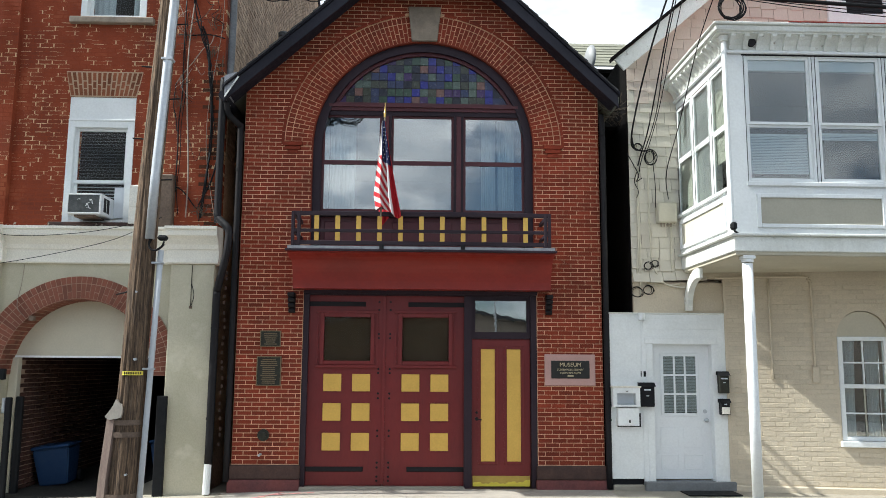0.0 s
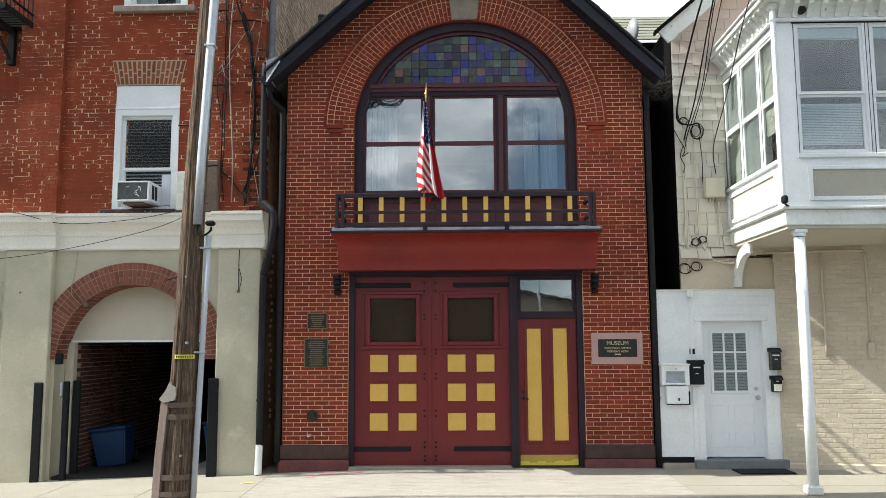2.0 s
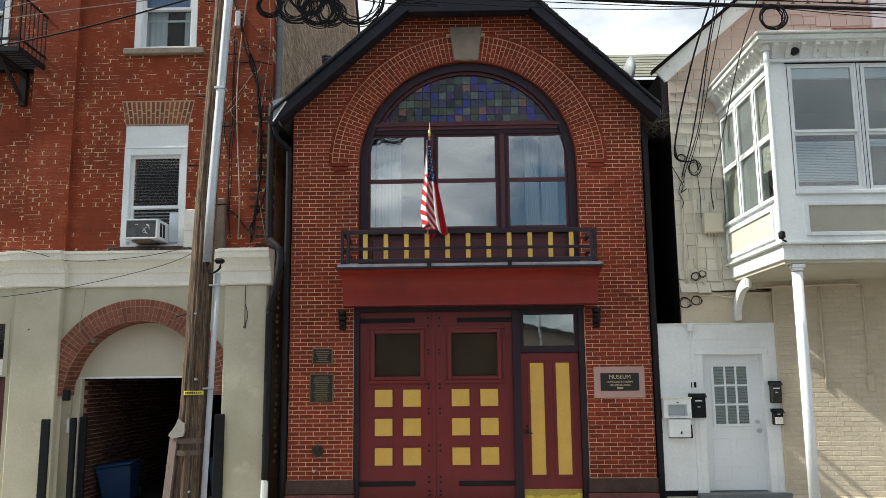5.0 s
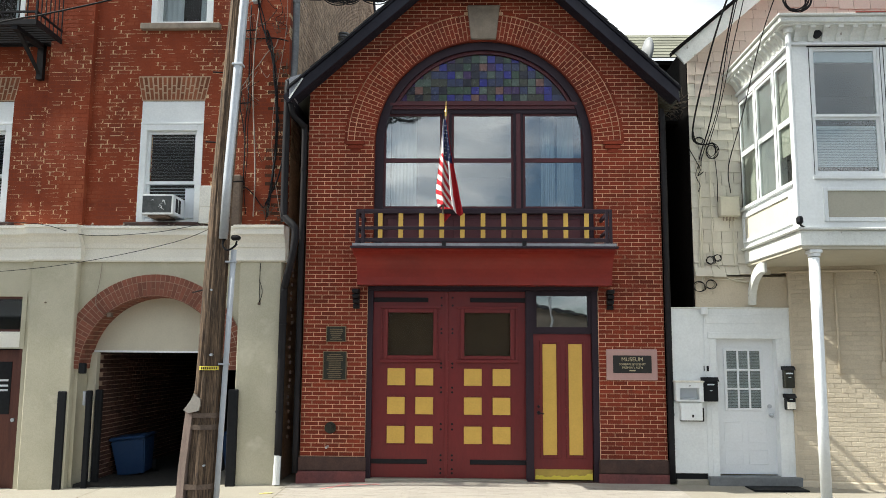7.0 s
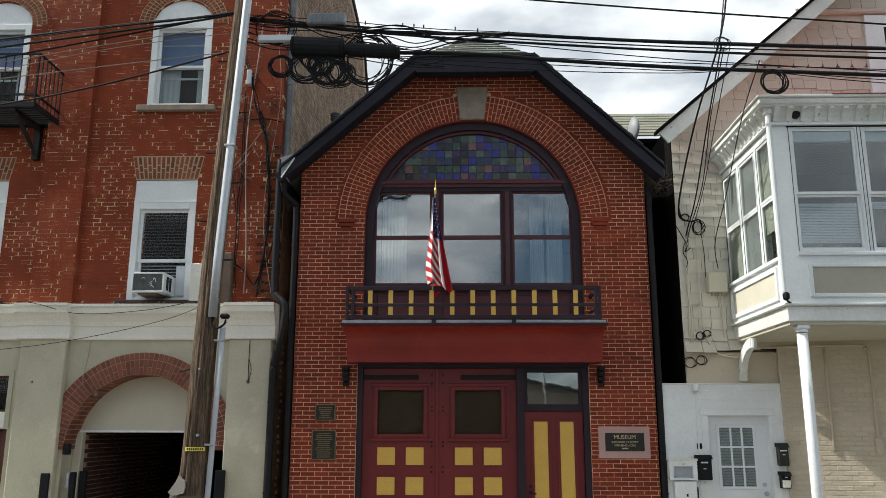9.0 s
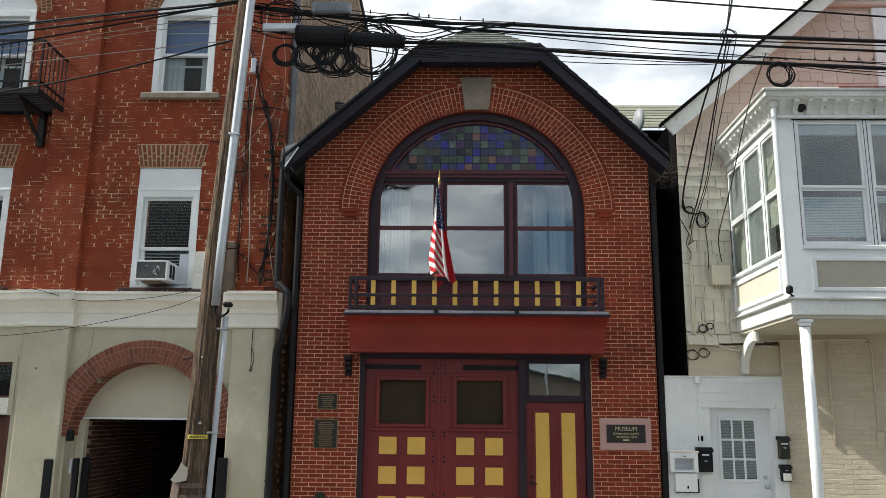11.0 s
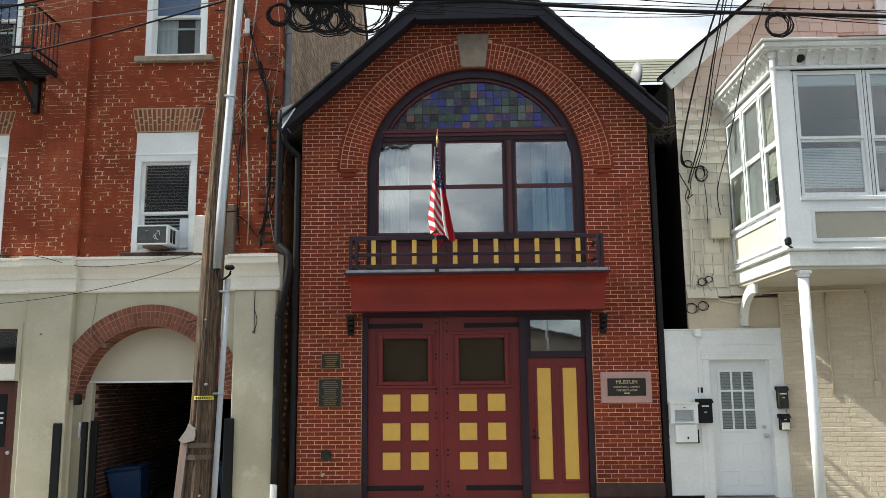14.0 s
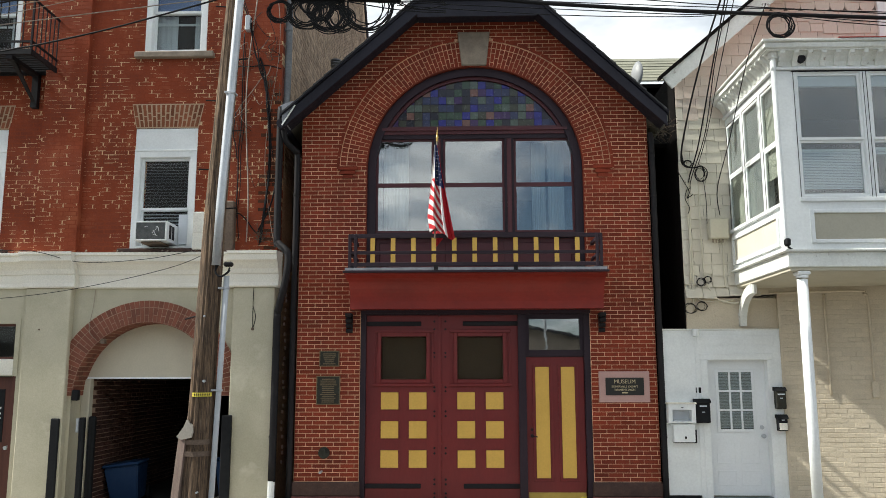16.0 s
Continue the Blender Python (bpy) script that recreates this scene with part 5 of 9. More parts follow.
def stucco_floor():
    sy = -0.02
    X0 = -13.0
    A0, A1 = -6.0, -3.74       # opening
    CX, CZ = -4.98, 1.60
    bm = bmesh.new()
    y1 = 0.44
    # wall over the arch and beside it
    box(bm, A1 + 0.10, LR, sy, y1, -0.5, 3.25)
    box(bm, -6.40, A0 - 0.12, sy, y1, -0.5, 3.25)
    pts = arc(CX, CZ, 1.13, 0, math.pi, 24)
    pts = [(A1 + 0.10, CZ)] + pts + [(A0 - 0.12, CZ)]
    for (xa, za), (xb, zb) in zip(pts, pts[1:]):
        if abs(xa - xb) > 1e-4:
            prism(bm, [(xa, za), (xa, 3.25), (xb, 3.25), (xb, zb)], sy, y1)
    # door bay on the far side
    box(bm, -7.0, -6.40, sy, y1, -0.5, 3.25)
    box(bm, -8.30, -7.0, sy, y1, 2.78, 3.25)
    box(bm, X0, -8.30, sy, y1, -0.5, 3.25)
    wall = part("stucco_wall", bm, M["stucco"], left_house, "grey-beige stucco ground floor wall")
    for x0, x1 in ((-3.66, -3.02), (-6.87, -6.17)):
        z0 = fall((x0 + x1) / 2, -0.1) - 0.02
        part("pilaster", bx(x0, x1, -0.15, sy + 0.004, z0, 3.24, bev=0.012), M["stucco"], left_house, "stucco pilaster")
    # brick arch ring
    bm = bmesh.new()
    arc_band(bm, CX, CZ, 1.125, 1.45, sy - 0.037, sy + 0.002, 0.0, math.pi, n=30)
    back = part("arch_backing", bm, M["ring_mortar"], left_house, "three-ring brick carriage arch")
    arch_bricks(back, M["pale_brick"], CX, CZ, [[(1.12, 1.34), (1.34, 1.45)], [(1.12, 1.225), (1.225, 1.34), (1.34, 1.45)]], sy - 0.041, 0.05, width=0.07, joint=0.0105, keep=lambda x, z: -6.22 < x < -3.60)
    bm = bmesh.new()
    arc_band(bm, CX, CZ, 1.114, 1.129, sy - 0.03, 0.42, 0.0, math.pi, n=30)
    arch_in = part("arch_soffit", bm, M["ring_mortar"], left_house)
    for k in range(46):
        t0, t1 = math.pi * (k + 0.1) / 46, math.pi * (k + 0.9) / 46
        for ya, yb in (((-0.055, 0.135), (0.148, 0.245), (0.258, 0.40)) if k % 2 else ((-0.055, 0.04), (0.053, 0.245), (0.258, 0.40))):
            bm = bmesh.new()
            prism(bm, [(CX + r * math.cos(t), CZ + r * math.sin(t)) for r, t in ((1.108, t0), (1.118, t0), (1.118, t1), (1.108, t1))], ya, yb)
            part("brick", bm, M["pale_brick"], arch_in)
    # boarded head and the door posts
    bm = bmesh.new()
    seg = arc(CX, CZ, 1.11, math.asin(0.27 / 1.11), math.pi - math.asin(0.27 / 1.11), 24)
    prism(bm, seg, 0.35, 0.41)
    part("arch_board", bm, M["cream_panel"], left_house, "cream board filling the arch head")
    part("board_edge", bx(CX - 1.08, CX + 1.09, 0.335, 0.42, 1.855, 1.885), M["white"], left_house)
    part("jamb_post", bx(-6.118, -5.985, 0.30, 0.43, -0.3, 1.856, bev=0.01), M["cream_panel"], left_house, "pale painted jamb post")
    # entrance door on the far side
    dr = part("entrance_door", bx(-8.0, -7.06, 0.12, 0.17, -0.2, 1.88), M["brown_door"], left_house, "dark varnished door with glass")
    part("door_light", bx(-7.85, -7.22, 0.112, 0.12, 0.9, 1.7), M["black_plastic"], dr)
    part("door_knob", tb([(-7.13, 0.06, 0.82), (-7.13, 0.12, 0.82)], 0.03, 12), M["galv"], dr)
    for z in (1.25, 1.32, 1.40):
        part("window_lettering", bx(-7.42, -7.26, 0.109, 0.112, z, z + 0.03), M["blind"], dr)
    part("door_casing", frame_bm(-8.2, -6.98, 1.90, 2.78, 0.075, -0.03, 0.16, 0.08, 0.02), M["stucco"], left_house)
    for xa in (-8.2, -7.055):
        part("door_post", bx(xa, xa + 0.075, 0.0, 0.16, -0.3, 1.90), M["brown_door"], left_house)
    part("transom_rail", bx(-8.13, -7.05, 0.0, 0.16, 1.90, 2.16, bev=0.02), M["cornice"], left_house)
    tr = part("transom_frame", frame_bm(-8.13, -7.05, 2.16, 2.70, 0.035, 0.04, 0.12), M["brown_door"], left_house)
    pane("pane", -8.10, -7.08, 2.19, 2.67, 0.08, tr, M["glass_plain"])
    part("transom_backing", bx(-8.13, -7.05, 0.3, 0.32, -0.2, 2.78), M["room_dark"], tr)
    # cornice in stepped mouldings, broken forward over the pilasters
    def moulding(x0, x1, d):
        prof = [(0.05, 3.24), (-0.06 - d, 3.24), (-0.075 - d, 3.26), (-0.06 - d, 3.31), (-0.06 - d, 3.44), (-0.085 - d, 3.455), (-0.10 - d, 3.52), (-0.16 - d, 3.60), (-0.22 - d, 3.64), (-0.22 - d, 3.72), (-0.25 - d, 3.735), (-0.25 - d, 3.775), (0.05, 3.80)]
        bm = bmesh.new()
        prism_x(bm, prof, x0, x1)
        return bm
    part("cornice", moulding(X0, -6.93, 0.0), M["cornice"], left_house, "weathered cream cornice")
    part("cornice", moulding(-6.93, -6.11, 0.12), M["cornice"], left_house, "cornice broken forward over the pilaster")
    part("cornice", moulding(-6.11, -3.72, 0.0), M["cornice"], left_house, "weathered cream cornice")
    part("cornice", moulding(-3.72, -2.96, 0.12), M["cornice"], left_house, "cornice broken forward over the pilaster")
    # carriage way inside, its deep shade put into near-black colours
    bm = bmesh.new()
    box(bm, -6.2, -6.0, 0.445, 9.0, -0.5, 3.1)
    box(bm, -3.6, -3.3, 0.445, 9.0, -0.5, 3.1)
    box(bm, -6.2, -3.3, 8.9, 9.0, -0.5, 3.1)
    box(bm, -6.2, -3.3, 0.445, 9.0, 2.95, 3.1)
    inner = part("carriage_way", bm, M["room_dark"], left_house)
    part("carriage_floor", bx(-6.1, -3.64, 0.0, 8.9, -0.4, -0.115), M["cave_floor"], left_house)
    part("inner_mortar", bx(-6.02, -5.997, 0.446, 5.0, -0.3, 2.94), M["ring_mortar"], inner)
    vs, fs = [], []
    z, k = -0.25, 0
    while z < 2.9:
        y = 0.45 + (k % 2) * 0.11
        while y < 5.0:
            n = len(vs)
            o = ORIGIN[inner]
            for x, e in ((-6.0, 0), (-5.985, 0.003)):
                vs += [(x - o.x, y + e - o.y, z + e - o.z), (x - o.x, y + 0.2 - e - o.y, z + e - o.z), (x - o.x, y + 0.2 - e - o.y, z + 0.057 - e - o.z), (x - o.x, y + e - o.y, z + 0.057 - e - o.z)]
            fs += [(n + 4, n + 5, n + 6, n + 7)] + [(n + i, n + (i + 1) % 4, n + (i + 1) % 4 + 4, n + i + 4) for i in range(4)]
            y += 0.213
        z += 0.069
        k += 1
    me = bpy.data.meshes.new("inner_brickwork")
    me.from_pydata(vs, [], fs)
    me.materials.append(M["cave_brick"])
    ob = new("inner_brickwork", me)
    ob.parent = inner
    tagged(ob, kind="stuff")


left_walls()
left_windows()
stucco_floor()

# ---- cream house with the bay ----
right_house = thing("bay_house", "cream house with shingled gable, painted brick base and overhanging bay", "building", (5.5, 0, 0))
RWY = -0.045      # brick face of its ground floor
BX, BYF = 4.0, -2.10
GX, GZ = 3.245, 6.42   # wall corner and rake start
SLOPE = 0.855
# the ground floor front is turned a little out of the street line
SKEW = Matrix.Translation((4.605, RWY - 0.055, 0)) @ Matrix.Rotation(radians(-10.0), 4, "Z") @ Matrix.Diagonal((0.905, 1, 1, 1)) @ Matrix.Translation((-4.64, -RWY, 0))


def right_walls():
    bm = bmesh.new()
    X1 = 12.0
    y0, y1 = RWY + 0.005, 0.42
    WL, WR, WB, WS = 6.37, 7.17, 0.74, 2.24
    box(bm, 4.625, WL, y0, y1, -0.2, 3.1)
    box(bm, 3.24, 4.625, 0.16, y1, -0.2, 3.1)
    box(bm, WR, X1, y0, y1, -0.2, 3.1)
    box(bm, WL, WR, y0, y1, -0.2, WB)
    xm = (WL + WR) / 2
    pts = arc(xm, WS, (WR - WL) / 2, 0, math.pi, 16, 0.95)
    for (xa, za), (xb, zb) in zip(pts, pts[1:]):
        prism(bm, [(xa, za), (xa, 3.1), (xb, 3.1), (xb, zb)], y0, y1)
    wall = part("brick_wall", bm, M["cream_brick"], right_house, "cream painted brick wall")

    def spans(za, zb):
        zm = (za + zb) / 2
        if zm < WB - 0.1 or zm > 2.75:
            return [(4.66, 4.66, 8.6, 8.6)]
        g = 0.0 if zm < WS else (WR - WL) / 2 * (1 - math.sqrt(max(0, 1 - min(1, (zm - WS) / 0.5) ** 2)))
        return [(4.66, 4.66, WL + g - 0.02, WL + g - 0.02), (WR - g + 0.02, WR - g + 0.02, 8.6, 8.6)]

    lay(courses(0.10, 3.1, spans, length=0.2, height=0.0625, joint=0.0065, seed=40), wall, M["cream_brick"], RWY + 0.0002, 0.008, near=(4.6, 6.4, 0.0, 1.75), seed=41)
    frieze = part("frieze_board", bx(4.12, 8.6, RWY - 0.004, 0.01, 3.1, 3.196), M["cream_brick"], right_house)
    plinth = part("plinth", bx(4.64, 8.6, RWY - 0.05, RWY + 0.02, -0.2, 0.085, bev=0.015), M["cream_brick"], right_house)
    # upper wall with the gable
    bm = bmesh.new()
    xp = 8.3
    zp = GZ + (xp - GX) * SLOPE
    prism(bm, [(GX, 3.1), (GX, GZ), (xp, zp), (12.0, zp - (12 - xp) * SLOPE), (12.0, 3.1)], 0.0 + 0.012, 0.42)
    box(bm, GX, GX + 0.3, 0.42, 9.0, -0.2, 6.1)
    upper = part("gable_wall", bm, M["underlay"], right_house, "shingled gable wall, pinkish towards the top")
    # near-black cover: the shade of the gap painted onto the side wall
    part("side_tar", bx(GX - 0.02, GX - 0.002, 0.03, 9.0, -0.2, 6.73), M["near_black"], right_house, "side wall of the gap, its shade painted near-black")
    # smooth band and flared skirt under the shingles
    part("smooth_band", bx(GX, 4.62, -0.03, 0.15, 2.5, 3.05), M["cream_brick"], right_house)
    # wood shingles
    rng = random.Random(55)
    o = ORIGIN[upper]
    made = 0
    joined_v, joined_f, joined_p = [], [], []
    z, row = 3.06, 0
    while z < 9.2:
        e = 0.1765
        x = GX - 0.01 - rng.uniform(0, 0.1)
        scal = row in (26, 28, 29, 30, 33)
        while x < 7.4:
            w = 0.235 if scal else rng.uniform(0.17, 0.27)
            lim = GX - 0.01 + max(0.0, (z + (0.08 if scal else -0.05) - GZ) / SLOPE)
            xa, xb = max(x, GX - 0.01) + 0.0035, x + w - 0.0035
            drop = 0.0 if scal else rng.choice((-0.02, -0.012, 0.012, 0.022))
            if xb > lim + 0.02 and xb - xa > 0.03 and not (4.3 < xa and z < 5.6):
                th = 0.015 + rng.uniform(0, 0.006) + (0.10 * (1 - row / 3) ** 2 if row < 3 else 0)
                if scal:
                    r = (xb - xa) / 2
                    cxm = (xa + xb) / 2
                    low = [(cxm + r * math.cos(a), z + r * 0.9 + r * 0.9 * math.sin(a)) for a in [math.pi + math.pi * i / 7 for i in range(8)]]
                    poly = low + [(xb, z + e + 0.13), (xa, z + e + 0.13)]
                else:
                    poly = [(xa, z + drop), (xb, z + drop), (xb, z + e + 0.03), (xa, z + e + 0.03)]
                n = len(poly)
                zt = z + e + (0.13 if scal else 0.03)
                front = [(px - o.x, 0.012 - th * max(0.1, (zt - pz) / (zt - z)) - o.y, pz - o.z) for px, pz in poly]
                back = [(px - o.x, 0.016 - o.y, pz - o.z) for px, pz in poly]
                faces = [tuple(range(n))] + [(k, k + n, (k + 1) % n + n, (k + 1) % n) for k in range(n)]
                mat = M["shake_pink"] if z > 5.9 + 0.1 * math.sin(x * 3) else M["shake"]
                if made < 300 and xa < 5.6:
                    me = bpy.data.meshes.new("shingle")
                    me.from_pydata(front + back, [], faces)
                    me.materials.append(mat)
                    ob = new("shingle", me)
                    ob.parent = upper
                    made += 1
                else:
                    b0 = len(joined_v)
                    joined_v += front + back
                    joined_f += [tuple(i + b0 for i in f) for f in faces]
                    joined_p += [0 if mat is M["shake"] else 1] * len(faces)
            x += w
        z += e
        row += 1
    me = bpy.data.meshes.new("shinglework")
    me.from_pydata(joined_v, [], joined_f)
    me.materials.append(M["shake"])
    me.materials.append(M["shake_pink"])
    me.polygons.foreach_set("material_index", joined_p)
    ob = new("shinglework", me)
    ob.parent = upper
    tagged(ob, kind="stuff")
    # rake board, roof edge
    ex, ez = 2.93, 6.41
    bm = bmesh.new()
    L = 5.4
    prism(bm, [(ex + 0.03, ez + 0.03 * SLOPE), (ex + L, ez + L * SLOPE), (ex + L, ez + L * SLOPE - 0.29), (ex + 0.17, ez - 0.29 + 0.17 * SLOPE)], -0.37, -0.33)
    part("rake_board", bm, M["old_white"], right_house, "wide chalky white rake board")
    bm = bmesh.new()
    prism(bm, [(GX, ez - 0.12 + 0.29 * SLOPE), (ex + L, ez + L * SLOPE - 0.12), (ex + L, ez + L * SLOPE - 0.16), (GX, ez - 0.16 + 0.29 * SLOPE)], -0.33, 0.02)
    part("rake_soffit", bm, M["old_white"], right_house)
    bm = bmesh.new()
    prism(bm, [(ex - 0.03, ez - 0.02), (ex + L, ez + L * SLOPE + 0.003), (ex + L, ez + L * SLOPE + 0.05), (ex - 0.04, ez + 0.03)], -0.42, -0.30)
    prism(bm, [(GX, ez + 0.25), (ex + L, ez + L * SLOPE + 0.003), (ex + L, ez + L * SLOPE + 0.05), (GX, ez + 0.30)], -0.30, 9.0)
    part("roof", bm, M["near_black"], right_house, "dark-edged shingle roof")
    # attic window at the edge of view
    w = part("attic_window", frame_bm(6.50, 7.7, 7.15, 8.58, 0.25, -0.05, 0.01, 0.16), M["white"], right_house, "white framed attic window")
    part("attic_pane", bx(6.75, 7.45, -0.03, 0.0, 7.16, 8.42), M["black_plastic"], w)
    part("attic_sash", frame_bm(6.75, 7.45, 7.2, 8.42, 0.05, -0.045, -0.03), M["white"], w)
    part("string_course", bx(5.75, 8.3, -0.10, 0.0, 8.60, 8.68, bev=0.02), M["shake_pink"], right_house)
    # arched ground floor window
    bm = frame_bm(WL + 0.01, WR - 0.01, WB, WS, 0.075, RWY + 0.02, RWY + 0.12, 0.06, 0.06, bev=0.005)
    win = part("arched_sash_window", bm, M["white"], right_house, "white sash window under a round head")
    bm = bmesh.new()
    prism(bm, arc(xm, WS, (WR - WL) / 2 - 0.01, 0, math.pi, 18, 0.95), RWY + 0.05, RWY + 0.11)
    part("head_panel", bm, M["cream_panel"], win)
    zm = 1.52
    part("meeting_rail", bx(WL + 0.085, WR - 0.085, RWY + 0.03, RWY + 0.10, zm - 0.03, zm + 0.03, bev=0.004), M["white"], win)
    for i in (1,):
        x = WL + 0.085 + (WR - WL - 0.17) * i / 2
        part("muntin", bx(x - 0.011, x + 0.011, RWY + 0.05, RWY + 0.07, zm + 0.03, WS - 0.06), M["white"], win)
        part("muntin", bx(x - 0.011, x + 0.011, RWY + 0.07, RWY + 0.085, WB + 0.06, zm - 0.03), M["panel_tan"], win)
    for z, yy in ((1.86, 0.05), (1.13, 0.07)):
        part("muntin", bx(WL + 0.085, WR - 0.085, RWY + yy, RWY + yy + 0.02, z - 0.011, z + 0.011), M["white"], win)
    pane("pane", WL + 0.08, WR - 0.08, zm + 0.03, WS - 0.05, RWY + 0.072, win)
    pane("pane", WL + 0.08, WR - 0.08, WB + 0.05, zm - 0.03, RWY + 0.088, win)
    for c0, c1 in ((WL + 0.1, WL + 0.33), (WR - 0.33, WR - 0.1)):
        bm = bmesh.new()
        cols = [[bm.verts.new((c0 + (c1 - c0) * i / 14 * (1.0 if z > 1.3 else 0.8), RWY + 0.18 + 0.015 * math.sin(i * 2.0), z)) for z in (WB, 1.3, WS)] for i in range(15)]
        for p, q in zip(cols, cols[1:]):
            for k in range(2):
                bm.faces.new((p[k], q[k], q[k + 1], p[k + 1]))
        part("curtain", bm, M["curtain"], win, smooth=True)
    part("room_backing", bx(WL, WR, RWY + 0.5, RWY + 0.52, WB, 2.7), M["room_dark"], win)
    part("window_sill", bx(WL - 0.03, WR + 0.03, RWY - 0.06, RWY + 0.10, WB - 0.085, WB, bev=0.01), M["white"], win)
    for ob in (wall, frieze, plinth, win):
        ob.matrix_basis = Matrix.Translation(-ORIGIN[right_house]) @ SKEW @ Matrix.Translation(ORIGIN[right_house])


def vestibule():
    y = -0.06
    bm = bmesh.new()
    DL, DR, DT = 3.50, 4.385, 2.115
    box(bm, 2.845, 3.335, y, 0.155, 0.16, 2.56)
    box(bm, 3.335, DL, y - 0.012, 0.155, 0.04, 2.56)
    box(bm, DR, 4.62, y - 0.012, 0.155, 0.04, 2.56)
    box(bm, DL, DR, y - 0.012, 0.155, DT, 2.56)
    v = part("vestibule", bm, M["white"], right_house, "flat white boarded entrance front")
    part("cap", bx(2.845, 4.66, y - 0.025, 0.12, 2.56, 2.585, bev=0.005), M["old_white"], v)
    part("head_board", bx(3.36, 4.50, y - 0.020, y - 0.012, 2.34, 2.48, bev=0.003), M["white"], v)
    part("head_trim", bx(3.38, 4.47, y - 0.026, y - 0.012, 2.12, 2.215, bev=0.005), M["white"], v)
    part("casing", bx(3.40, DL, y - 0.018, y - 0.012, 0.05, 2.12, bev=0.005), M["white"], v)
    part("casing", bx(DR, 4.50, y - 0.018, y - 0.012, 0.05, 2.12, bev=0.005), M["white"], v)
    door = part("front_door", bx(DL, DR, -0.01, 0.035, 0.14, DT), M["door_white"], right_house, "white door with nine-pane light")
    door.location.y = 0.075
    x0, x1, z0, z1 = 3.645, 4.225, 1.055, 1.985
    part("light_frame", frame_bm(x0, x1, z0, z1, 0.045, -0.028, -0.01, bev=0.005), M["door_white"], door)
    for i in (1, 2):
        x = x0 + 0.045 + (x1 - x0 - 0.09) * i / 3
        part("muntin", bx(x - 0.014, x + 0.014, -0.024, -0.01, z0 + 0.045, z1 - 0.045), M["door_white"], door)
        z = z0 + 0.045 + (z1 - z0 - 0.09) * i / 3
        part("muntin", bx(x0 + 0.045, x1 - 0.045, -0.0225, -0.0085, z - 0.014, z + 0.014), M["door_white"], door)
    part("light_backing", bx(x0 + 0.04, x1 - 0.04, -0.013, -0.0101, z0 + 0.04, z1 - 0.04), M["case_grey"], door)
    z = z0 + 0.06
    while z < z1 - 0.05:
        part("blind_slat", bx(x0 + 0.045, x1 - 0.045, -0.0155, -0.0131, z, z + 0.0165), M["blind"], door)
        z += 0.022
    pane("pane", x0 + 0.045, x1 - 0.045, z0 + 0.045, z1 - 0.045, -0.022, door, M["glass_dull"])
    for z0_, z1_ in ((0.28, 0.50), (0.60, 0.90)):
        for xa, xb in ((3.62, 3.90), (3.97, 4.26)):
            part("embossed_panel", frame_bm(xa, xb, z0_, z1_, 0.018, -0.015, -0.01, bev=0.003), M["door_white"], door)
    bm = tb([(4.305, -0.07, 1.0), (4.305, -0.01, 1.0)], 0.022, 12)
    bmesh.ops.create_uvsphere(bm, u_segments=12, v_segments=8, radius=0.034, matrix=Matrix.Translation((4.305, -0.075, 1.0)))
    part("door_knob", bm, M["galv"], door, smooth=True)
    part("dead_bolt", tb([(4.30, -0.03, 1.125), (4.30, -0.01, 1.125)], 0.03, 14), M["galv"], door)
    part("step", bx(3.33, 4.66, -0.16, 0.08, -0.02, 0.125, bev=0.01), M["step_grey"], right_house, "low grey doorstep")
    part("base_gap", bx(2.86, 3.34, -0.03, 0.1, 0.06, 0.16), M["black_plastic"], v)
    part("base_block", bx(2.87, 3.33, -0.10, 0.1, -0.05, 0.075, bev=0.015), M["concrete"], right_house)


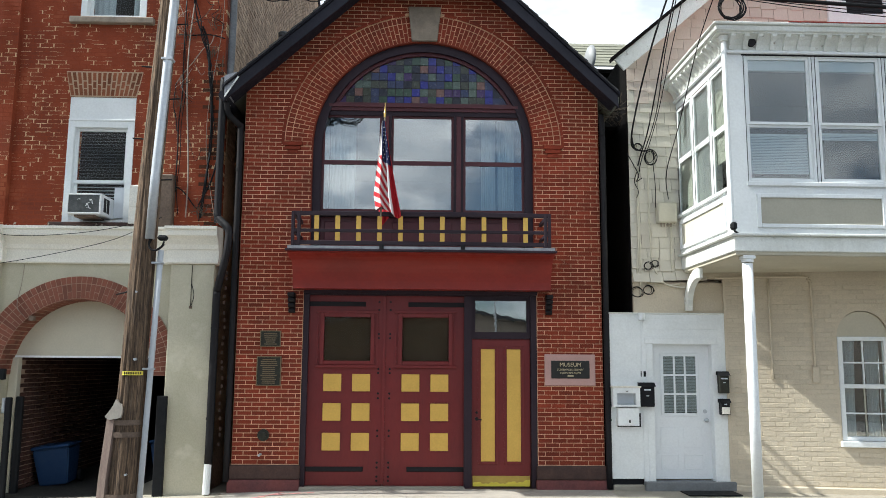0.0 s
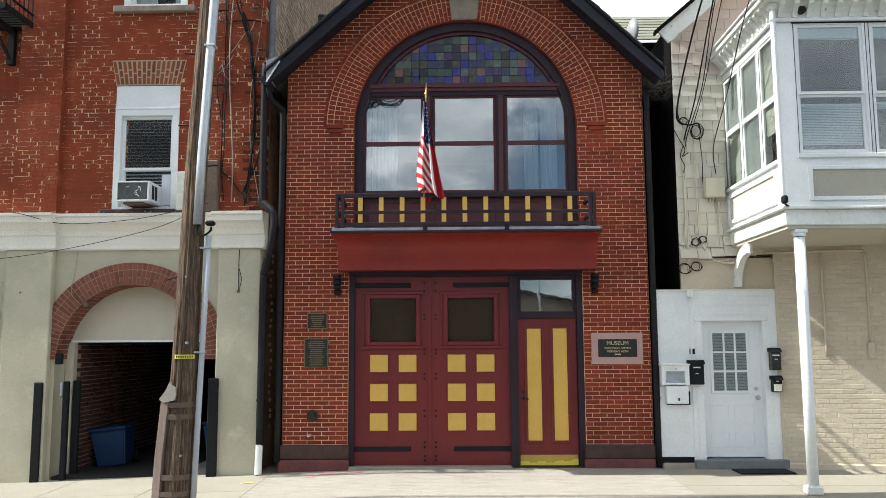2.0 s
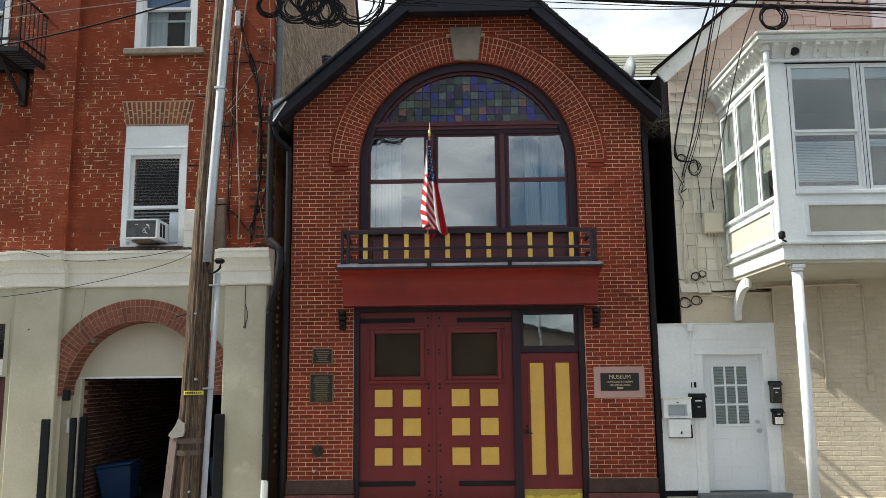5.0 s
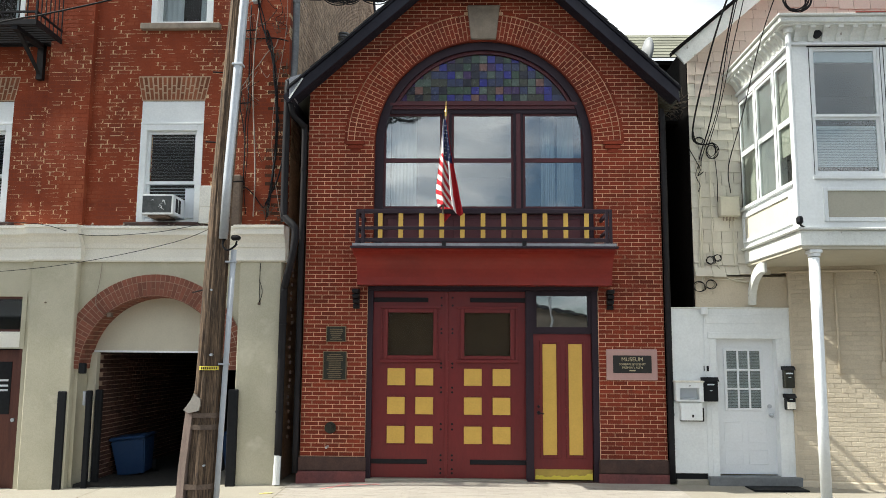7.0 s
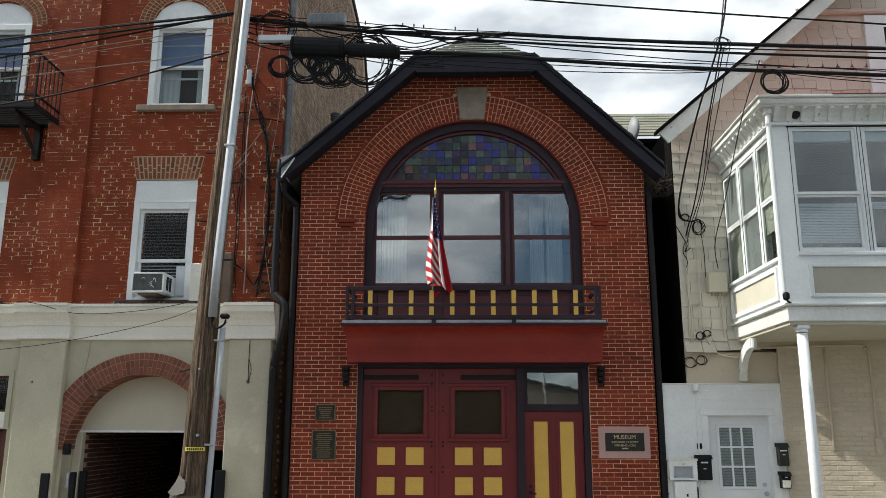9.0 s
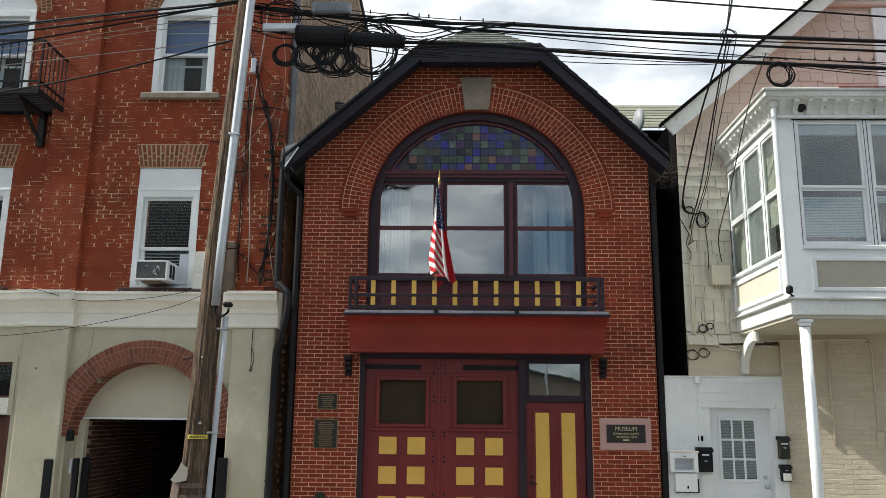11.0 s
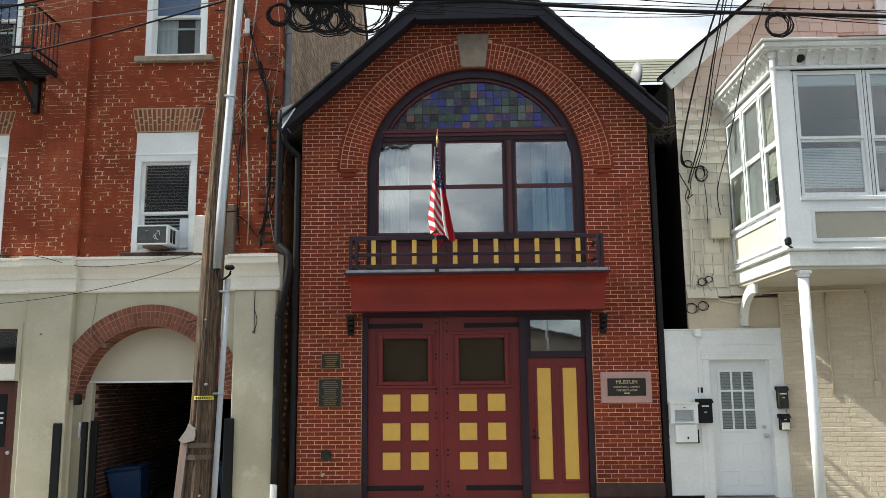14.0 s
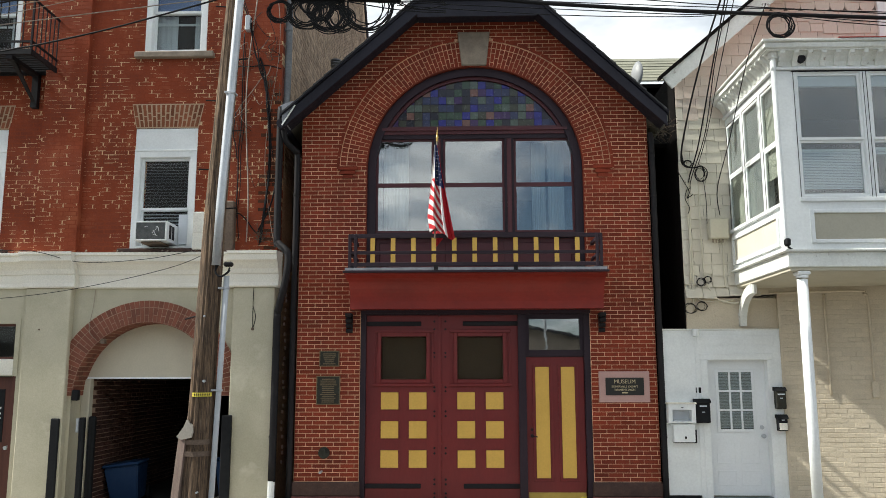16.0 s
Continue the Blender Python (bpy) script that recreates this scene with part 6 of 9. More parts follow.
def bay():
    X0, X1, Y0, Y1 = BX, 7.95, BYF, 0.012
    zb, zt = 3.20, 6.02
    # floor box
    bm = bx(X0, X1, Y0, Y1, 3.245, 3.44, bev=0.01)
    b = part("bay", bm, M["old_white"], right_house, "overhanging white framed bay with wide windows")
    part("soffit", bx(X0 + 0.03, X1 - 0.03, Y0 + 0.03, Y1, 3.205, 3.245), M["cream_panel"], b)
    n = 14
    for i in range(n):
        y = Y0 + 0.06 + (Y1 - Y0 - 0.1) * i / n
        part("soffit_board", bx(X0 + 0.05, X1 - 0.05, y, y + 0.138, 3.197, 3.205), M["cream_panel"], b)
    part("base_moulding", bx(X0 - 0.05, X1 + 0.05, Y0 - 0.05, Y1, 3.44, 3.475, bev=0.01), M["old_white"], b, "flaking white base moulding")
    # posts and rails of the front
    def wall_front():
        part("corner_post", bx(X0, X0 + 0.225, Y0, Y0 + 0.12, 3.475, 5.86), M["white"], b)
        for x in (5.125, 6.06, 6.97):
            part("mullion", bx(x, x + 0.05, Y0, Y0 + 0.12, 4.13, 5.86), M["white"], b)
        part("corner_post", bx(X1 - 0.12, X1, Y0, Y0 + 0.12, 3.475, 5.86), M["white"], b)
        part("apron", bx(X0 + 0.225, X1 - 0.12, Y0, Y0 + 0.12, 3.475, 4.13), M["white"], b)
    wall_front()
    part("sill_rail", bx(X0 + 0.2, X1, Y0 - 0.035, Y0, 4.09, 4.145, bev=0.008), M["white"], b)
    for xa, xb in ((4.36, 5.94), (6.05, 7.7)):
        part("tan_panel", bx(xa, xb, Y0 - 0.006, Y0, 3.60, 3.94), M["panel_tan"], b, "tan recessed panel")
        part("panel_frame", frame_bm(xa - 0.05, xb + 0.05, 3.55, 3.99, 0.05, Y0 - 0.03, Y0, bev=0.006), M["white"], b)
    for k, (xa, xb) in enumerate(((4.225, 5.125), (5.175, 6.06), (6.11, 6.97))):
        w = part("window", frame_bm(xa, xb, 4.145, 5.86, 0.03, Y0 - 0.006, Y0 + 0.10, bev=0.004), M["white"], b)
        part("gap_line", frame_bm(xa - 0.005, xb + 0.005, 4.139, 5.842, 0.004, Y0 - 0.0085, Y0 - 0.001), M["iron"], w)
        zm = 4.92
        part("sash_upper", frame_bm(xa + 0.03, xb - 0.03, zm, 5.83, 0.035, Y0 + 0.02, Y0 + 0.05), M["white"], w)
        part("sash_lower", frame_bm(xa + 0.03, xb - 0.03, 4.175, zm + 0.0, 0.035, Y0 + 0.05, Y0 + 0.08, 0.035), M["white"], w)
        pane("pane", xa + 0.06, xb - 0.06, zm + 0.03, 5.80, Y0 + 0.033, w, M["glass_mid"])
        pane("pane", xa + 0.06, xb - 0.06, 4.205, zm - 0.03, Y0 + 0.063, w, M["glass_mid"])
        part("blind_head", bx(xa + 0.05, xb - 0.05, Y0 + 0.058, Y0 + 0.10, 5.66, 5.82), M["blind"], w)
        z = 4.78 if k == 0 else 4.80
        part("blind_rail", bx(xa + 0.05, xb - 0.05, Y0 + 0.088, Y0 + 0.108, z, z + 0.03), M["white"], w)
        low = 4.26 if k == 0 else 4.72
        while z > low:
            bm = bmesh.new()
            prism_x(bm, [(Y0 + 0.09, z), (Y0 + 0.098, z + 0.019), (Y0 + 0.101, z + 0.019), (Y0 + 0.093, z)], xa + 0.06, xb - 0.06)
            part("blind_slat", bm, M["blind"], w)
            z -= 0.021
    # left flank with three windows
    ys = [(-2.05, -1.50), (-1.40, -0.76), (-0.66, -0.03)]
    part("flank_apron", bx(X0, X0 + 0.12, Y0 + 0.12, Y1, 3.475, 4.08), M["white"], b)
    part("flank_head", bx(X0, X0 + 0.12, Y0 + 0.12, Y1, 5.74, 5.86), M["white"], b)
    for ya, yb in ((-1.50, -1.40), (-0.76, -0.66)):
        part("flank_mullion", bx(X0 - 0.004, X0 + 0.12, ya, yb, 4.08, 5.74), M["white"], b)
    part("flank_sill", bx(X0 - 0.04, X0, Y0, Y1, 4.04, 4.09, bev=0.006), M["white"], b)

    def yframe(y0, y1, z0, z1, w, x0, x1):
        bm = bmesh.new()
        box(bm, x0, x1, y0, y0 + w, z0, z1)
        box(bm, x0, x1, y1 - w, y1, z0, z1)
        box(bm, x0, x1, y0 + w, y1 - w, z0, z0 + w)
        box(bm, x0, x1, y0 + w, y1 - w, z1 - w, z1)
        return bm
    for k, (ya, yb) in enumerate(ys):
        zm = 4.92
        w = part("flank_window", yframe(ya, yb, zm, 5.74, 0.035, X0 + 0.000, X0 + 0.03), M["white"], b)
        part("sash_lower", yframe(ya, yb, 4.08, zm, 0.035, X0 + 0.006, X0 + 0.036), M["white"], w)
        for x, z0, z1 in ((X0 + 0.006, zm + 0.035, 5.705), (X0 + 0.012, 4.115, zm - 0.035)):
            ob = part("pane", bx(x, x + 0.005, ya + 0.035, yb - 0.035, z0, z1), M["glass_dull"], w)
            ob.visible_shadow = False
        part("shade", bx(X0 + 0.05, X0 + 0.055, ya + 0.01, yb - 0.01, (4.5, 4.1, 4.1)[k], 5.74), M["shade_green"], w, "pale drawn shade")
        z = 5.70
        low = (5.5, 4.15, 4.9)[k]
        while z > low:
            part("blind_slat", bx(X0 + 0.04, X0 + 0.048, ya + 0.04, yb - 0.04, z, z + 0.010), M["blind"], w)
            z -= 0.028
    for ya, yb in ys:
        part("gap_line", yframe(ya - 0.006, yb + 0.006, 4.074, 5.746, 0.007, X0 - 0.006, X0 - 0.001), M["iron"], b)
    part("flank_panel", bx(X0 - 0.006, X0, -1.85, -0.12, 3.60, 3.92), M["pale_cream"], b)
    part("flank_panel_frame", yframe(-1.91, -0.06, 3.545, 3.98, 0.055, X0 - 0.028, X0), M["white"], b)
    # room, roof and cornice
    bm = bmesh.new()
    box(bm, X0 + 0.12, X1 - 0.1, -0.05, 0.0, 3.5, 5.9)
    box(bm, X0 + 0.12, X1 - 0.1, Y0 + 0.2, -0.05, 3.45, 3.5)
    box(bm, X0 + 0.12, X1 - 0.1, Y0 + 0.16, -0.05, 5.835, 5.857)
    box(bm, X1 - 0.1, X1 - 0.02, Y0 + 0.12, 0.0, 3.45, 5.857)
    part("inner_wall", bm, M["room_dark"], b)
    part("frieze", bx(X0 - 0.01, X1, Y0 - 0.01, Y1, 5.86, 6.02), M["white"], b)
    part("frieze_moulding", bx(X0 - 0.045, X1, Y0 - 0.045, Y1, 5.860, 5.905, bev=0.008), M["white"], b)
    part("cornice", bx(X0 - 0.20, X1 + 0.1, Y0 - 0.20, Y1, 6.10, 6.18, bev=0.012), M["old_white"], b)
    part("cornice_bed", bx(X0 - 0.17, X1 + 0.1, Y0 - 0.17, Y1, 6.08, 6.10), M["old_white"], b)
    part("crown", bx(X0 - 0.23, X1 + 0.1, Y0 - 0.23, Y1, 6.18, 6.215, bev=0.008), M["old_white"], b)
    part("bed_block", bx(X0 - 0.01, X1, Y0 - 0.01, Y1, 6.02, 6.08), M["white"], b)
    x = X0 + 0.02
    prof = [(0.0, 6.08), (-0.155, 6.08), (-0.155, 6.045), (-0.10, 6.005), (-0.06, 5.95), (-0.045, 5.905), (0.0, 5.905)]
    cove = [(0.0, 6.08), (-0.12, 6.08), (-0.07, 6.035), (-0.03, 5.97), (-0.012, 5.905), (0.0, 5.905)]
    bm = bmesh.new()
    prism_x(bm, [(Y0 - 0.01 + y, z) for y, z in cove], X0 - 0.01, X1)
    part("cove", bm, M["old_white"], b)
    bm = bmesh.new()
    prism(bm, [(X0 - 0.01 + d, z) for d, z in cove], Y0 - 0.01, Y1)
    part("cove", bm, M["old_white"], b)
    while x < X1 - 0.1:
        bm = bmesh.new()
        prism_x(bm, [(Y0 - 0.01 + y, z) for y, z in prof], x, x + 0.062)
        part("modillion", bm, M["old_white"], b)
        x += 0.180
    y = Y0 + 0.06
    while y < -0.1:
        bm = bmesh.new()
        prism(bm, [(X0 - 0.01 + d, z) for d, z in prof], y, y + 0.062)
        part("modillion", bm, M["old_white"], b)
        y += 0.180
    bm = bmesh.new()
    prism_x(bm, [(Y0 - 0.22, 6.217), (Y0 + 0.9, 6.47), (0.0, 6.54), (0.0, 6.217)], X0 + 0.75, X1)
    part("bay_roof", bm, M["red_roof"], b, "low red coated bay roof")
    part("corner_pipe", tb([(X0 - 0.05, Y0 - 0.06, 6.07), (X0 - 0.045, Y0 - 0.06, 3.62), (X0 - 0.02, Y0 - 0.05, 3.50)], 0.035, 10), M["white"], b)
    part("pipe_cap", tb([(X0 - 0.05, Y0 - 0.06, 6.00), (X0 - 0.05, Y0 - 0.06, 6.075)], 0.06, 10), M["old_white"], b)
    part("vent_hole", tb([(4.321, Y0 - 0.085, 5.995), (4.321, Y0 - 0.02, 5.995)], 0.052, 14), M["iron"], b)
    part("roof_lip", bx(X0 + 0.75, X1, Y0 - 0.234, Y0 - 0.20, 6.216, 6.227), M["red_roof"], b)
    part("head_gap", bx(X0 + 0.20, X1 - 0.12, Y0 - 0.009, Y0, 5.842, 5.859), M["iron"], b)
    # curved bracket at the wall
    bm = bmesh.new()
    turn = [i / 10 * math.pi / 2 for i in range(11)]
    curve = [(-0.62 + 0.62 * math.cos(a), 2.62 + 0.58 * math.sin(a)) for a in turn]
    inner = [(-0.62 + 0.50 * math.cos(a), 2.62 + 0.44 * math.sin(a)) for a in turn]
    for i in range(10):
        prism_x(bm, [curve[i], curve[i + 1], (inner[i + 1][0], inner[i + 1][1]), inner[i]], X0 + 0.02, X0 + 0.11)
    part("curved_bracket", bm, M["old_white"], b, "white curved timber bracket")
    bm = bmesh.new()
    tube(bm, [(X0 + 0.065, -0.60, 3.20), (X0 + 0.065, -0.60, 3.06)], 0.045, 10)
    part("drop_finial", bm, M["old_white"], b)


def bay_post():
    z0 = fall(4.2, -2.03)
    e = thing("porch_post", "round white post holding up the overhanging bay", "post", (4.2, -2.0, z0))
    bm = bmesh.new()
    tube(bm, [(4.2, -2.0, z0 + 0.1), (4.2, -2.0, 1.3), (4.2, -2.0, 3.10)], 0.066, 20)
    part("shaft", bm, M["white"], e, smooth=True)
    part("base", bx(4.11, 4.29, -2.09, -1.91, z0, z0 + 0.1, bev=0.012), M["old_white"], e)
    part("capital", bx(4.118, 4.282, -2.082, -1.918, 3.15, 3.198, bev=0.012), M["white"], e)
    part("necking", tb([(4.2, -2.0, 3.115), (4.2, -2.0, 3.15)], 0.076, 20), M["white"], e)


right_walls()
vestibule()
bay()
bay_post()

# ---- far side of the street, and roofs behind ----
bm = bmesh.new()
box(bm, -30, 30, -34, -24, -0.4, 3.35)
prism(bm, [(-4.5, 3.35), (0.5, 4.38), (6.6, 3.35)], -34, -24)
opposite = thing("opposite_building", "plain low brown building across the street", "building", (0, -24, -0.4), kind="structure")
part("wall", bm, M["opposite"], opposite)
bm = bmesh.new()
prism(bm, [(-30.2, 3.35), (-4.5, 3.35), (0.5, 4.38), (6.6, 3.35), (30.2, 3.35), (30.2, 3.48), (6.6, 3.48), (0.5, 4.52), (-4.5, 3.48), (-30.2, 3.48)], -34, -23.7)
part("roof", bm, M["slate_dark"], opposite)
solid("street_mast", tb([(3.52, -23.0, -0.3), (3.28, -23.0, 6.3)], 0.06, 10), M["galv"], "pale slightly leaning steel mast across the street", "mast")


def rear_house():
    e = thing("rear_house", "house behind with a sage green shingle roof", "building", (4.5, 8, 0))
    bm = bmesh.new()
    box(bm, 3.4, 9.5, 7.3, 12.0, -0.3, 8.96)
    part("wall", bm, M["near_black"], e)
    bm = bmesh.new()
    box(bm, 1.5, 9.8, 7.0, 12.3, 8.96, 9.06)
    roof = part("roof", bm, M["near_black"], e, "sage green shingle roof")
    z0, y0 = 9.085, 6.9
    for i in range(8):
        bm = bmesh.new()
        ya, za = y0 + i * 0.17, z0 + i * 0.14
        prism_x(bm, [(ya, za), (ya - 0.01, za + 0.03), (ya + 0.2, za + 0.18), (ya + 0.2, za + 0.14)], 1.4, 9.9)
        part("shingle_course", bm, M["shingle_roof"], roof)


rear_house()

# ---- utility pole and cables ----
WY = -2.5


def pole_x(z):
    return -3.338 + 0.031 * max(z, -0.3) + 0.02 * max(0.0, z - 4.0)


def pole_r(z):
    return 0.163 - 0.0082 * z


def utility_pole():
    py = -2.6
    z0 = fall(-3.3, py) - 0.05
    e = thing("utility_pole", "weathered leaning wooden utility pole with steel conduit", "pole", (-3.33, py, z0))
    bm = bmesh.new()
    zs = [z0 + (9.6 - z0) * i / 70 for i in range(71)]
    n = 72
    rng = random.Random(8)
    rings = []
    groove = [rng.choice((0, 0, 0, 0.03, 0.06, 0.10)) for _ in range(n)]
    for z in zs:
        r = pole_r(z)
        for k in range(n):
            if rng.random() < 0.10:
                groove[k] = rng.choice((0, 0, 0, 0.03, 0.06, 0.10))
        rings.append([bm.verts.new((pole_x(z) + r * (1 - groove[k]) * math.cos(2 * math.pi * k / n), py + r * (1 - groove[k]) * math.sin(2 * math.pi * k / n), z)) for k in range(n)])
    for a, b in zip(rings, rings[1:]):
        for k in range(n):
            bm.faces.new((a[k], a[(k + 1) % n], b[(k + 1) % n], b[k]))
    bm.faces.new(rings[-1])
    part("shaft", bm, M["wood_pole"], e, smooth=True)
    px = lambda z, d: pole_x(z) + d
    pts = [(px(z, 0.10), py - 0.135, z) for z in (3.22, 4.0, 5.0, 6.0, 7.0, 8.0, 9.4)]
    part("steel_conduit", tb(pts, 0.054, 18), M["galv"], e, "shining galvanised steel conduit", smooth=True)
    pts = [(px(z, 0.209), py - 0.03, z) for z in (z0, 1.0, 2.0, 3.1)]
    part("plastic_conduit", tb(pts, 0.034, 14), M["pvc"], e, "pale grey plastic conduit", smooth=True)
    for z in (2.95, 1.72):
        part("clamp", bx(px(z, 0.12), px(z, 0.25), py - 0.072, py + 0.01, z - 0.012, z + 0.012, bev=0.004), M["galv"], e)
    for z in (5.4,):
        part("clamp", bx(px(z, 0.035), px(z, 0.165), py - 0.196, py - 0.06, z - 0.014, z + 0.014, bev=0.004), M["galv"], e)
    bm = bmesh.new()
    for s in ((0.03, 0.0), (0.06, 0.0)):
        tube(bm, smooth_line([(px(3.2, 0.075 + s[0]), py - 0.135, 3.24), (px(3.2, 0.10), py - 0.15, 3.14), (px(3.2, 0.16), py - 0.16, 3.08), (px(3.2, 0.24), py - 0.15, 3.12), (px(3.2, 0.27), py - 0.14, 3.22 - s[0])], 5), 0.012, 6)
    part("cable_tail", bm, M["cable"], e)
    part("cable_cap", bx(px(3.2, 0.20), px(3.2, 0.31), py - 0.19, py - 0.10, 3.20, 3.26, bev=0.02), M["cable"], e)
    # guard board on the street side, wrap and straps
    bm = bmesh.new()
    for a, b in ((-3.60, -3.50),):
        vs = []
        for z, x in ((z0, -3.53), (0.5, -3.505), (1.2, -3.445)):
            vs.append([bm.verts.new((x + dx, py - 0.06 + dy, z)) for dx, dy in ((-0.055, -0.07), (0.035, -0.09), (0.06, 0.0), (-0.055, 0.02))])
        for p, q in zip(vs, vs[1:]):
            for k in range(4):
                bm.faces.new((p[k], p[(k + 1) % 4], q[(k + 1) % 4], q[k]))
        bm.faces.new(vs[-1])
    part("guard_board", bm, M["guard"], e, "weathered pinkish guard board")
    bm = bmesh.new()
    pts = [(-3.511, 1.185), (-3.455, 1.150), (-3.335, 1.175), (-3.318, 1.24), (-3.326, 1.315), (-3.37, 1.345), (-3.397, 1.382), (-3.43, 1.30)]
    prism(bm, pts, py - 0.18, py - 0.09)
    part("torn_wrap", bm, M["burlap"], e, "torn pale wrap")
    for z in (1.12, 0.985, 0.305, 0.12):
        bm = bmesh.new()
        r = pole_r(z) + 0.002
        inner = [(pole_x(z) - (0.07 if math.cos(a) < -0.3 and z < 1.5 else 0.0) + (r + 0.004) * math.cos(a), py + (r + 0.004) * math.sin(a)) for a in [2 * math.pi * k / 24 for k in range(24)]]
        a_ = [bm.verts.new((x, y, z - 0.03)) for x, y in inner]
        b_ = [bm.verts.new((x, y, z + 0.03)) for x, y in inner]
        for k in range(24):
            bm.faces.new((a_[k], a_[(k + 1) % 24], b_[(k + 1) % 24], b_[k]))
        bmesh.ops.solidify(bm, geom=list(bm.faces), thickness=0.008)
        part("strap", bm, M["strap"], e, "rusty steel strap")
    bm = bmesh.new()
    z, r = 1.672, pole_r(1.70) + 0.004
    angs = [math.pi + 1.10 + i / 10 * 1.58 for i in range(11)]
    for a0, a1 in zip(angs, angs[1:]):
        q = [(pole_x(z) + rr * math.cos(a), py + rr * math.sin(a), zz) for rr in (r, r + 0.004) for a, zz in ((a0, z - 0.023), (a1, z - 0.023), (a1, z + 0.023), (a0, z + 0.023))]
        v = [bm.verts.new(p) for p in q]
        for f in ((0, 1, 2, 3), (4, 7, 6, 5), (0, 4, 5, 1), (3, 2, 6, 7)):
            bm.faces.new([v[i] for i in f])
    tag = part("tag", bm, M["tag_yellow"], e, "yellow number tag with dark bars")
    for i in range(8):
        a = angs[0] + 0.2 + i * 0.16
        x, y = pole_x(z) + (r + 0.005) * math.cos(a), py + (r + 0.005) * math.sin(a)
        part("tag_bar", bx(x - 0.007, x + 0.007, y - 0.002, y + 0.004, z - 0.012, z + 0.012), M["black_plastic"], tag)
    for x, z, r_ in ((-3.22, 1.83, 0.016), (-3.25, 0.55, 0.012), (-3.25, 2.6, 0.012)):
        part("nail_plate", tb([(x, py - 0.168, z), (x, py - 0.12, z)], r_, 8), M["galv"], e)
    pole_spikes(e)


def pole_spikes(e_pole):
    """Short iron spikes driven into the pole's sides."""
    py = -2.6
    for z, sx in ((6.62, -1), (5.9, 1), (5.35, -1), (4.95, 1), (4.45, -1), (3.95, 1), (2.62, -1)):
        x = pole_x(z) + sx * pole_r(z)
        part("spike", tb([(x - sx * 0.03, py, z), (x + sx * 0.13, py - 0.02, z + 0.004 - (0.05 if z < 3 else 0))], 0.009, 6), M["iron"], e_pole)


def strand(points, r, mat="cable", y=WY, label="black overhead cable strung along the street"):
    """A cable through points given as x and z."""
    bm = bmesh.new()
    tube(bm, smooth_line([(x, y, z) for x, z in points], 6), r, 6)
    solid("overhead_cable", bm, M[mat], label, "cable", group="overhead cables", smooth=True)


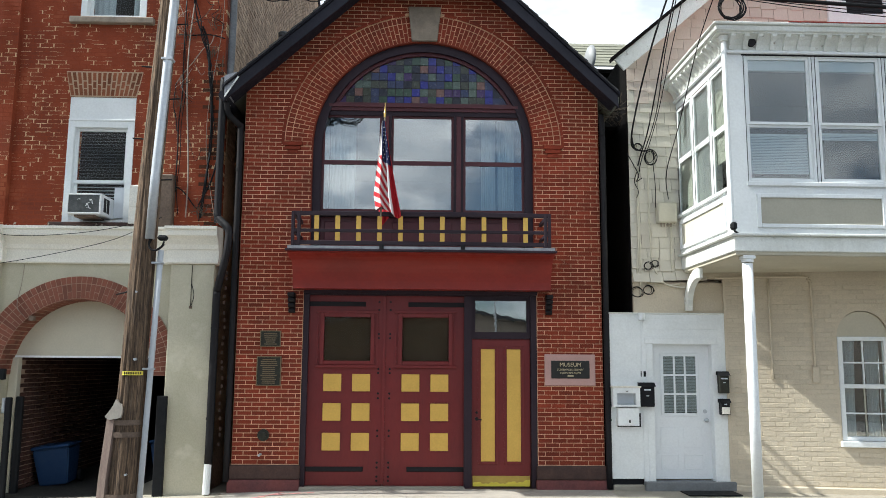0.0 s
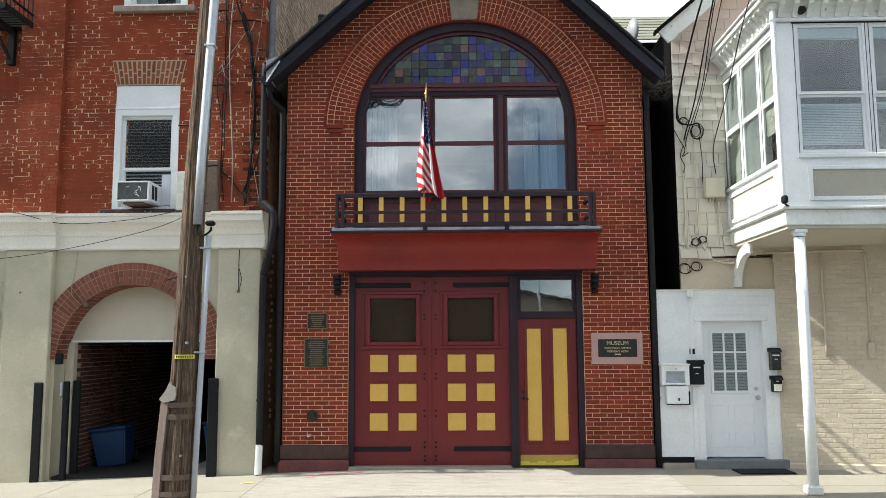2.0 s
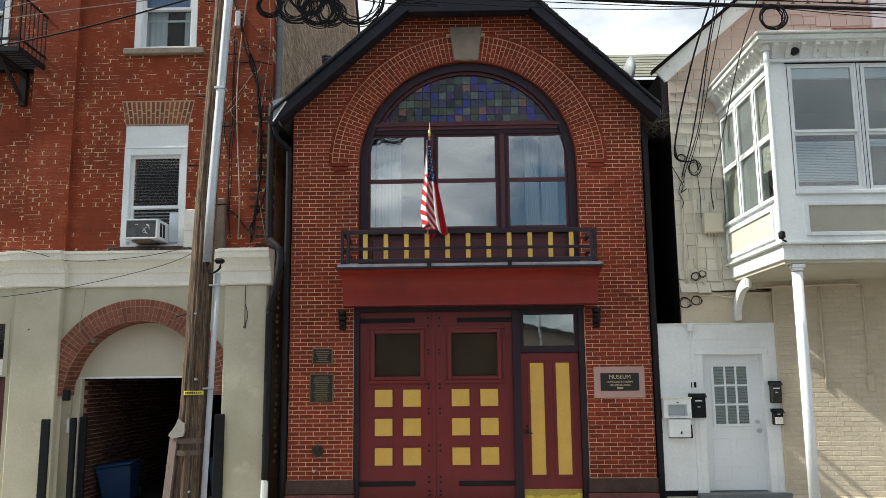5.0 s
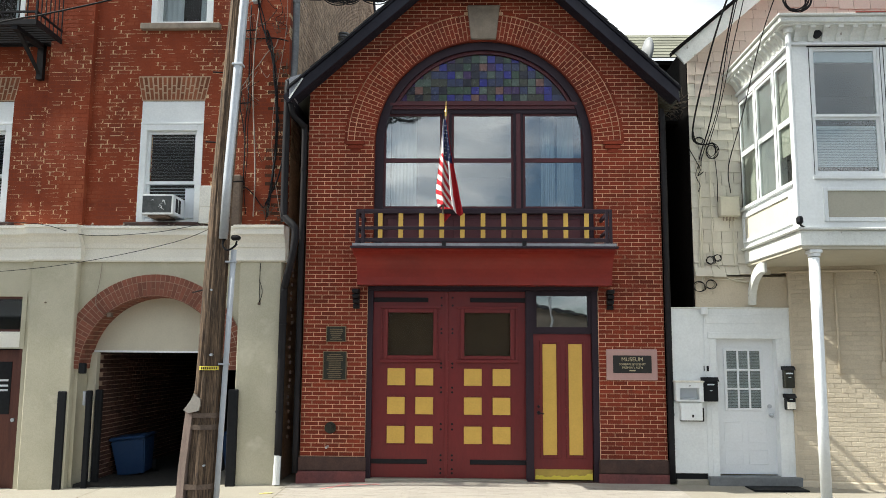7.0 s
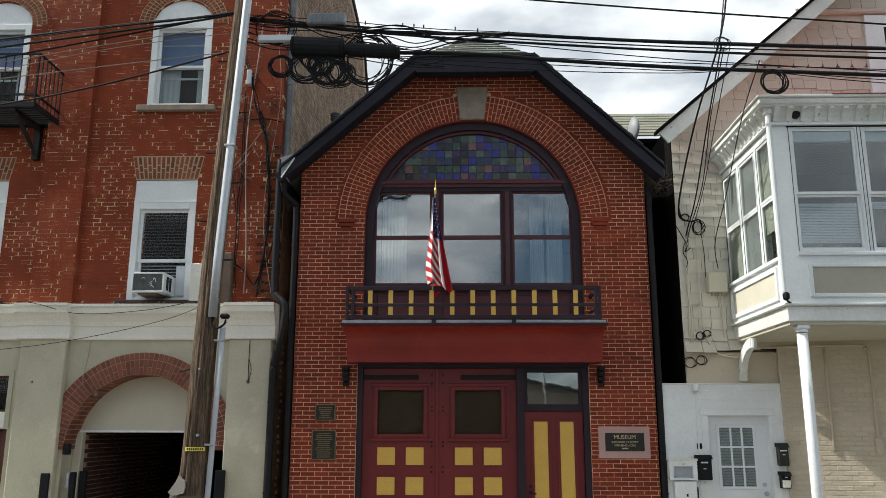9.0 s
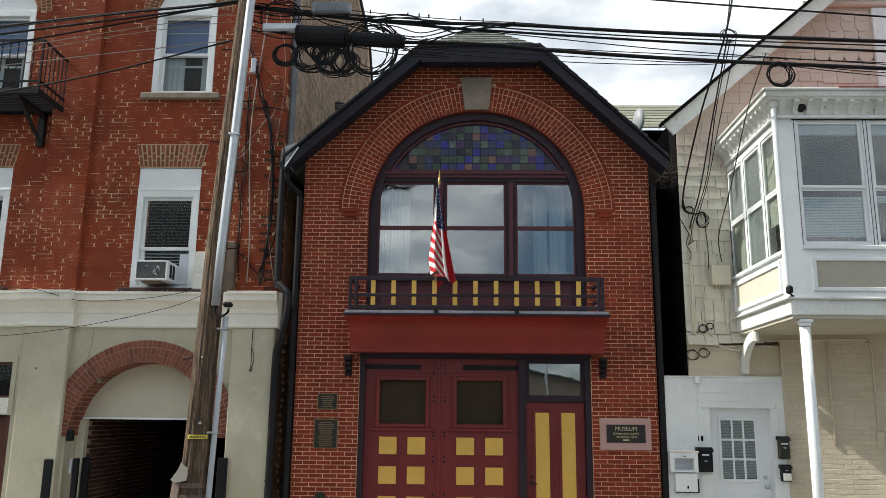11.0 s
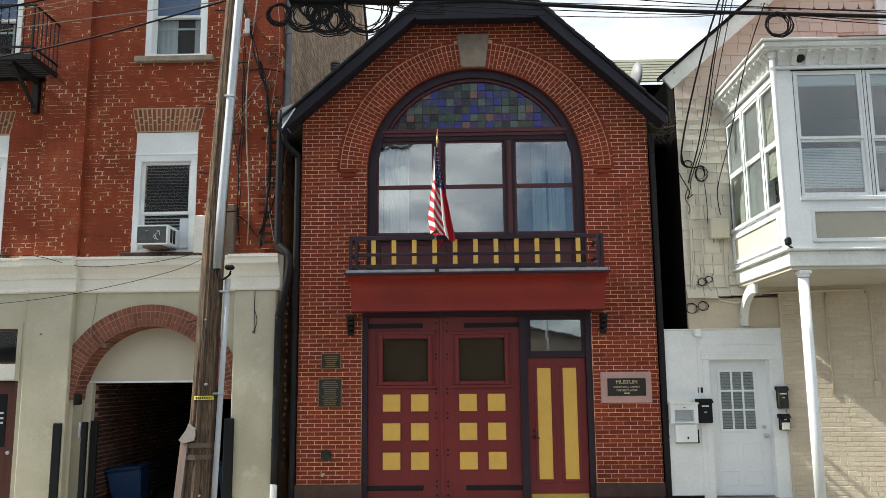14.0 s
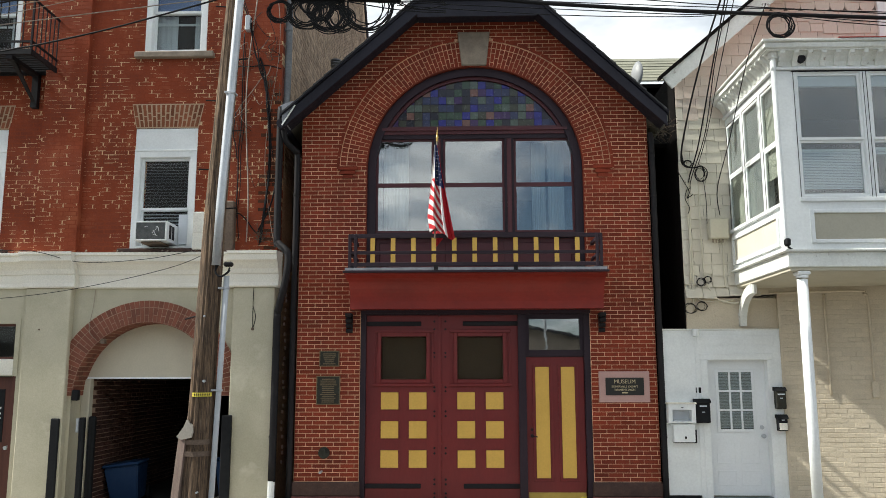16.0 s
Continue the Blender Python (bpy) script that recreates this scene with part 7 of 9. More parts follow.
def cables():
    pale = "pale thin overhead cable strung along the street"
    # to the pole from up the street
    strand([(-10, 6.56), (-6.33, 7.02), (-4.8, 7.205), (-3.66, 7.317), (-3.05, 7.41)], 0.019)
    strand([(-10, 6.50), (-6.32, 6.98), (-4.8, 7.18), (-3.66, 7.30), (-3.05, 7.39)], 0.008, y=WY - 0.03)
    strand([(-10, 6.38), (-6.31, 6.90), (-4.8, 7.105), (-3.66, 7.26), (-3.05, 7.38)], 0.015, y=WY - 0.02)
    strand([(-10, 6.10), (-6.30, 6.77), (-5.32, 6.955), (-4.04, 7.205), (-3.51, 7.315), (-3.05, 7.39)], 0.012, y=WY + 0.02)
    strand([(-10, 6.07), (-6.29, 6.69), (-4.78, 6.95), (-3.23, 7.195)], 0.006, "cable_pale", label=pale)
    strand([(-10, 6.00), (-6.26, 6.456), (-4.75, 6.636), (-3.21, 6.81)], 0.007, "cable_pale", label=pale)
    strand([(-10, 5.88), (-6.27, 6.586), (-4.78, 6.882), (-3.11, 7.095)], 0.005, "cable_pale", label=pale)
    strand([(-10, 5.35), (-6.21, 6.086), (-5.77, 6.162), (-4.73, 6.393), (-3.4, 6.76), (-3.1, 6.85)], 0.012)
    # down the street
    strand([(-2.97, 7.29), (-1.67, 7.12), (-0.53, 7.05), (0.52, 7.022), (2.75, 6.884), (5.45, 6.767), (10, 6.58)], 0.024)
    strand([(-2.97, 7.31), (-1.67, 7.178), (-0.53, 7.083), (0.52, 6.965), (2.75, 6.82), (5.44, 6.711), (10, 6.52)], 0.009)
    strand([(-2.97, 7.27), (-1.67, 7.112), (-0.53, 7.00), (0.52, 6.916), (2.74, 6.763), (5.43, 6.631), (10, 6.40)], 0.017)
    strand([(-2.97, 7.22), (-1.44, 7.093), (-0.53, 6.984), (0.52, 6.883), (2.73, 6.642), (5.41, 6.448), (10, 6.12)], 0.007)
    strand([(-1.0, 6.777), (0.14, 6.741), (0.96, 6.66), (2.73, 6.53), (5.40, 6.393), (10, 6.15)], 0.026)
    strand([(-0.98, 6.70), (0.96, 6.588), (2.73, 6.482), (3.68, 6.489), (5.39, 6.33), (10, 6.0)], 0.006)
    strand([(-0.98, 6.83), (-0.53, 6.789), (0.51, 6.713), (2.73, 6.594), (5.41, 6.472), (10, 6.25)], 0.006)
    strand([(-0.98, 6.66), (1.1, 6.498), (2.72, 6.451), (3.68, 6.473), (5.39, 6.283), (10, 5.9)], 0.006)
    strand([(-2.97, 7.35), (-1.75, 7.245), (-0.99, 7.162), (-0.23, 7.096), (0.52, 7.055), (2.75, 6.908), (10, 6.60)], 0.006)
    strand([(-3.07, 7.73), (0.36, 7.398), (2.69, 7.177), (5.32, 6.956), (10, 6.56)], 0.012, y=WY - 0.3)
    for pts in ([(-1.59, 7.078), (-0.99, 7.154), (-0.68, 7.068), (-0.38, 6.934), (-0.08, 6.98), (0.52, 7.022)], [(-1.44, 7.076), (-0.83, 7.103), (-0.53, 6.984), (-0.23, 6.883), (0.07, 6.945), (0.52, 6.989)],
                [(0.52, 7.038), (0.07, 6.953), (-0.31, 6.876), (-0.61, 6.757), (-0.72, 6.677)]):
        strand(pts, 0.010, y=WY - 0.04)
    # lashed tangle between pole and gable
    rng = random.Random(77)
    for i in range(9):
        z = 7.30 - 0.055 * i
        pts = [(-3.0 + 0.38 * k, WY - 0.04 - 0.03 * rng.random(), z - 0.05 * k + rng.uniform(-0.08, 0.08)) for k in range(8)]
        bm = bmesh.new()
        tube(bm, smooth_line(pts, 5), rng.uniform(0.004, 0.009), 5)
        solid("loose_cable", bm, M["cable"], "slack black cable looped beside the pole", "cable", group="loose cables", smooth=True)
    # small clips on the strand
    for x in (-1.4, -0.9, -0.75, -0.62, -0.2, 0.1):
        z = 7.215 - 0.085 * (x + 1.5)
        bm = tb([(x, WY - 0.01, z - 0.02), (x, WY - 0.01, z + 0.03)], 0.010, 6)
        solid("cable_clip", bm, M["cable"], "small dark clip on the overhead strand", "clip", group="cable clips")


def coil(cx, cz, r, turns, seed, y=WY - 0.06, squash=0.9, rad=0.010, label="hank of black cable hung on the overhead strand"):
    rng = random.Random(seed)
    bm = bmesh.new()
    keys = [(rng.uniform(-0.17, 0.17) * r, rng.uniform(-0.22, 0.16) * r, r * rng.uniform(0.66, 1.14)) for _ in range(turns + 2)]
    pts = []
    for k in range(turns * 24 + 1):
        i, f = divmod(k / 24, 1)
        a0, a1 = keys[int(i)], keys[int(i) + 1]
        ox, oz, rr = (p + (q - p) * f for p, q in zip(a0, a1))
        a = 2 * math.pi * k / 24
        pts.append((cx + ox + rr * math.cos(a), y + rng.uniform(-0.012, 0.012), cz + oz + rr * squash * math.sin(a)))
    tube(bm, pts, rad * 0.85, 5)
    solid("cable_coil", bm, M["cable"], label, "cable coil", group="cable coils", smooth=True)


def splice(x0, x1, z, r, label, dz=0.0, mat="black_plastic"):
    e = thing("splice_case", label, "splice case", ((x0 + x1) / 2, WY - 0.05, z - r), group="splice cases")
    part("shell", tb([(x0 + 0.05, WY - 0.05, z), (x1 - 0.05, WY - 0.05, z + dz)], r, 14), M[mat], e, smooth=False)
    part("end_cap", tb([(x0, WY - 0.05, z), (x0 + 0.05, WY - 0.05, z)], r * 0.8, 12), M["cable"], e)
    part("end_cap", tb([(x1 - 0.05, WY - 0.05, z + dz), (x1, WY - 0.05, z + dz)], r * 0.8, 12), M["cable"], e)
    for f in ((0.04, 0.96) if r > 0.12 else (0.3, 0.62, 0.9)):
        x = x0 + (x1 - x0) * f
        part("band", tb([(x - 0.012, WY - 0.05, z + dz * f), (x + 0.012, WY - 0.05, z + dz * f)], r + 0.008, 14), M["cable"], e)


utility_pole()
cables()
splice(-2.37, -1.66, 6.85, 0.135, "large black splice case hung on the cables", -0.03)
splice(-1.66, -0.93, 6.80, 0.092, "smaller black splice case with cable tails", -0.04)
e_ = thing("terminal_box", "pale grey cable terminal beside the pole", "terminal box", (-2.57, WY - 0.05, 6.86))
part("case", bx(-2.82, -2.34, WY - 0.10, WY, 6.90, 7.01, bev=0.015), M["pvc"], e_)
part("lid", bx(-2.80, -2.36, WY - 0.108, WY - 0.10, 6.92, 6.99, bev=0.003), M["blind"], e_)
e_ = thing("amplifier_box", "ribbed grey line amplifier on the strand", "amplifier", (-1.87, WY - 0.02, 7.14))
part("body", bx(-2.18, -1.66, WY - 0.10, WY + 0.06, 7.16, 7.32, bev=0.02), M["case_grey"], e_)
for i in range(9):
    x = -2.07 + i * 0.048
    part("fin", bx(x - 0.05, x - 0.036, WY - 0.118, WY - 0.10, 7.18, 7.30), M["case_grey"], e_)
for k, (cx, cz, r, n) in enumerate(((-2.16, 6.56, 0.22, 11), (-1.86, 6.50, 0.23, 12), (-2.50, 6.58, 0.17, 9), (-1.36, 6.665, 0.36, 12), (-1.98, 6.60, 0.17, 10), (-2.62, 7.15, 0.26, 4), (-1.72, 6.46, 0.20, 8), (-2.10, 6.66, 0.13, 8))):
    coil(cx, cz, r, n, 100 + k, squash=1.08 if k == 3 else 0.9, rad=0.0085)
coil(3.92, 6.30, 0.18, 6, 131, label="round hank of cable hung under the strand", squash=0.95)
coil(3.28, 6.84, 0.10, 3, 132, rad=0.006, label="small loop of cable at the house drop")


def drop(points, r=0.009, mat="cable", label="black service drop running down to the house", name="service_drop"):
    bm = bmesh.new()
    tube(bm, smooth_line(points, 6), r, 6)
    solid(name, bm, M[mat], label, "cable", group="house drops", smooth=True)


drop([(3.50, -2.6, 8.6), (3.40, -2.55, 7.55), (3.27, -2.5, 6.88), (3.15, -1.7, 6.15), (3.20, -0.6, 5.55), (3.26, -0.08, 5.2), (3.36, -0.06, 5.10)], 0.013)
drop([(3.44, -2.6, 8.6), (3.36, -2.55, 7.5), (3.28, -2.5, 6.88)], 0.008)
drop([(3.30, -2.5, 6.85), (3.33, -1.6, 6.1), (3.42, -0.5, 5.35), (3.40, -0.06, 5.0), (3.36, -0.05, 4.85)], 0.010)
drop([(3.33, -2.5, 6.80), (3.38, -1.6, 6.2), (3.50, -0.6, 5.5), (3.42, -0.06, 4.95), (3.38, -0.05, 4.75)], 0.007)
drop([(3.40, -2.5, 6.78), (3.46, -1.5, 6.1), (3.55, -0.5, 5.5), (3.48, -0.06, 5.0)], 0.006)
drop([(3.78, -2.5, 6.62), (3.74, -1.8, 6.1), (3.78, -0.8, 5.3), (3.80, -0.06, 4.75), (3.82, -0.05, 4.33)], 0.007)
drop([(3.27, -0.06, 5.35), (3.31, -0.07, 5.13), (3.45, -0.07, 5.08), (3.58, -0.07, 5.10), (3.61, -0.08, 4.95)], 0.012, label="thick taped joint of the house drops")
for k, (x0, x1, za, zb, m) in enumerate(((3.33, 3.35, 4.9, 2.85, "cable_cream"), (3.37, 3.30, 4.8, 3.05, "cable_cream"), (3.52, 3.53, 5.0, 3.4, "cable_cream"), (3.36, 3.37, 4.75, 3.0, "cable_cream"), (3.60, 3.62, 4.9, 4.2, "cable"), (3.85, 3.84, 3.95, 3.2, "cable_cream"))):
    drop([(x0, -0.035, za), ((x0 + x1) / 2 + 0.015 * math.sin(k * 2), -0.04, (za + zb) / 2), (x1, -0.04, zb)], 0.010 if m == "cable_cream" else 0.006, m, "cream painted cable fixed down the shingles" if m == "cable_cream" else "black cable fixed down the shingles", "wall_cable")
drop([(3.53, -0.04, 3.45), (3.57, -0.045, 3.25), (3.72, -0.05, 3.03), (3.95, -0.07, 2.97), (4.02, -0.09, 2.98)], 0.014, "cable_cream", "cream cable curving under the bay", "wall_cable")
drop([(3.38, -0.04, 3.10), (3.45, -0.05, 3.02), (3.62, -0.05, 3.00), (3.95, -0.06, 3.02)], 0.009, "cable_cream", "cream cable curving under the bay", "wall_cable")
drop([(3.20, -0.04, 5.05), (3.30, -0.05, 4.85), (3.37, -0.05, 4.7), (3.33, -0.05, 4.6), (3.42, -0.05, 4.66)], 0.007, label="black cable tail on the shingles", name="wall_cable")
drop([(3.34, -0.05, 4.75), (3.30, -0.05, 4.6), (3.36, -0.05, 4.45), (3.33, -0.05, 4.35)], 0.006, label="black cable tail on the shingles", name="wall_cable")
coil(3.30, 2.91, 0.085, 3, 140, y=-0.06, rad=0.005, label="small loop of cable on the cream wall")
coil(3.47, 2.93, 0.085, 4, 141, y=-0.06, rad=0.005, label="small loop of cable on the cream wall")
coil(3.48, 3.30, 0.07, 5, 142, y=-0.06, rad=0.004, label="small knot of cable on the shingles")
coil(3.58, 3.33, 0.06, 4, 143, y=-0.06, rad=0.004, label="small knot of cable on the shingles")
coil(3.36, 5.14, 0.07, 4, 144, y=-0.07, rad=0.006, label="loop of black cable at the wall bracket")
coil(3.55, 4.98, 0.09, 4, 145, y=-0.07, rad=0.006, label="loop of black cable at the wall bracket", squash=1.3)
# conduits on the cream brick wall
for pts, nm in (([(5.345, -0.062, 3.09), (5.35, -0.062, 1.60)], "wall_conduit"), ([(4.5, -0.062, 3.115), (5.83, -0.062, 3.125), (5.96, -0.062, 3.07), (6.015, -0.062, 2.94), (6.01, -0.062, 1.78)], "wall_conduit")):
    bm = bmesh.new()
    tube(bm, smooth_line(pts, 4), 0.019, 8)
    ob_ = solid(nm, bm, M["cream_brick"], "cream painted conduit on the brick wall", "conduit", group="wall conduits", smooth=True)
    ob_.matrix_basis = SKEW @ Matrix.Translation(ob_.location)
ob_ = solid("conduit_box", bx(5.96, 6.07, -0.09, -0.04, 1.56, 1.80, bev=0.012), M["cream_brick"], "cream painted outlet box on the wall", "junction box")
ob_.matrix_basis = SKEW @ Matrix.Translation(ob_.location)
e_ = thing("meter_box", "cream metal cable box on the shingles", "junction box", (3.78, -0.05, 3.94))
part("case", bx(3.625, 3.925, -0.13, 0.0, 3.955, 4.265, bev=0.01), M["cream_panel"], e_)
part("cover", bx(3.635, 3.915, -0.14, -0.13, 3.965, 4.255, bev=0.004), M["cream_panel"], e_)
for i in range(4):
    part("cable_gland", tb([(3.69 + i * 0.05, -0.07, 3.90), (3.69 + i * 0.05, -0.07, 3.96)], 0.012, 8), M["cable_pale"], e_)

# ---- flag on the balcony ----


def flag():
    y = -0.88
    e = thing("flag", "American flag hanging limp from a short staff", "flag", (-0.55, y, 3.86))
    part("staff", tb([(-0.548, y + 0.05, 3.86), (-0.512, y, 5.30)], 0.012, 10), M["keystone"], e, "pale wooden staff")
    bm = tb([(-0.512, y, 5.30), (-0.511, y, 5.36)], 0.018, 10)
    tube(bm, [(-0.511, y, 5.36), (-0.509, y, 5.40), (-0.508, y, 5.52)], 0.022, 8, 0.003)
    part("finial", bm, M["gold"], e, "gilt spear finial")
    nu, nv = 120, 130
    rng = random.Random(2)
    def point(u, v):
        # u across the folds, v down the cloth
        zt = 5.24
        left = -0.545 + (-0.655 + 0.545) * min(1, v / 0.82) ** 1.1 + (0.035 * max(0, (v - 0.82) / 0.18))
        right = -0.505 + (-0.255 + 0.505) * v ** 1.15
        x = left + (right - left) * u
        bottom = 3.90 - 0.03 * u + 0.09 * math.sin(u * 5.5) * 0.5 + 0.05 * (1 - u)
        z = zt + (bottom - zt) * v
        d = (0.02 + 0.055 * v) * math.sin(u * 15.0 + 1.5 * v) + 0.02 * v * math.sin(u * 33 + 3 * v)
        return (x, y - 0.035 + d, z)
    grid = [[None] * (nv + 1) for _ in range(nu + 1)]
    bm = bmesh.new()
    for i in range(nu + 1):
        for j in range(nv + 1):
            grid[i][j] = bm.verts.new(point(i / nu, j / nv))
    for i in range(nu):
        for j in range(nv):
            f = bm.faces.new((grid[i][j], grid[i + 1][j], grid[i + 1][j + 1], grid[i][j + 1]))
            u, v = (i + 0.5) / nu, (j + 0.5) / nv
            # stripes run down and across the hanging cloth
            s = 17.5 * (v - 0.30 * u) + 20.3
            if v < 0.46 and u > 0.34 - 0.55 * (0.46 - v) and u < 0.97:
                f.material_index = 2
            elif u > 0.74:
                f.material_index = 0
            elif u > 0.62 or v < 0.40:
                f.material_index = 1
            else:
                f.material_index = int(s) % 2
            f.smooth = True
    cloth = part("cloth", bm, [M["flag_red"], M["flag_white"], M["flag_blue"]], e, "red and white striped cloth with blue canton", smooth=True)
    sol = cloth.modifiers.new("thick", "SOLIDIFY")
    sol.thickness = 0.003
    for j in range(9):
        for k in range(2):
            u, v = 0.42 + 0.32 * k + 0.10 * (j % 2), 0.08 + j * 0.042
            if v > 0.44:
                continue
            x, yy, z = point(u, v)
            s = 0.010 + 0.006 * v
            bm = bmesh.new()
            pts = [(x + s * (1 if q % 2 == 0 else 0.45) * math.sin(q * math.pi / 5), z + s * (1 if q % 2 == 0 else 0.45) * math.cos(q * math.pi / 5)) for q in range(10)]
            prism(bm, pts, yy - 0.024, yy - 0.018)
            part("star", bm, M["flag_white"], cloth)
    # the tail that hangs behind the rail
    bm = bmesh.new()
    cols = [[bm.verts.new((-0.60 + 0.16 * i / 10 + 0.02 * (1 - k), y + 0.14 + 0.015 * math.sin(i * 1.3), 3.98 - (0.26 - 0.14 * abs(i - 3) / 7) * k)) for k in (0, 1)] for i in range(11)]
    for p, q in zip(cols, cols[1:]):
        bm.faces.new((p[0], q[0], q[1], p[1]))
    t = part("tail", bm, M["flag_red"], e, smooth=True)
    sol = t.modifiers.new("thick", "SOLIDIFY")
    sol.thickness = 0.003


flag()

# ---- plaques and sign ----


def plaque(x0, x1, z0, z1, rows, label):
    e = thing("plaque", label, "plaque", ((x0 + x1) / 2, 0, z0), group="bronze plaques")
    part("plate", bx(x0 + 0.012, x1 - 0.012, -0.022, 0.0, z0 + 0.012, z1 - 0.012), M["bronze"], e)
    part("rim", frame_bm(x0, x1, z0, z1, 0.014, -0.03, 0.002, bev=0.003), M["bronze_edge"], e)
    rng = random.Random(rows)
    for i in range(rows):
        z = z1 - 0.05 - (z1 - z0 - 0.09) * i / max(1, rows - 1)
        w = (x1 - x0 - 0.09) * rng.uniform(0.6, 1.0) / 2
        xm = (x0 + x1) / 2
        part("text_bar", bx(xm - w, xm + w, -0.026, -0.022, z - 0.006, z + 0.006), M["bronze_edge"], e)


plaque(-2.335, -2.03, 2.035, 2.275, 6, "small dark bronze plaque on the brick pier")
plaque(-2.372, -2.012, 1.465, 1.895, 13, "taller bronze plaque with close lines of text")
e_ = thing("museum_sign", "black museum sign with gilt letters on a pink board", "sign", (2.267, 0, 1.49))
part("board", bx(1.888, 2.645, -0.03, 0.0, 1.495, 1.955, bev=0.006), M["pink_board"], e_, "faded pink backing board")
face_ = part("panel", bx(1.985, 2.556, -0.042, -0.03, 1.60, 1.86, bev=0.004), M["sign_black"], e_)
letters("MUSEUM", 0.083, 2.27, -0.046, 1.775, M["gilt"], e_)
letters("SOMERVILLE EXEMPT", 0.042, 2.27, -0.046, 1.715, M["gilt"], e_)
letters("FIREMEN'S ASS'N", 0.042, 2.27, -0.046, 1.667, M["gilt"], e_)
part("text_bar", bx(2.225, 2.315, -0.046, -0.042, 1.628, 1.648), M["gilt"], e_)
bm = tb([(-2.237, -0.03, 0.757), (-2.237, 0.0, 0.757)], 0.085, 20)
tube(bm, [(-2.237, -0.06, 0.757), (-2.237, -0.03, 0.757)], 0.045, 16)
solid("wall_medallion", bm, M["bronze"], "round weathered bronze fitting on the brick pier", "medallion")
solid("pipe_stub", tb([(-2.28, -0.10, 0.475), (-2.27, 0.0, 0.485)], 0.018, 10), M["galv"], "short pipe stub low in the brick pier", "pipe")

# ---- downspouts ----


def spout(name, pts, r, label, mat="iron", shoe=None, brackets=()):
    e = thing(name, label, "downspout", pts[-1])
    part("pipe", tb(smooth_line(pts, 5), r, 12), M[mat], e, smooth=True)
    for z in brackets:
        x, y = min(pts, key=lambda p: abs(p[2] - z))[:2]
        part("strap", tb([(x, y, z - 0.015), (x, y, z + 0.015)], r + 0.006, 12), M["iron" if mat == "iron" else "lead"], e)
    if shoe:
        part("shoe", tb(shoe, r * 0.95, 12), M["white"], e, "white plastic shoe")


spout("downspout", [(-2.93, -0.25, 5.70), (-2.90, -0.2, 5.52), (-2.76, -0.10, 5.38), (-2.745, -0.05, 5.2), (-2.745, -0.05, 3.2), (-2.745, -0.05, 0.1)], 0.045, "dark downspout in the corner of the station", brackets=(4.7, 2.6))
spout("downspout", [(2.82, 0.03, 5.66), (2.82, -0.03, 5.5), (2.815, -0.06, 5.3), (2.815, -0.06, 5.1), (2.815, -0.06, 3.2), (2.815, -0.06, 0.02)], 0.045, "dark square downspout at the edge of the brick", brackets=(4.65, 2.6, 1.0))
spout("rain_pipe", [(-3.00, -0.17, 6.08), (-3.00, -0.20, 5.8), (-3.00, -0.20, 4.05), (-2.96, -0.24, 3.90), (-2.83, -0.33, 3.78), (-2.78, -0.36, 3.66), (-2.82, -0.34, 3.3), (-2.93, -0.25, 2.9), (-2.96, -0.20, 2.6), (-2.97, -0.20, 0.36)], 0.055, "brown-black rain pipe with a swan neck round the cornice", "iron", shoe=[(-2.972, -0.205, 0.37), (-2.98, -0.215, -0.05)], brackets=(2.3, 1.0))
spout("rain_pipe", [(-2.975, 0.10, 12.5), (-2.975, 0.10, 9.0), (-2.975, 0.10, 6.4), (-2.995, -0.14, 6.08)], 0.056, "dull grey rain pipe on the siding", "lead", brackets=(7.5,))
e_ = thing("roof_vent", "small dark capped vent stack at the roof edge", "vent", (-2.5, 2.0, 7.2))
part("stack", tb([(-2.5, 2.0, 6.2), (-2.5, 2.0, 7.60)], 0.04, 10), M["lead"], e_)
for z in (7.62, 7.67, 7.72):
    part("vent_ring", tb([(-2.5, 2.0, z), (-2.5, 2.0, z + 0.025)], 0.10, 14), M["lead"], e_)
# near-black sheets added across the gaps beside the station to stand for their shade
solid("gap_wall", bx(-3.04, -2.70, 2.2, 2.3, -0.3, 5.8), M["near_black"], "near-black sheet added as the shade of the narrow gap", "wall", kind="structure")
solid("gap_wall", bx(2.78, 3.19, 2.2, 2.3, -0.3, 5.7), M["near_black"], "near-black sheet added as the shade of the narrow gap", "wall", kind="structure")
bm = bmesh.new()
prism(bm, [(-2.915, 5.70), (-2.72, 6.02), (-2.755, 6.10), (-2.93, 6.035)], -0.455, -0.02)
solid("lead_flashing", bm, M["flashing"], "bent grey metal flashing at the eaves", "flashing")
bm = bmesh.new()
tube(bm, [(-2.912, -0.475, 5.705), (-2.717, -0.475, 6.02)], 0.013, 6)
solid("flashing_edge", bm, M["white"], "bright folded edge of the eaves flashing", "flashing")
bm = bmesh.new()
for i in range(22):
    z = 0.6 + i * 0.12 + 0.02 * math.sin(i * 2.3)
    box(bm, -2.89 + 0.012 * math.sin(i), -2.865 + 0.012 * math.sin(i), -0.02, 0.0, z, z + 0.045)
solid("brick_toothing", bm, M["brownstone"], "rough toothed joints seen in the dark gap", "masonry", kind="stuff")

# ---- fire escape ----


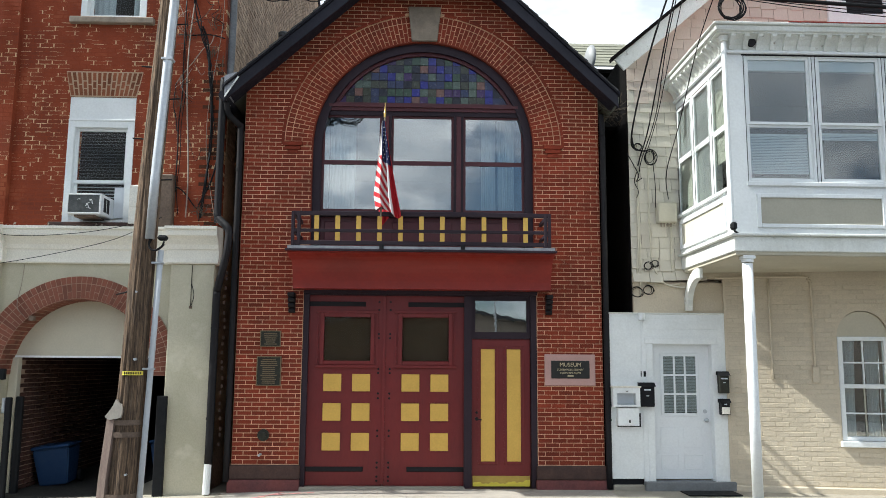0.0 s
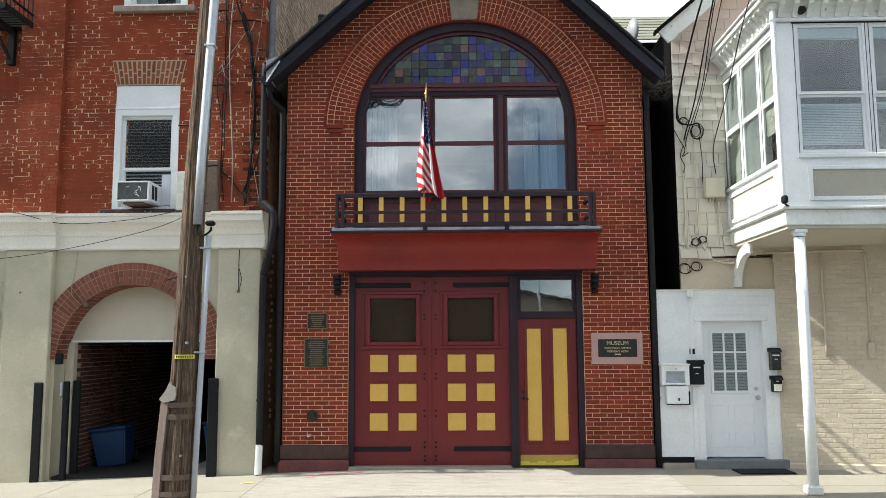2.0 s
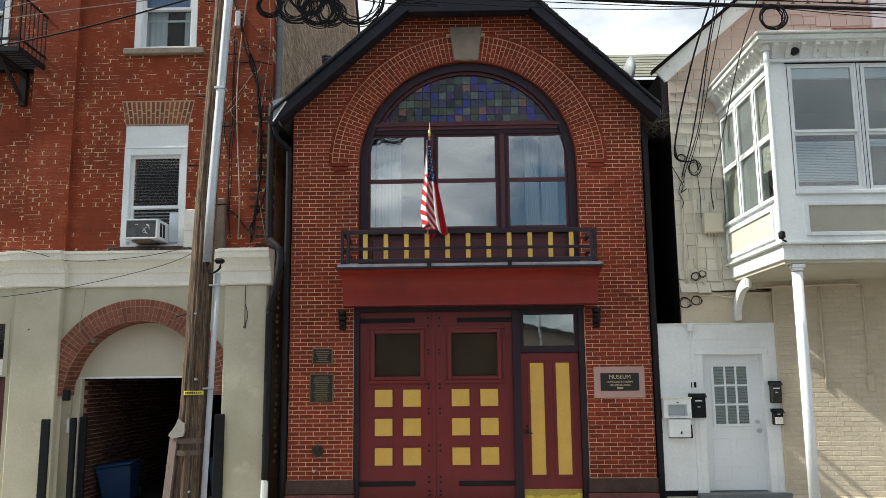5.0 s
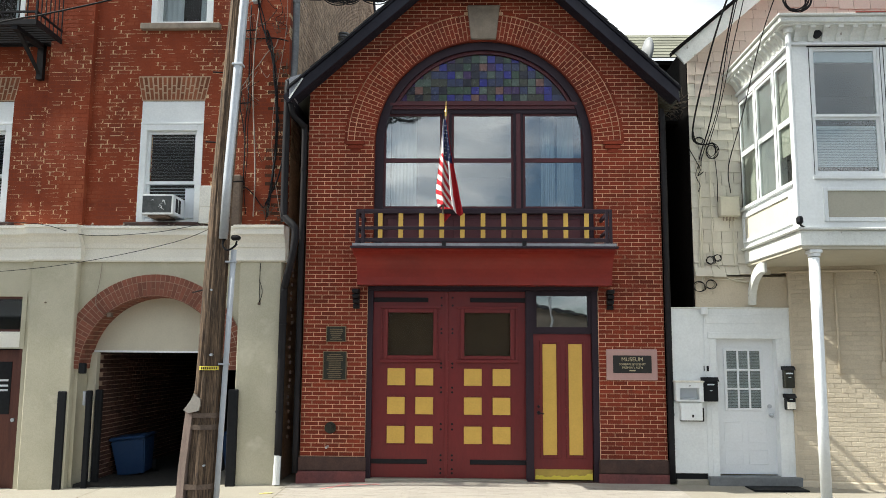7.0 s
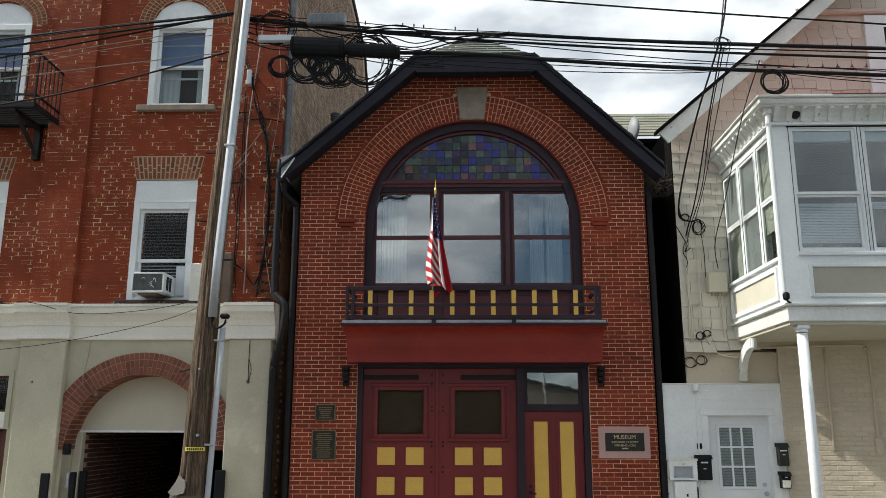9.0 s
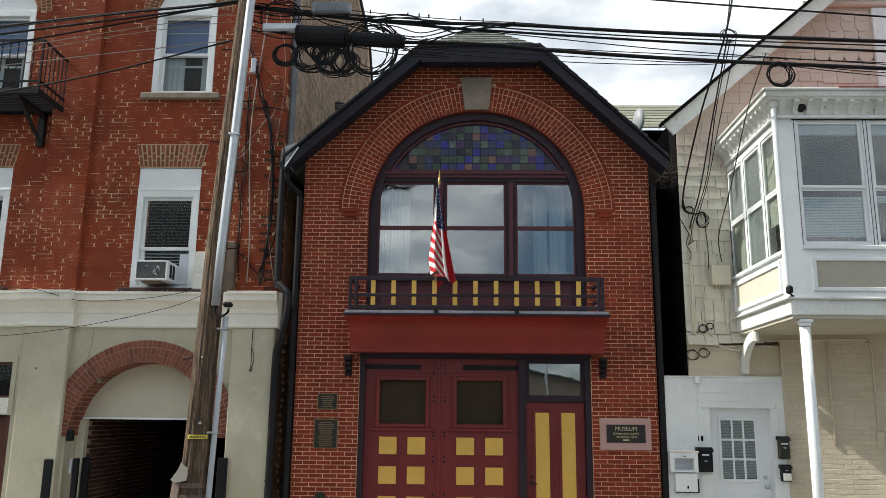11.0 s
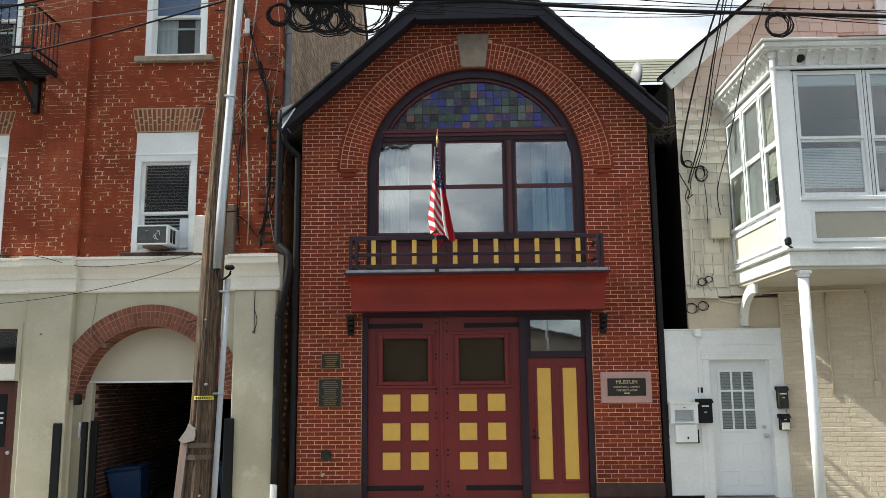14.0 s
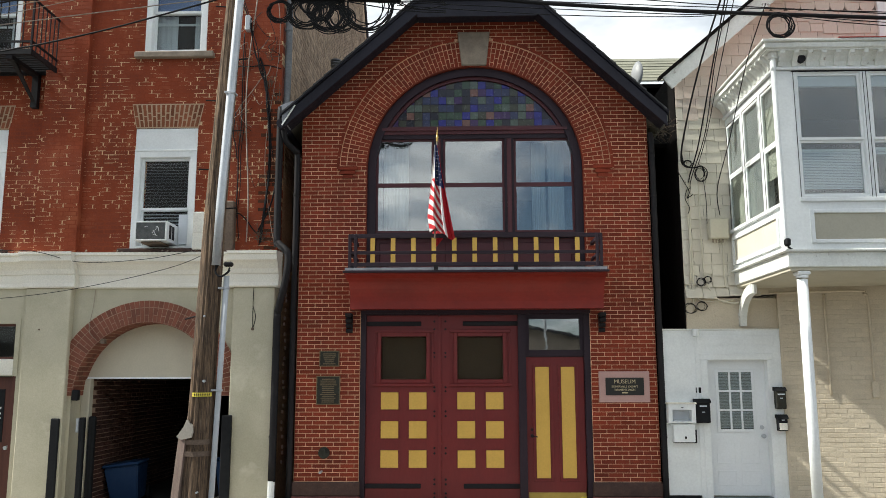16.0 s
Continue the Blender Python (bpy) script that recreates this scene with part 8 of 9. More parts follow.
def fire_escape():
    e = thing("fire_escape", "black iron fire escape balcony with slatted floor", "fire escape", (-8.2, 0, 6.17))
    xr, xl, yf, zf = -6.69, -9.7, -0.85, 6.83
    for y in (yf, LY):
        part("edge_bar", bx(xl, xr, y - 0.02, y + 0.02, zf - 0.09, zf, bev=0.004), M["iron"], e)
    part("edge_bar", bx(xr - 0.03, xr, yf, LY, zf - 0.09, zf, bev=0.004), M["iron"], e)
    n = 9
    for i in range(n):
        y = yf + 0.06 + (LY - yf - 0.12) * i / (n - 1)
        part("floor_slat", bx(xl, xr - 0.03, y - 0.02, y + 0.02, zf - 0.05, zf - 0.01), M["iron"], e)
    zt = zf + 0.80
    for z in (zt, zf + 0.12):
        part("rail", bx(xl, xr, yf - 0.012, yf + 0.012, z - 0.015, z + 0.015), M["iron"], e)
        part("rail", bx(xr - 0.024, xr, yf, LY, z - 0.015, z + 0.015), M["iron"], e)
    part("corner_post", bx(xr - 0.03, xr, yf - 0.015, yf + 0.015, zf, zt, bev=0.003), M["iron"], e)
    part("corner_post", bx(xr - 0.03, xr, LY - 0.03, LY, zf, zt, bev=0.003), M["iron"], e)
    x = xr - 0.16
    while x > xl:
        part("baluster", bx(x - 0.007, x + 0.007, yf - 0.007, yf + 0.007, zf, zt), M["iron"], e)
        x -= 0.125
    for k in range(1, 7):
        y = yf + (LY - yf) * k / 7
        part("baluster", bx(xr - 0.019, xr - 0.005, y - 0.007, y + 0.007, zf, zt), M["iron"], e)
    for xb in (-7.04, -9.2):
        bm = bmesh.new()
        prism_x(bm, [(LY, 6.17), (LY - 0.09, 6.17), (LY - 0.09, 6.60), (yf + 0.1, zf - 0.09), (LY, zf - 0.09)][:3] + [(LY - 0.09, zf - 0.09), (LY, zf - 0.09)], xb - 0.05, xb + 0.05)
        part("bracket_leg", bm, M["iron"], e)
        bm = bmesh.new()
        prism_x(bm, [(LY - 0.02, 6.20), (LY - 0.08, 6.25), (yf + 0.02, zf - 0.09), (yf + 0.12, zf - 0.09)], xb - 0.03, xb + 0.03)
        part("bracket_strut", bm, M["iron"], e)
        part("bracket_arm", bx(xb - 0.05, xb + 0.05, yf, LY, zf - 0.15, zf - 0.09), M["iron"], e)


fire_escape()

# ---- on the corner building ----


def air_conditioner():
    e = thing("air_conditioner", "grey window air conditioner with peeling front and white side", "air conditioner", (-4.9, -0.15, 3.90))
    x0, x1, y0, z0, z1 = -5.14, -4.64, -0.40, 3.925, 4.235
    part("case", bx(x0, x1, y0 + 0.02, 0.12, z0, z1, bev=0.012), M["blind"], e)
    part("grille_frame", frame_bm(x0 + 0.004, x1 - 0.004, z0 + 0.004, z1 - 0.004, 0.022, y0 - 0.006, y0 + 0.02, bev=0.004), M["white"], e)
    part("coil_face", bx(x0 + 0.024, x1 - 0.024, y0 + 0.004, y0 + 0.02, z0 + 0.022, z1 - 0.022), M["ac_grey"], e, "dark finned coil with pale scuffs")
    rng = random.Random(6)
    for i in range(34):
        z = z0 + 0.03 + (z1 - z0 - 0.06) * i / 33
        part("fin", bx(x0 + 0.03, x1 - 0.03, y0 - 0.001, y0 + 0.004, z, z + 0.003), M["ac_grey"], e)
    for i in range(7):
        x, z = rng.uniform(x0 + 0.06, x1 - 0.10), rng.uniform(z0 + 0.06, z1 - 0.06)
        bm = bmesh.new()
        tube(bm, smooth_line([(x, y0 - 0.004, z), (x + 0.03, y0 - 0.004, z + rng.uniform(-0.03, 0.03)), (x + rng.uniform(0.03, 0.07), y0 - 0.004, z + rng.uniform(-0.05, 0.05))], 4), 0.005, 4)
        part("scuff", bm, M["white"], e)
    for k in range(2):
        part("side_vent", bx(x1 - 0.002, x1 + 0.004, y0 + 0.10 + 0.12 * k, y0 + 0.19 + 0.12 * k, z0 + 0.05, z1 - 0.05), M["black_plastic"], e)
    part("bracket", bx(x0 + 0.1, x1 - 0.1, y0 + 0.04, 0.0, z0 - 0.03, z0 - 0.004), M["strap"], e)
    part("side_filler", bx(-4.635, -4.475, 0.07, 0.09, 3.95, 4.42), M["blind"], e)


air_conditioner()
e_ = thing("utility_cabinet", "pale wall cabinet behind the pole", "cabinet", (-4.15, -0.1, 3.83))
part("case", bx(-4.33, -4.02, -0.16, 0.02, 3.83, 4.42, bev=0.01), M["cornice"], e_)
part("door", bx(-4.32, -4.03, -0.168, -0.16, 4.09, 4.41, bev=0.003), M["cornice"], e_)
e_ = thing("gas_meter_box", "rust brown box behind the pole", "cabinet", (-3.78, -0.1, 3.80))
part("case", bx(-3.92, -3.70, -0.14, 0.02, 3.80, 4.60, bev=0.02), M["strap"], e_)
rng_ = random.Random(19)
for k in (2, 7):
    x0 = -3.62 + 0.055 * k + rng_.uniform(-0.03, 0.03)
    pts = []
    for j in range(9):
        z = 8.6 - j * 0.58
        x = x0 + 0.13 * math.sin(j * 0.8 + k * 0.9) * (1 if k % 2 else 0.5) + 0.02 * j * (1 if k > 4 else -0.5)
        pts.append((max(-3.95, min(-3.09, x)), LY - 0.03 - 0.01 * (k % 3), z))
    bm = bmesh.new()
    tube(bm, smooth_line(pts, 5), rng_.choice((0.005, 0.007, 0.011)), 6)
    pale = k in (2, 7)
    solid("wall_cable", bm, M["cable_pale" if pale else "cable"], "pale cable trailing down the brick" if pale else "black cable trailing down the brick", "cable", group="trailing wall cables", smooth=True)
for r_, mat_, pts in (
        (0.015, "cable", [(-3.41, 6.99), (-3.331, 6.78), (-3.282, 6.53), (-3.261, 6.29), (-3.227, 6.08), (-3.206, 5.78), (-3.19, 5.42), (-3.196, 5.06), (-3.226, 4.70), (-3.262, 4.35), (-3.297, 3.95)]),
        (0.009, "cable", [(-3.44, 6.99), (-3.35, 6.74), (-3.31, 6.5), (-3.25, 6.2), (-3.24, 5.9), (-3.21, 5.5), (-3.22, 5.0), (-3.25, 4.6), (-3.30, 4.2), (-3.32, 3.9)]),
        (0.013, "cable", [(-3.06, 5.8), (-3.055, 5.42), (-3.075, 5.12), (-3.098, 4.82), (-3.164, 4.53), (-3.261, 4.32), (-3.344, 4.15)]),
        (0.011, "cable", [(-3.672, 7.4), (-3.674, 6.63), (-3.672, 6.23), (-3.671, 5.84), (-3.701, 5.42), (-3.697, 5.06), (-3.694, 4.71), (-3.703, 4.35)]),
        (0.006, "cable", [(-3.64, 7.2), (-3.65, 6.6), (-3.62, 6.0), (-3.66, 5.4), (-3.65, 4.9), (-3.68, 4.4), (-3.64, 4.0)]),
        (0.009, "cable", [(-3.70, 4.42), (-3.654, 4.416), (-3.55, 4.33), (-3.461, 4.21), (-3.372, 4.106), (-3.33, 4.164), (-3.28, 4.3)]),
        (0.008, "cable_pale", [(-3.229, 6.84), (-3.271, 6.70), (-3.372, 6.63), (-3.515, 6.415), (-3.658, 6.235), (-3.785, 6.04)]),
        (0.010, "cable", [(-3.777, 6.85), (-3.555, 6.843), (-3.289, 6.855), (-3.06, 6.80)]),
        (0.008, "cable", [(-3.772, 6.085), (-3.791, 5.72), (-3.751, 5.54), (-3.721, 5.30)])):
    bm = bmesh.new()
    tube(bm, smooth_line([(x, LY - 0.035 - 0.012 * math.sin(7 * z), z) for x, z in pts], 5), r_, 6)
    solid("wall_cable", bm, M[mat_], "pale cable slung across the brick" if mat_ == "cable_pale" else "black cable clipped down the brick", "cable", group="trailing wall cables", smooth=True)
# dead twigs of a creeper that clings to the brick
for cx, cz, n_ in ((-3.30, 4.02, 16), (-3.24, 6.5, 12), (-3.12, 6.3, 10), (-3.62, 6.75, 8), (-3.70, 5.65, 8), (-3.20, 7.0, 10)):
    bm = bmesh.new()
    for _ in range(n_):
        x, z = cx + rng_.uniform(-0.05, 0.05), cz + rng_.uniform(-0.08, 0.08)
        a = rng_.uniform(0.2, 2.9)
        pts = [(x, LY - 0.03, z)]
        for _k in range(4):
            a += rng_.uniform(-0.9, 0.9)
            x, z = max(-3.85, min(-3.06, x + 0.05 * math.cos(a))), z + 0.055 * math.sin(a)
            pts.append((x, LY - rng_.uniform(0.03, 0.10), z))
        tube(bm, smooth_line(pts, 3), 0.0045, 4, 0.002)
    solid("dead_creeper", bm, M["twig"], "tuft of dead creeper twigs clinging to the brick", "creeper", group="dead creeper tufts")
# dark bundle hanging off the pole and slung down the brick
for k in range(3):
    bm = bmesh.new()
    j = lambda s: rng_.uniform(-s, s)
    pts = [(-3.70 + j(0.04), LY - 0.07, 7.95 + j(0.05)), (-3.60 + j(0.05), LY - 0.08, 7.55), (-3.48 + j(0.04), LY - 0.06, 7.11), (-3.39 + j(0.04), LY - 0.07, 6.8), (-3.30 + j(0.03), LY - 0.05, 6.5), (-3.25 + j(0.04), LY - 0.06, 6.2), (-3.215 + j(0.04), LY - 0.05, 5.88 + j(0.1)), (-3.20 + j(0.08), LY - 0.05, 5.2 + j(0.3))]
    tube(bm, smooth_line(pts, 5), rng_.uniform(0.006, 0.011), 6)
    solid("wall_cable", bm, M["cable"], "black cable in the bundle slung down the brick", "cable", group="trailing wall cables", smooth=True)
for k in range(5):
    bm = bmesh.new()
    x, z = rng_.uniform(-3.65, -3.1), rng_.uniform(6.3, 8.3)
    pts = [(x, LY - 0.06, z)]
    for _ in range(5):
        x, z = max(-3.8, min(-3.08, x + rng_.uniform(-0.22, 0.22))), z + rng_.uniform(-0.32, 0.14)
        pts.append((x, LY - rng_.uniform(0.04, 0.14), z))
    tube(bm, smooth_line(pts, 5), rng_.choice((0.003, 0.004, 0.005)), 5)
    pale = k % 3 == 0
    solid("loose_cable", bm, M["cable_pale" if pale else "cable"], "pale loose cable curling off the brick" if pale else "thin black cable curling off the brick", "cable", group="loose cables", smooth=True)
e_ = thing("drop_terminal", "small pale terminal block on the brick by the pole", "terminal box", (-3.6, LY - 0.03, 7.42))
part("case", bx(-3.65, -3.57, LY - 0.12, LY - 0.004, 7.43, 7.69, bev=0.012), M["pvc"], e_)
for z in (7.47, 7.55, 7.63):
    part("port", tb([(-3.58, LY - 0.08, z), (-3.545, LY - 0.08, z)], 0.014, 8), M["cable"], e_)
for k in range(7):
    a = rng_.uniform(-3.8, -3.1)
    z = rng_.uniform(4.0, 8.2)
    bm = bmesh.new()
    tube(bm, smooth_line([(a, LY - 0.04, z), (a + rng_.uniform(-0.2, 0.2), LY - 0.10, z - 0.2), (a + rng_.uniform(-0.25, 0.25), LY - 0.06, z + rng_.uniform(-0.6, 0.2))], 5), 0.0035, 5)
    solid("loose_cable", bm, M["cable_pale" if k % 3 == 0 else "cable"], "loose cable end sticking out from the brick", "cable", group="loose cables", smooth=True)
for pts, m in (([(-9.0, -0.29, 3.70), (-6.9, -0.42, 3.79), (-6.0, -0.29, 3.62), (-5.0, -0.29, 3.66), (-4.3, -0.29, 3.78)], "cable"), ([(-9.0, -0.3, 2.95), (-6.5, -0.4, 3.12), (-4.6, -0.4, 3.5), (-3.5, -1.2, 3.75)], "cable"),
               ([(-5.84, -0.04, 3.22), (-5.85, -0.06, 2.95), (-5.88, -0.09, 2.6), (-5.78, -0.06, 2.45)], "cable_pale"), ([(-3.34, -0.157, 3.22), (-3.345, -0.157, 2.95), (-3.34, -0.157, 2.62)], "cable"), ([(-3.345, -0.157, 2.95), (-3.30, -0.16, 2.78), (-3.335, -0.157, 2.62)], "cable")):
    bm = bmesh.new()
    tube(bm, smooth_line(pts, 6), 0.005, 5)
    solid("wall_cable", bm, M[m], "thin cable slung along the stucco", "cable", group="stucco cables", smooth=True)
for k, (x, z, s) in enumerate(((-5.66, 2.42, 0.035), (-3.34, 2.60, 0.02), (-6.62, 2.6, 0.012))):
    solid("cable_stud", bx(x - s, x + s, -0.18 if k else -0.1, -0.02 if k == 0 else -0.15, z - s, z + s, bev=0.006), M["strap"], "small fixing stuck to the stucco", "fixing")
# flaked paint and debris on the cornice
vs_, fs_ = [], []
for i in range(80):
    x = rng_.choice((rng_.uniform(-3.75, -3.0), rng_.uniform(-5.6, -4.2), rng_.uniform(-9.0, -3.0)))
    y, s = rng_.uniform(-0.22, 0.0), rng_.uniform(0.012, 0.04)
    b0 = len(vs_)
    z = 3.785 + 0.012 * rng_.random()
    vs_ += [(x, y, z), (x + s, y + s * 0.4, z + rng_.uniform(0, 0.03)), (x + s * 0.6, y + s, z + rng_.uniform(0, 0.03)), (x - s * 0.3, y + s * 0.7, z), (x + s * 0.3, y + s * 0.5, z + 0.02 + rng_.uniform(0, 0.02))]
    fs_ += [(b0, b0 + 1, b0 + 4), (b0 + 1, b0 + 2, b0 + 4), (b0 + 2, b0 + 3, b0 + 4), (b0 + 3, b0, b0 + 4), (b0, b0 + 3, b0 + 2, b0 + 1)]
me_ = bpy.data.meshes.new("paint_flakes")
me_.from_pydata(vs_, [], fs_)
me_.materials.append(M["keystone"])
tagged(new("paint_flakes", me_), "flakes of paint and rubble lying on the cornice", "debris", kind="stuff")


def guard(x0, x1, y0, y1, top, label):
    z0 = fall((x0 + x1) / 2, y0) - 0.02
    solid("door_guard", bx(x0, x1, y0, y1, z0, top, bev=0.012), M["black_plastic"], label, "bollard", group="door guards")


guard(-6.33, -6.20, -0.19, -0.145, 1.27, "black rubber guard strip on the stucco pilaster")
guard(-5.94, -5.86, -0.10, -0.02, 1.28, "black guard post beside the carriage way")
guard(-5.95, -5.85, 0.24, 0.32, 1.28, "black guard post inside the carriage way")
guard(-3.74, -3.60, -0.22, -0.14, 1.32, "black rubber guard strip on the corner pilaster")
solid("door_sensor", bx(-6.09, -5.99, -0.08, 0.0, 1.53, 1.69, bev=0.012), M["black_plastic"], "small black sensor beside the arch", "sensor")
solid("switch_box", bx(-6.02, -5.97, -0.03, 0.03, 1.05, 1.27, bev=0.01), M["galv"], "small grey switch box on the jamb", "switch")


def bin_(x, y, rz, lean):
    z0 = fall(x, y)
    e = thing("wheeled_bin", "dark blue plastic wheeled bin in the shade", "bin", (x, y, z0), group="blue bins")
    bm = bmesh.new()
    lo, hi = (0.21, 0.25), (0.27, 0.32)
    a = [bm.verts.new((x + sx * lo[0], y + sy * lo[1], z0 + 0.04)) for sx, sy in ((-1, -1), (1, -1), (1, 1), (-1, 1))]
    b = [bm.verts.new((x + sx * hi[0], y + sy * hi[1], z0 + 0.60)) for sx, sy in ((-1, -1), (1, -1), (1, 1), (-1, 1))]
    bm.faces.new(a)
    bm.faces.new(b)
    for k in range(4):
        bm.faces.new((a[k], a[(k + 1) % 4], b[(k + 1) % 4], b[k]))
    bmesh.ops.bevel(bm, geom=list(bm.edges), offset=0.02, segments=2, affect="EDGES")
    part("body", bm, M["blue_bin"], e)
    part("lid", bx(x - 0.29, x + 0.29, y - 0.35, y + 0.34, z0 + 0.60, z0 + 0.65, bev=0.02), M["blue_bin"], e)
    for s in (-1, 1):
        part("wheel", tb([(x + s * 0.24, y + 0.26, z0 + 0.1), (x + s * 0.29, y + 0.26, z0 + 0.1)], 0.1, 14), M["black_plastic"], e)
    e.rotation_euler = (0, lean, rz)


bin_(-5.66, 1.25, 0.12, -0.11)
bin_(-3.98, 1.6, -0.1, 0.0)

# ---- on the cream house ----


def mailbox_white():
    e = thing("mailbox", "white metal mailbox with an open front and papers inside", "mailbox", (3.06, -0.1, 0.90), group="mailboxes")
    y = -0.06
    part("roof", bx(2.845, 3.275, y - 0.17, y, 1.475, 1.50, bev=0.006), M["cornice"], e)
    bm = bmesh.new()
    box(bm, 2.86, 2.92, y - 0.15, y, 1.20, 1.475)
    box(bm, 3.20, 3.26, y - 0.15, y, 1.20, 1.475)
    box(bm, 2.92, 3.20, y - 0.15, y, 1.395, 1.475)
    box(bm, 2.92, 3.20, y - 0.15, y, 1.20, 1.225)
    part("case", bm, M["white"], e)
    part("back", bx(2.92, 3.20, y - 0.01, y, 1.225, 1.395), M["blind"], e)
    part("papers", bx(2.94, 3.17, y - 0.10, y - 0.03, 1.226, 1.25, bev=0.004), M["pvc"], e, "folded papers")
    low = part("lower_box", bx(2.93, 3.245, y - 0.13, y, 0.925, 1.185, bev=0.008), M["white"], e)
    # thin black sheet in place of the shadow the lower box casts
    part("shadow_board", bx(2.95, 3.295, y - 0.02, y - 0.002, 0.905, 1.10), M["black_plastic"], e)
    part("lock", bx(3.09, 3.115, y - 0.14, y - 0.13, 0.97, 1.01, bev=0.004), M["iron"], low)
    part("latch", bx(3.05, 3.08, y - 0.16, y - 0.15, 1.42, 1.43), M["iron"], e)


def mailbox_dark(x0, x1, z0, z1, label, strip=True, face="black_plastic"):
    e = thing("mailbox", label, "mailbox", ((x0 + x1) / 2, -0.1, z0), group="mailboxes")
    y = -0.075
    part("case", bx(x0, x1, y - 0.10, y, z0, z1 - 0.05, bev=0.01), M[face], e)
    bm = bmesh.new()
    prism_x(bm, [(y, z1), (y - 0.05, z1), (y - 0.12, z1 - 0.06), (y, z1 - 0.055)], x0 - 0.015, x1 + 0.015)
    part("lid", bm, M["black_plastic"], e)
    if strip:
        part("label_strip", bx((x0 + x1) / 2 - 0.05, (x0 + x1) / 2 + 0.05, y - 0.105, y - 0.10, z1 - 0.115, z1 - 0.095), M["blind"], e)
    part("keyhole", bx((x0 + x1) / 2 - 0.02, (x0 + x1) / 2 + 0.02, y - 0.105, y - 0.10, z0 + 0.15, z0 + 0.165), M["galv"], e)


for x_, w_, y_ in ((3.322, 0.014, -0.0595), (3.372, 0.034, -0.0715)):
    solid("number_bar", bx(x_ - w_ / 2, x_ + w_ / 2, y_ - 0.0065, y_, 1.635, 1.715, bev=0.002), M["black_plastic"], "small black bar fixed to the white boards", "number", group="number bars")
mailbox_white()
mailbox_dark(3.275, 3.485, 1.20, 1.55, "black metal mailbox with a hooded lid")
mailbox_dark(4.455, 4.60, 1.40, 1.72, "dark brown mailbox beside the white door", face="bronze")
mailbox_dark(4.465, 4.60, 1.085, 1.32, "small dark mailbox with a pale front", strip=False, face="black_plastic")
solid("mailbox_notice", bx(4.475, 4.59, -0.182, -0.176, 1.10, 1.20), M["cornice"], "pale notice on the small mailbox", "notice")
for x in (3.355, 3.395):
    solid("number_bar", bx(x, x + 0.022, -0.068, -0.06, 1.625, 1.70, bev=0.002), M["iron"], "dark bar in place of a house number", "number", group="house number")
bm = bx(3.80, 4.56, -0.62, -0.22, fall(4, -0.4), fall(4, -0.4) + 0.02, bev=0.006)
solid("door_mat", bm, M["black_plastic"], "black rubber mat on the pavement by the step", "mat")
e_ = thing("corner_lamp", "small black lamp on the corner of the bay", "lamp", (3.92, -2.16, 3.47))
part("head", bx(3.93, 4.00, -2.24, -2.15, 3.50, 3.60, bev=0.02), M["black_plastic"], e_)
part("arm", tb([(3.97, -2.18, 3.50), (4.05, -2.12, 3.47)], 0.012, 8), M["black_plastic"], e_)
solid("downlight", tb([(3.335, -0.12, 2.47), (3.335, -0.12, 2.58)], 0.05, 14), M["white"], "small round white light under the band", "lamp")
for k in range(6):
    x = 3.44 + 0.085 * k
    solid("tie_plate", tb([(x, -0.035, 2.80 + 0.02 * math.sin(k)), (x, -0.02, 2.80 + 0.02 * math.sin(k))], 0.032, 10), M["cream_brick"], "painted round scallop on the cream band", "ornament", group="painted scallops")
# satellite dish and litter of twigs in the gap
e_ = thing("satellite_dish", "grey satellite dish behind the station roof", "satellite dish", (3.3, 4.0, 6.1))
bm = bmesh.new()
bmesh.ops.create_uvsphere(bm, u_segments=20, v_segments=12, radius=0.55, matrix=Matrix.Identity(4))
bmesh.ops.delete(bm, geom=[v for v in bm.verts if v.co.z < 0.38], context="VERTS")
bmesh.ops.transform(bm, matrix=Matrix.Translation((3.37, 4.0, 8.21)) @ Euler((radians(87), radians(0), radians(-64))).to_matrix().to_4x4() @ Matrix.Translation((0, 0, -0.40)) @ Matrix.Diagonal((0.52, 0.74, 0.5, 1)), verts=bm.verts)
d_ = part("dish", bm, M["dish"], e_, smooth=True)
sol_ = d_.modifiers.new("thick", "SOLIDIFY")
sol_.thickness = 0.01
part("mast", tb([(3.30, 4.05, 6.1), (3.28, 4.05, 8.15)], 0.025, 10), M["galv"], e_)
bm = bmesh.new()
for i in range(70):
    x, y, z = rng_.uniform(2.85, 3.2), rng_.uniform(-0.1, 0.5), 5.75 + rng_.uniform(-0.12, 0.14)
    d = Vector((rng_.uniform(-1, 1), rng_.uniform(-1, 1), rng_.uniform(-0.3, 0.4))).normalized() * rng_.uniform(0.1, 0.26)
    tube(bm, [(x, y, z), (x + d.x, y + d.y, z + d.z)], 0.005, 4)
solid("twig_litter", bm, M["twig"], "old nest of dry twigs caught in the gutter gap", "twigs", kind="stuff")
solid("valley_gutter", bx(2.80, 3.22, 0.6, 2.0, 5.60, 5.66), M["near_black"], "dark valley gutter between the roofs", "gutter")

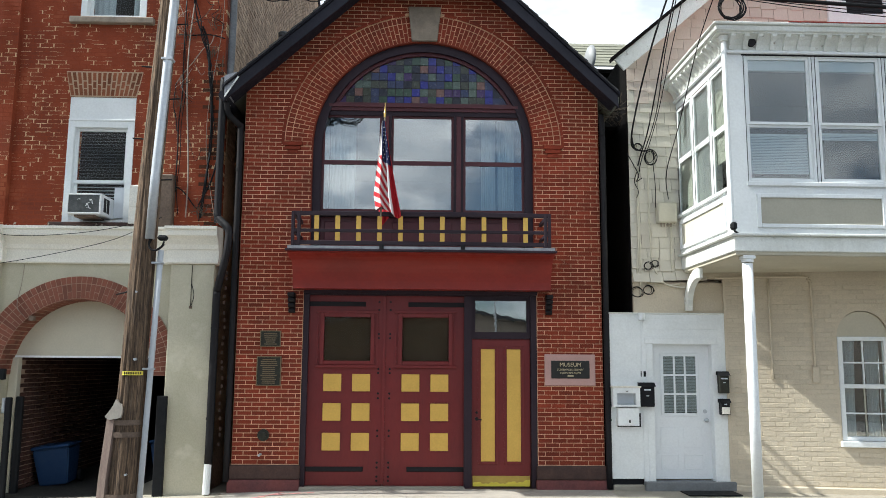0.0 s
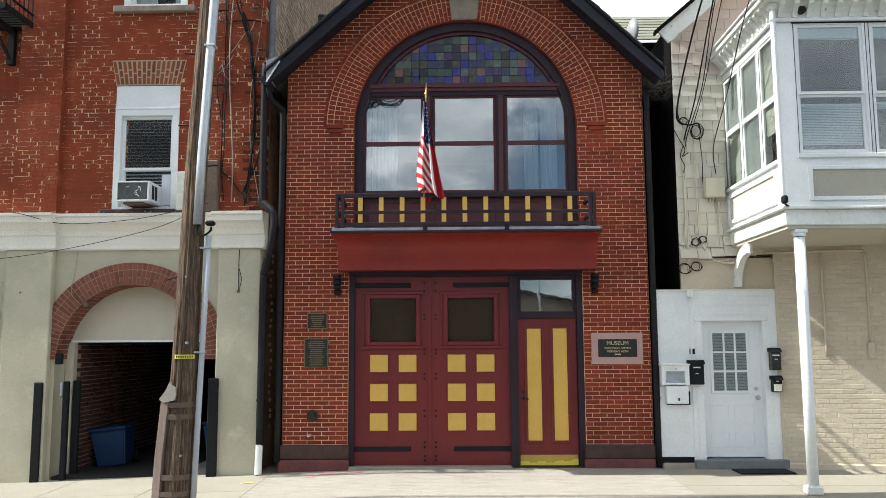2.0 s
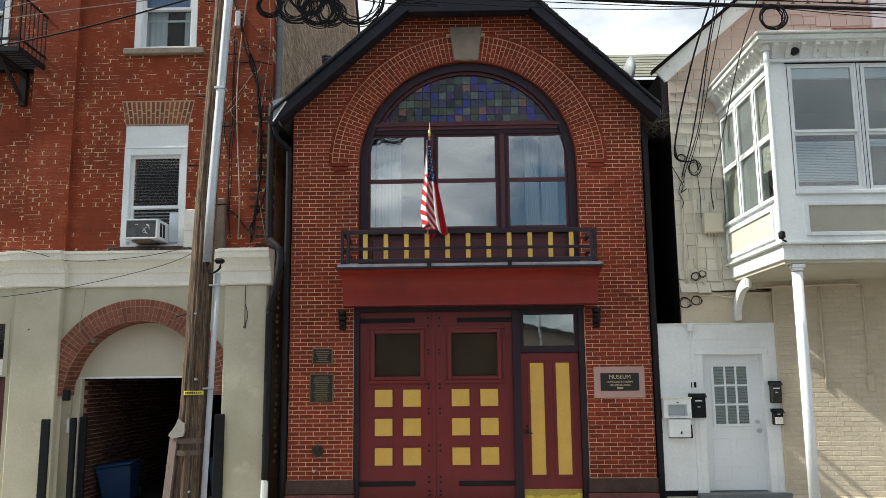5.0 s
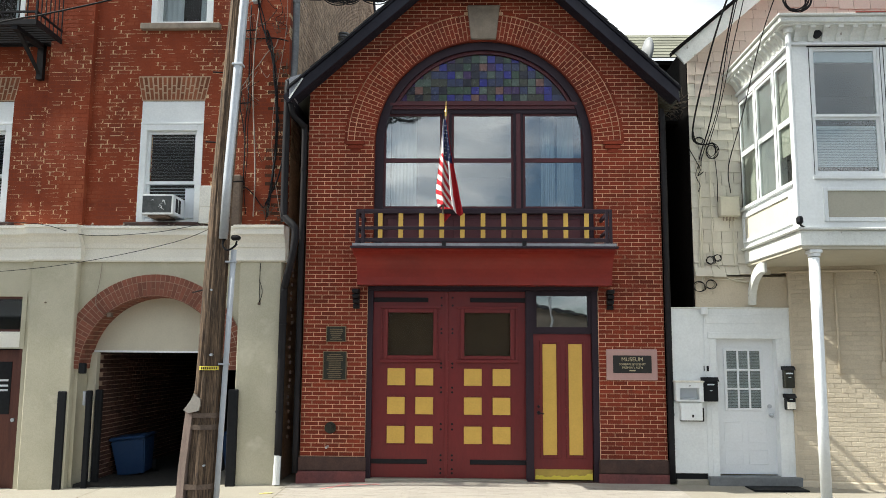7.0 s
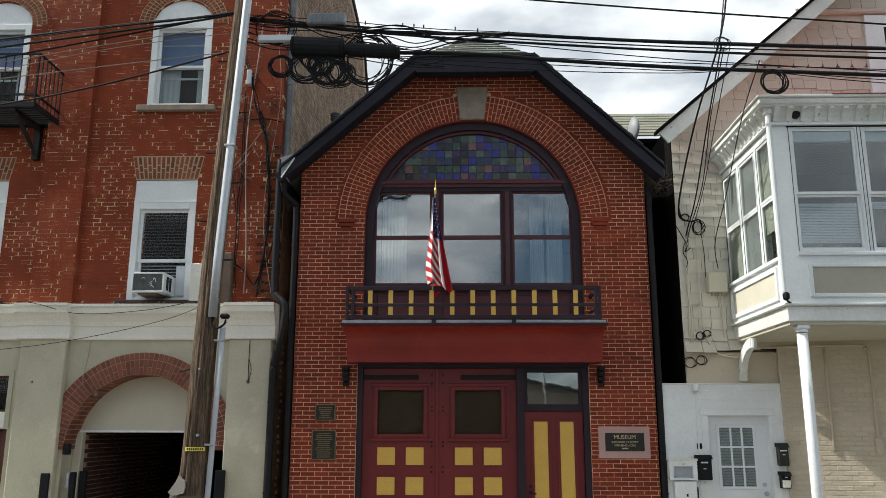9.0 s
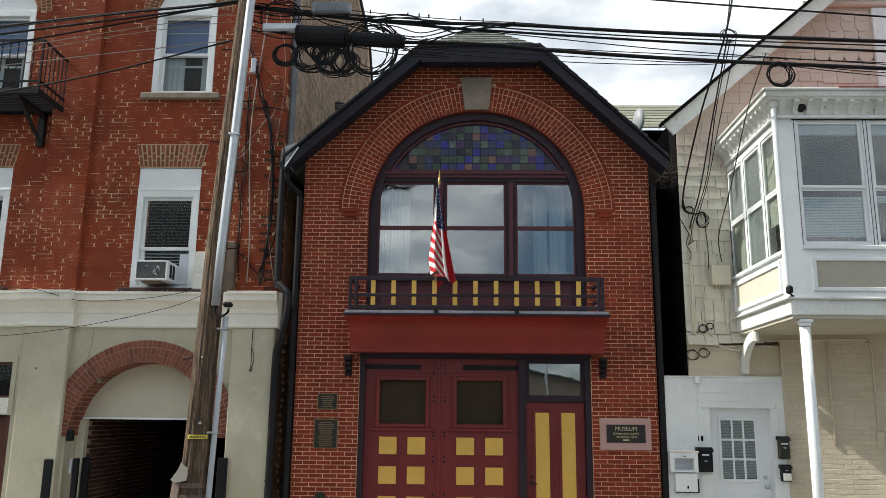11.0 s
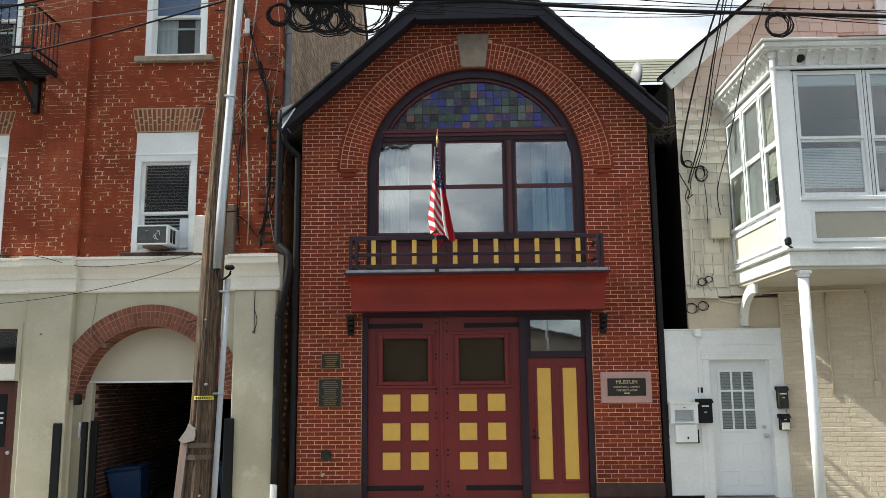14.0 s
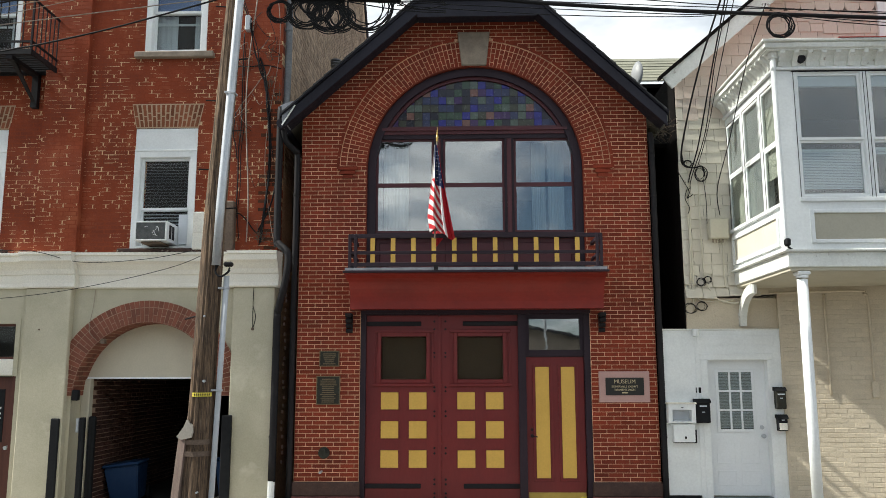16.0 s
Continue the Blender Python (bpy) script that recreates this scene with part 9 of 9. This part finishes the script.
# ---- paving pieces and markings ----
x_ = -14.0
while x_ < 14.0:
    for ya, yb in ((KERB + 0.01, -1.43), (-1.42, -0.02)):
        if not (-2.7 < x_ < 2.7 and True):
            slab("slab", x_ + 0.006, x_ + 1.394, ya, yb, M["concrete"], lift=0.0)
    x_ += 1.4
vs_, fs_ = [], []
k_ = 0
y_ = KERB + 0.01
while y_ < -0.03:
    x_ = -2.8 + (k_ % 2) * 0.1025
    while x_ < 2.8:
        xb = min(x_ + 0.2025, 2.8)
        b0 = len(vs_)
        h_ = 0.002 * rng_.random()
        for dz, e in ((-0.0015, 0.0), (h_, 0.0012)):
            vs_ += [(x, y, fall(x, y) + dz) for x, y in ((x_ + e, y_ + e), (xb - e, y_ + e), (xb - e, min(y_ + 0.1, -0.02) - e), (x_ + e, min(y_ + 0.1, -0.02) - e))]
        fs_ += [(b0 + 4, b0 + 5, b0 + 6, b0 + 7)] + [(b0 + i, b0 + (i + 1) % 4, b0 + (i + 1) % 4 + 4, b0 + i + 4) for i in range(4)]
        x_ += 0.205
    y_ += 0.104
    k_ += 1
me_ = bpy.data.meshes.new("pavers")
me_.from_pydata(vs_, [], fs_)
me_.materials.append(M["paver"])
ob_ = new("pavers", me_)
ob_.parent = pavement
tagged(ob_, kind="stuff")


def marking(pts, w, mat, label):
    """A sprayed line lying on the paving."""
    bm = bmesh.new()
    P = smooth_line([(x, y, 0) for x, y in pts], 6)
    prev = None
    for i, p in enumerate(P):
        d = (P[min(i + 1, len(P) - 1)] - P[max(i - 1, 0)]).normalized()
        s = Vector((-d.y, d.x, 0)) * w * (0.6 + 0.4 * math.sin(i * 1.7))
        cur = []
        for q in (p + s, p - s):
            for dz in (0.003, 0.006):
                cur.append(bm.verts.new((q.x, q.y, fall(q.x, q.y) + dz)))
        if prev:
            for a, b in ((0, 1), (1, 3), (3, 2), (2, 0)):
                bm.faces.new((prev[a], cur[a], cur[b], prev[b]))
        prev = cur
    solid("paint_mark", bm, M[mat], label, "paint mark", group="utility marks")


marking([(-2.25, -0.62), (-2.1, -0.45), (-1.9, -0.22)], 0.05, "spray", "red sprayed utility mark on the paving")
marking([(-2.0, -0.38), (-1.6, -0.30), (-1.45, -0.32)], 0.04, "spray", "red sprayed utility mark on the paving")
marking([(-3.05, -0.9), (-2.95, -0.85), (-2.88, -0.88)], 0.05, "spray_yellow", "yellow sprayed utility mark on the paving")
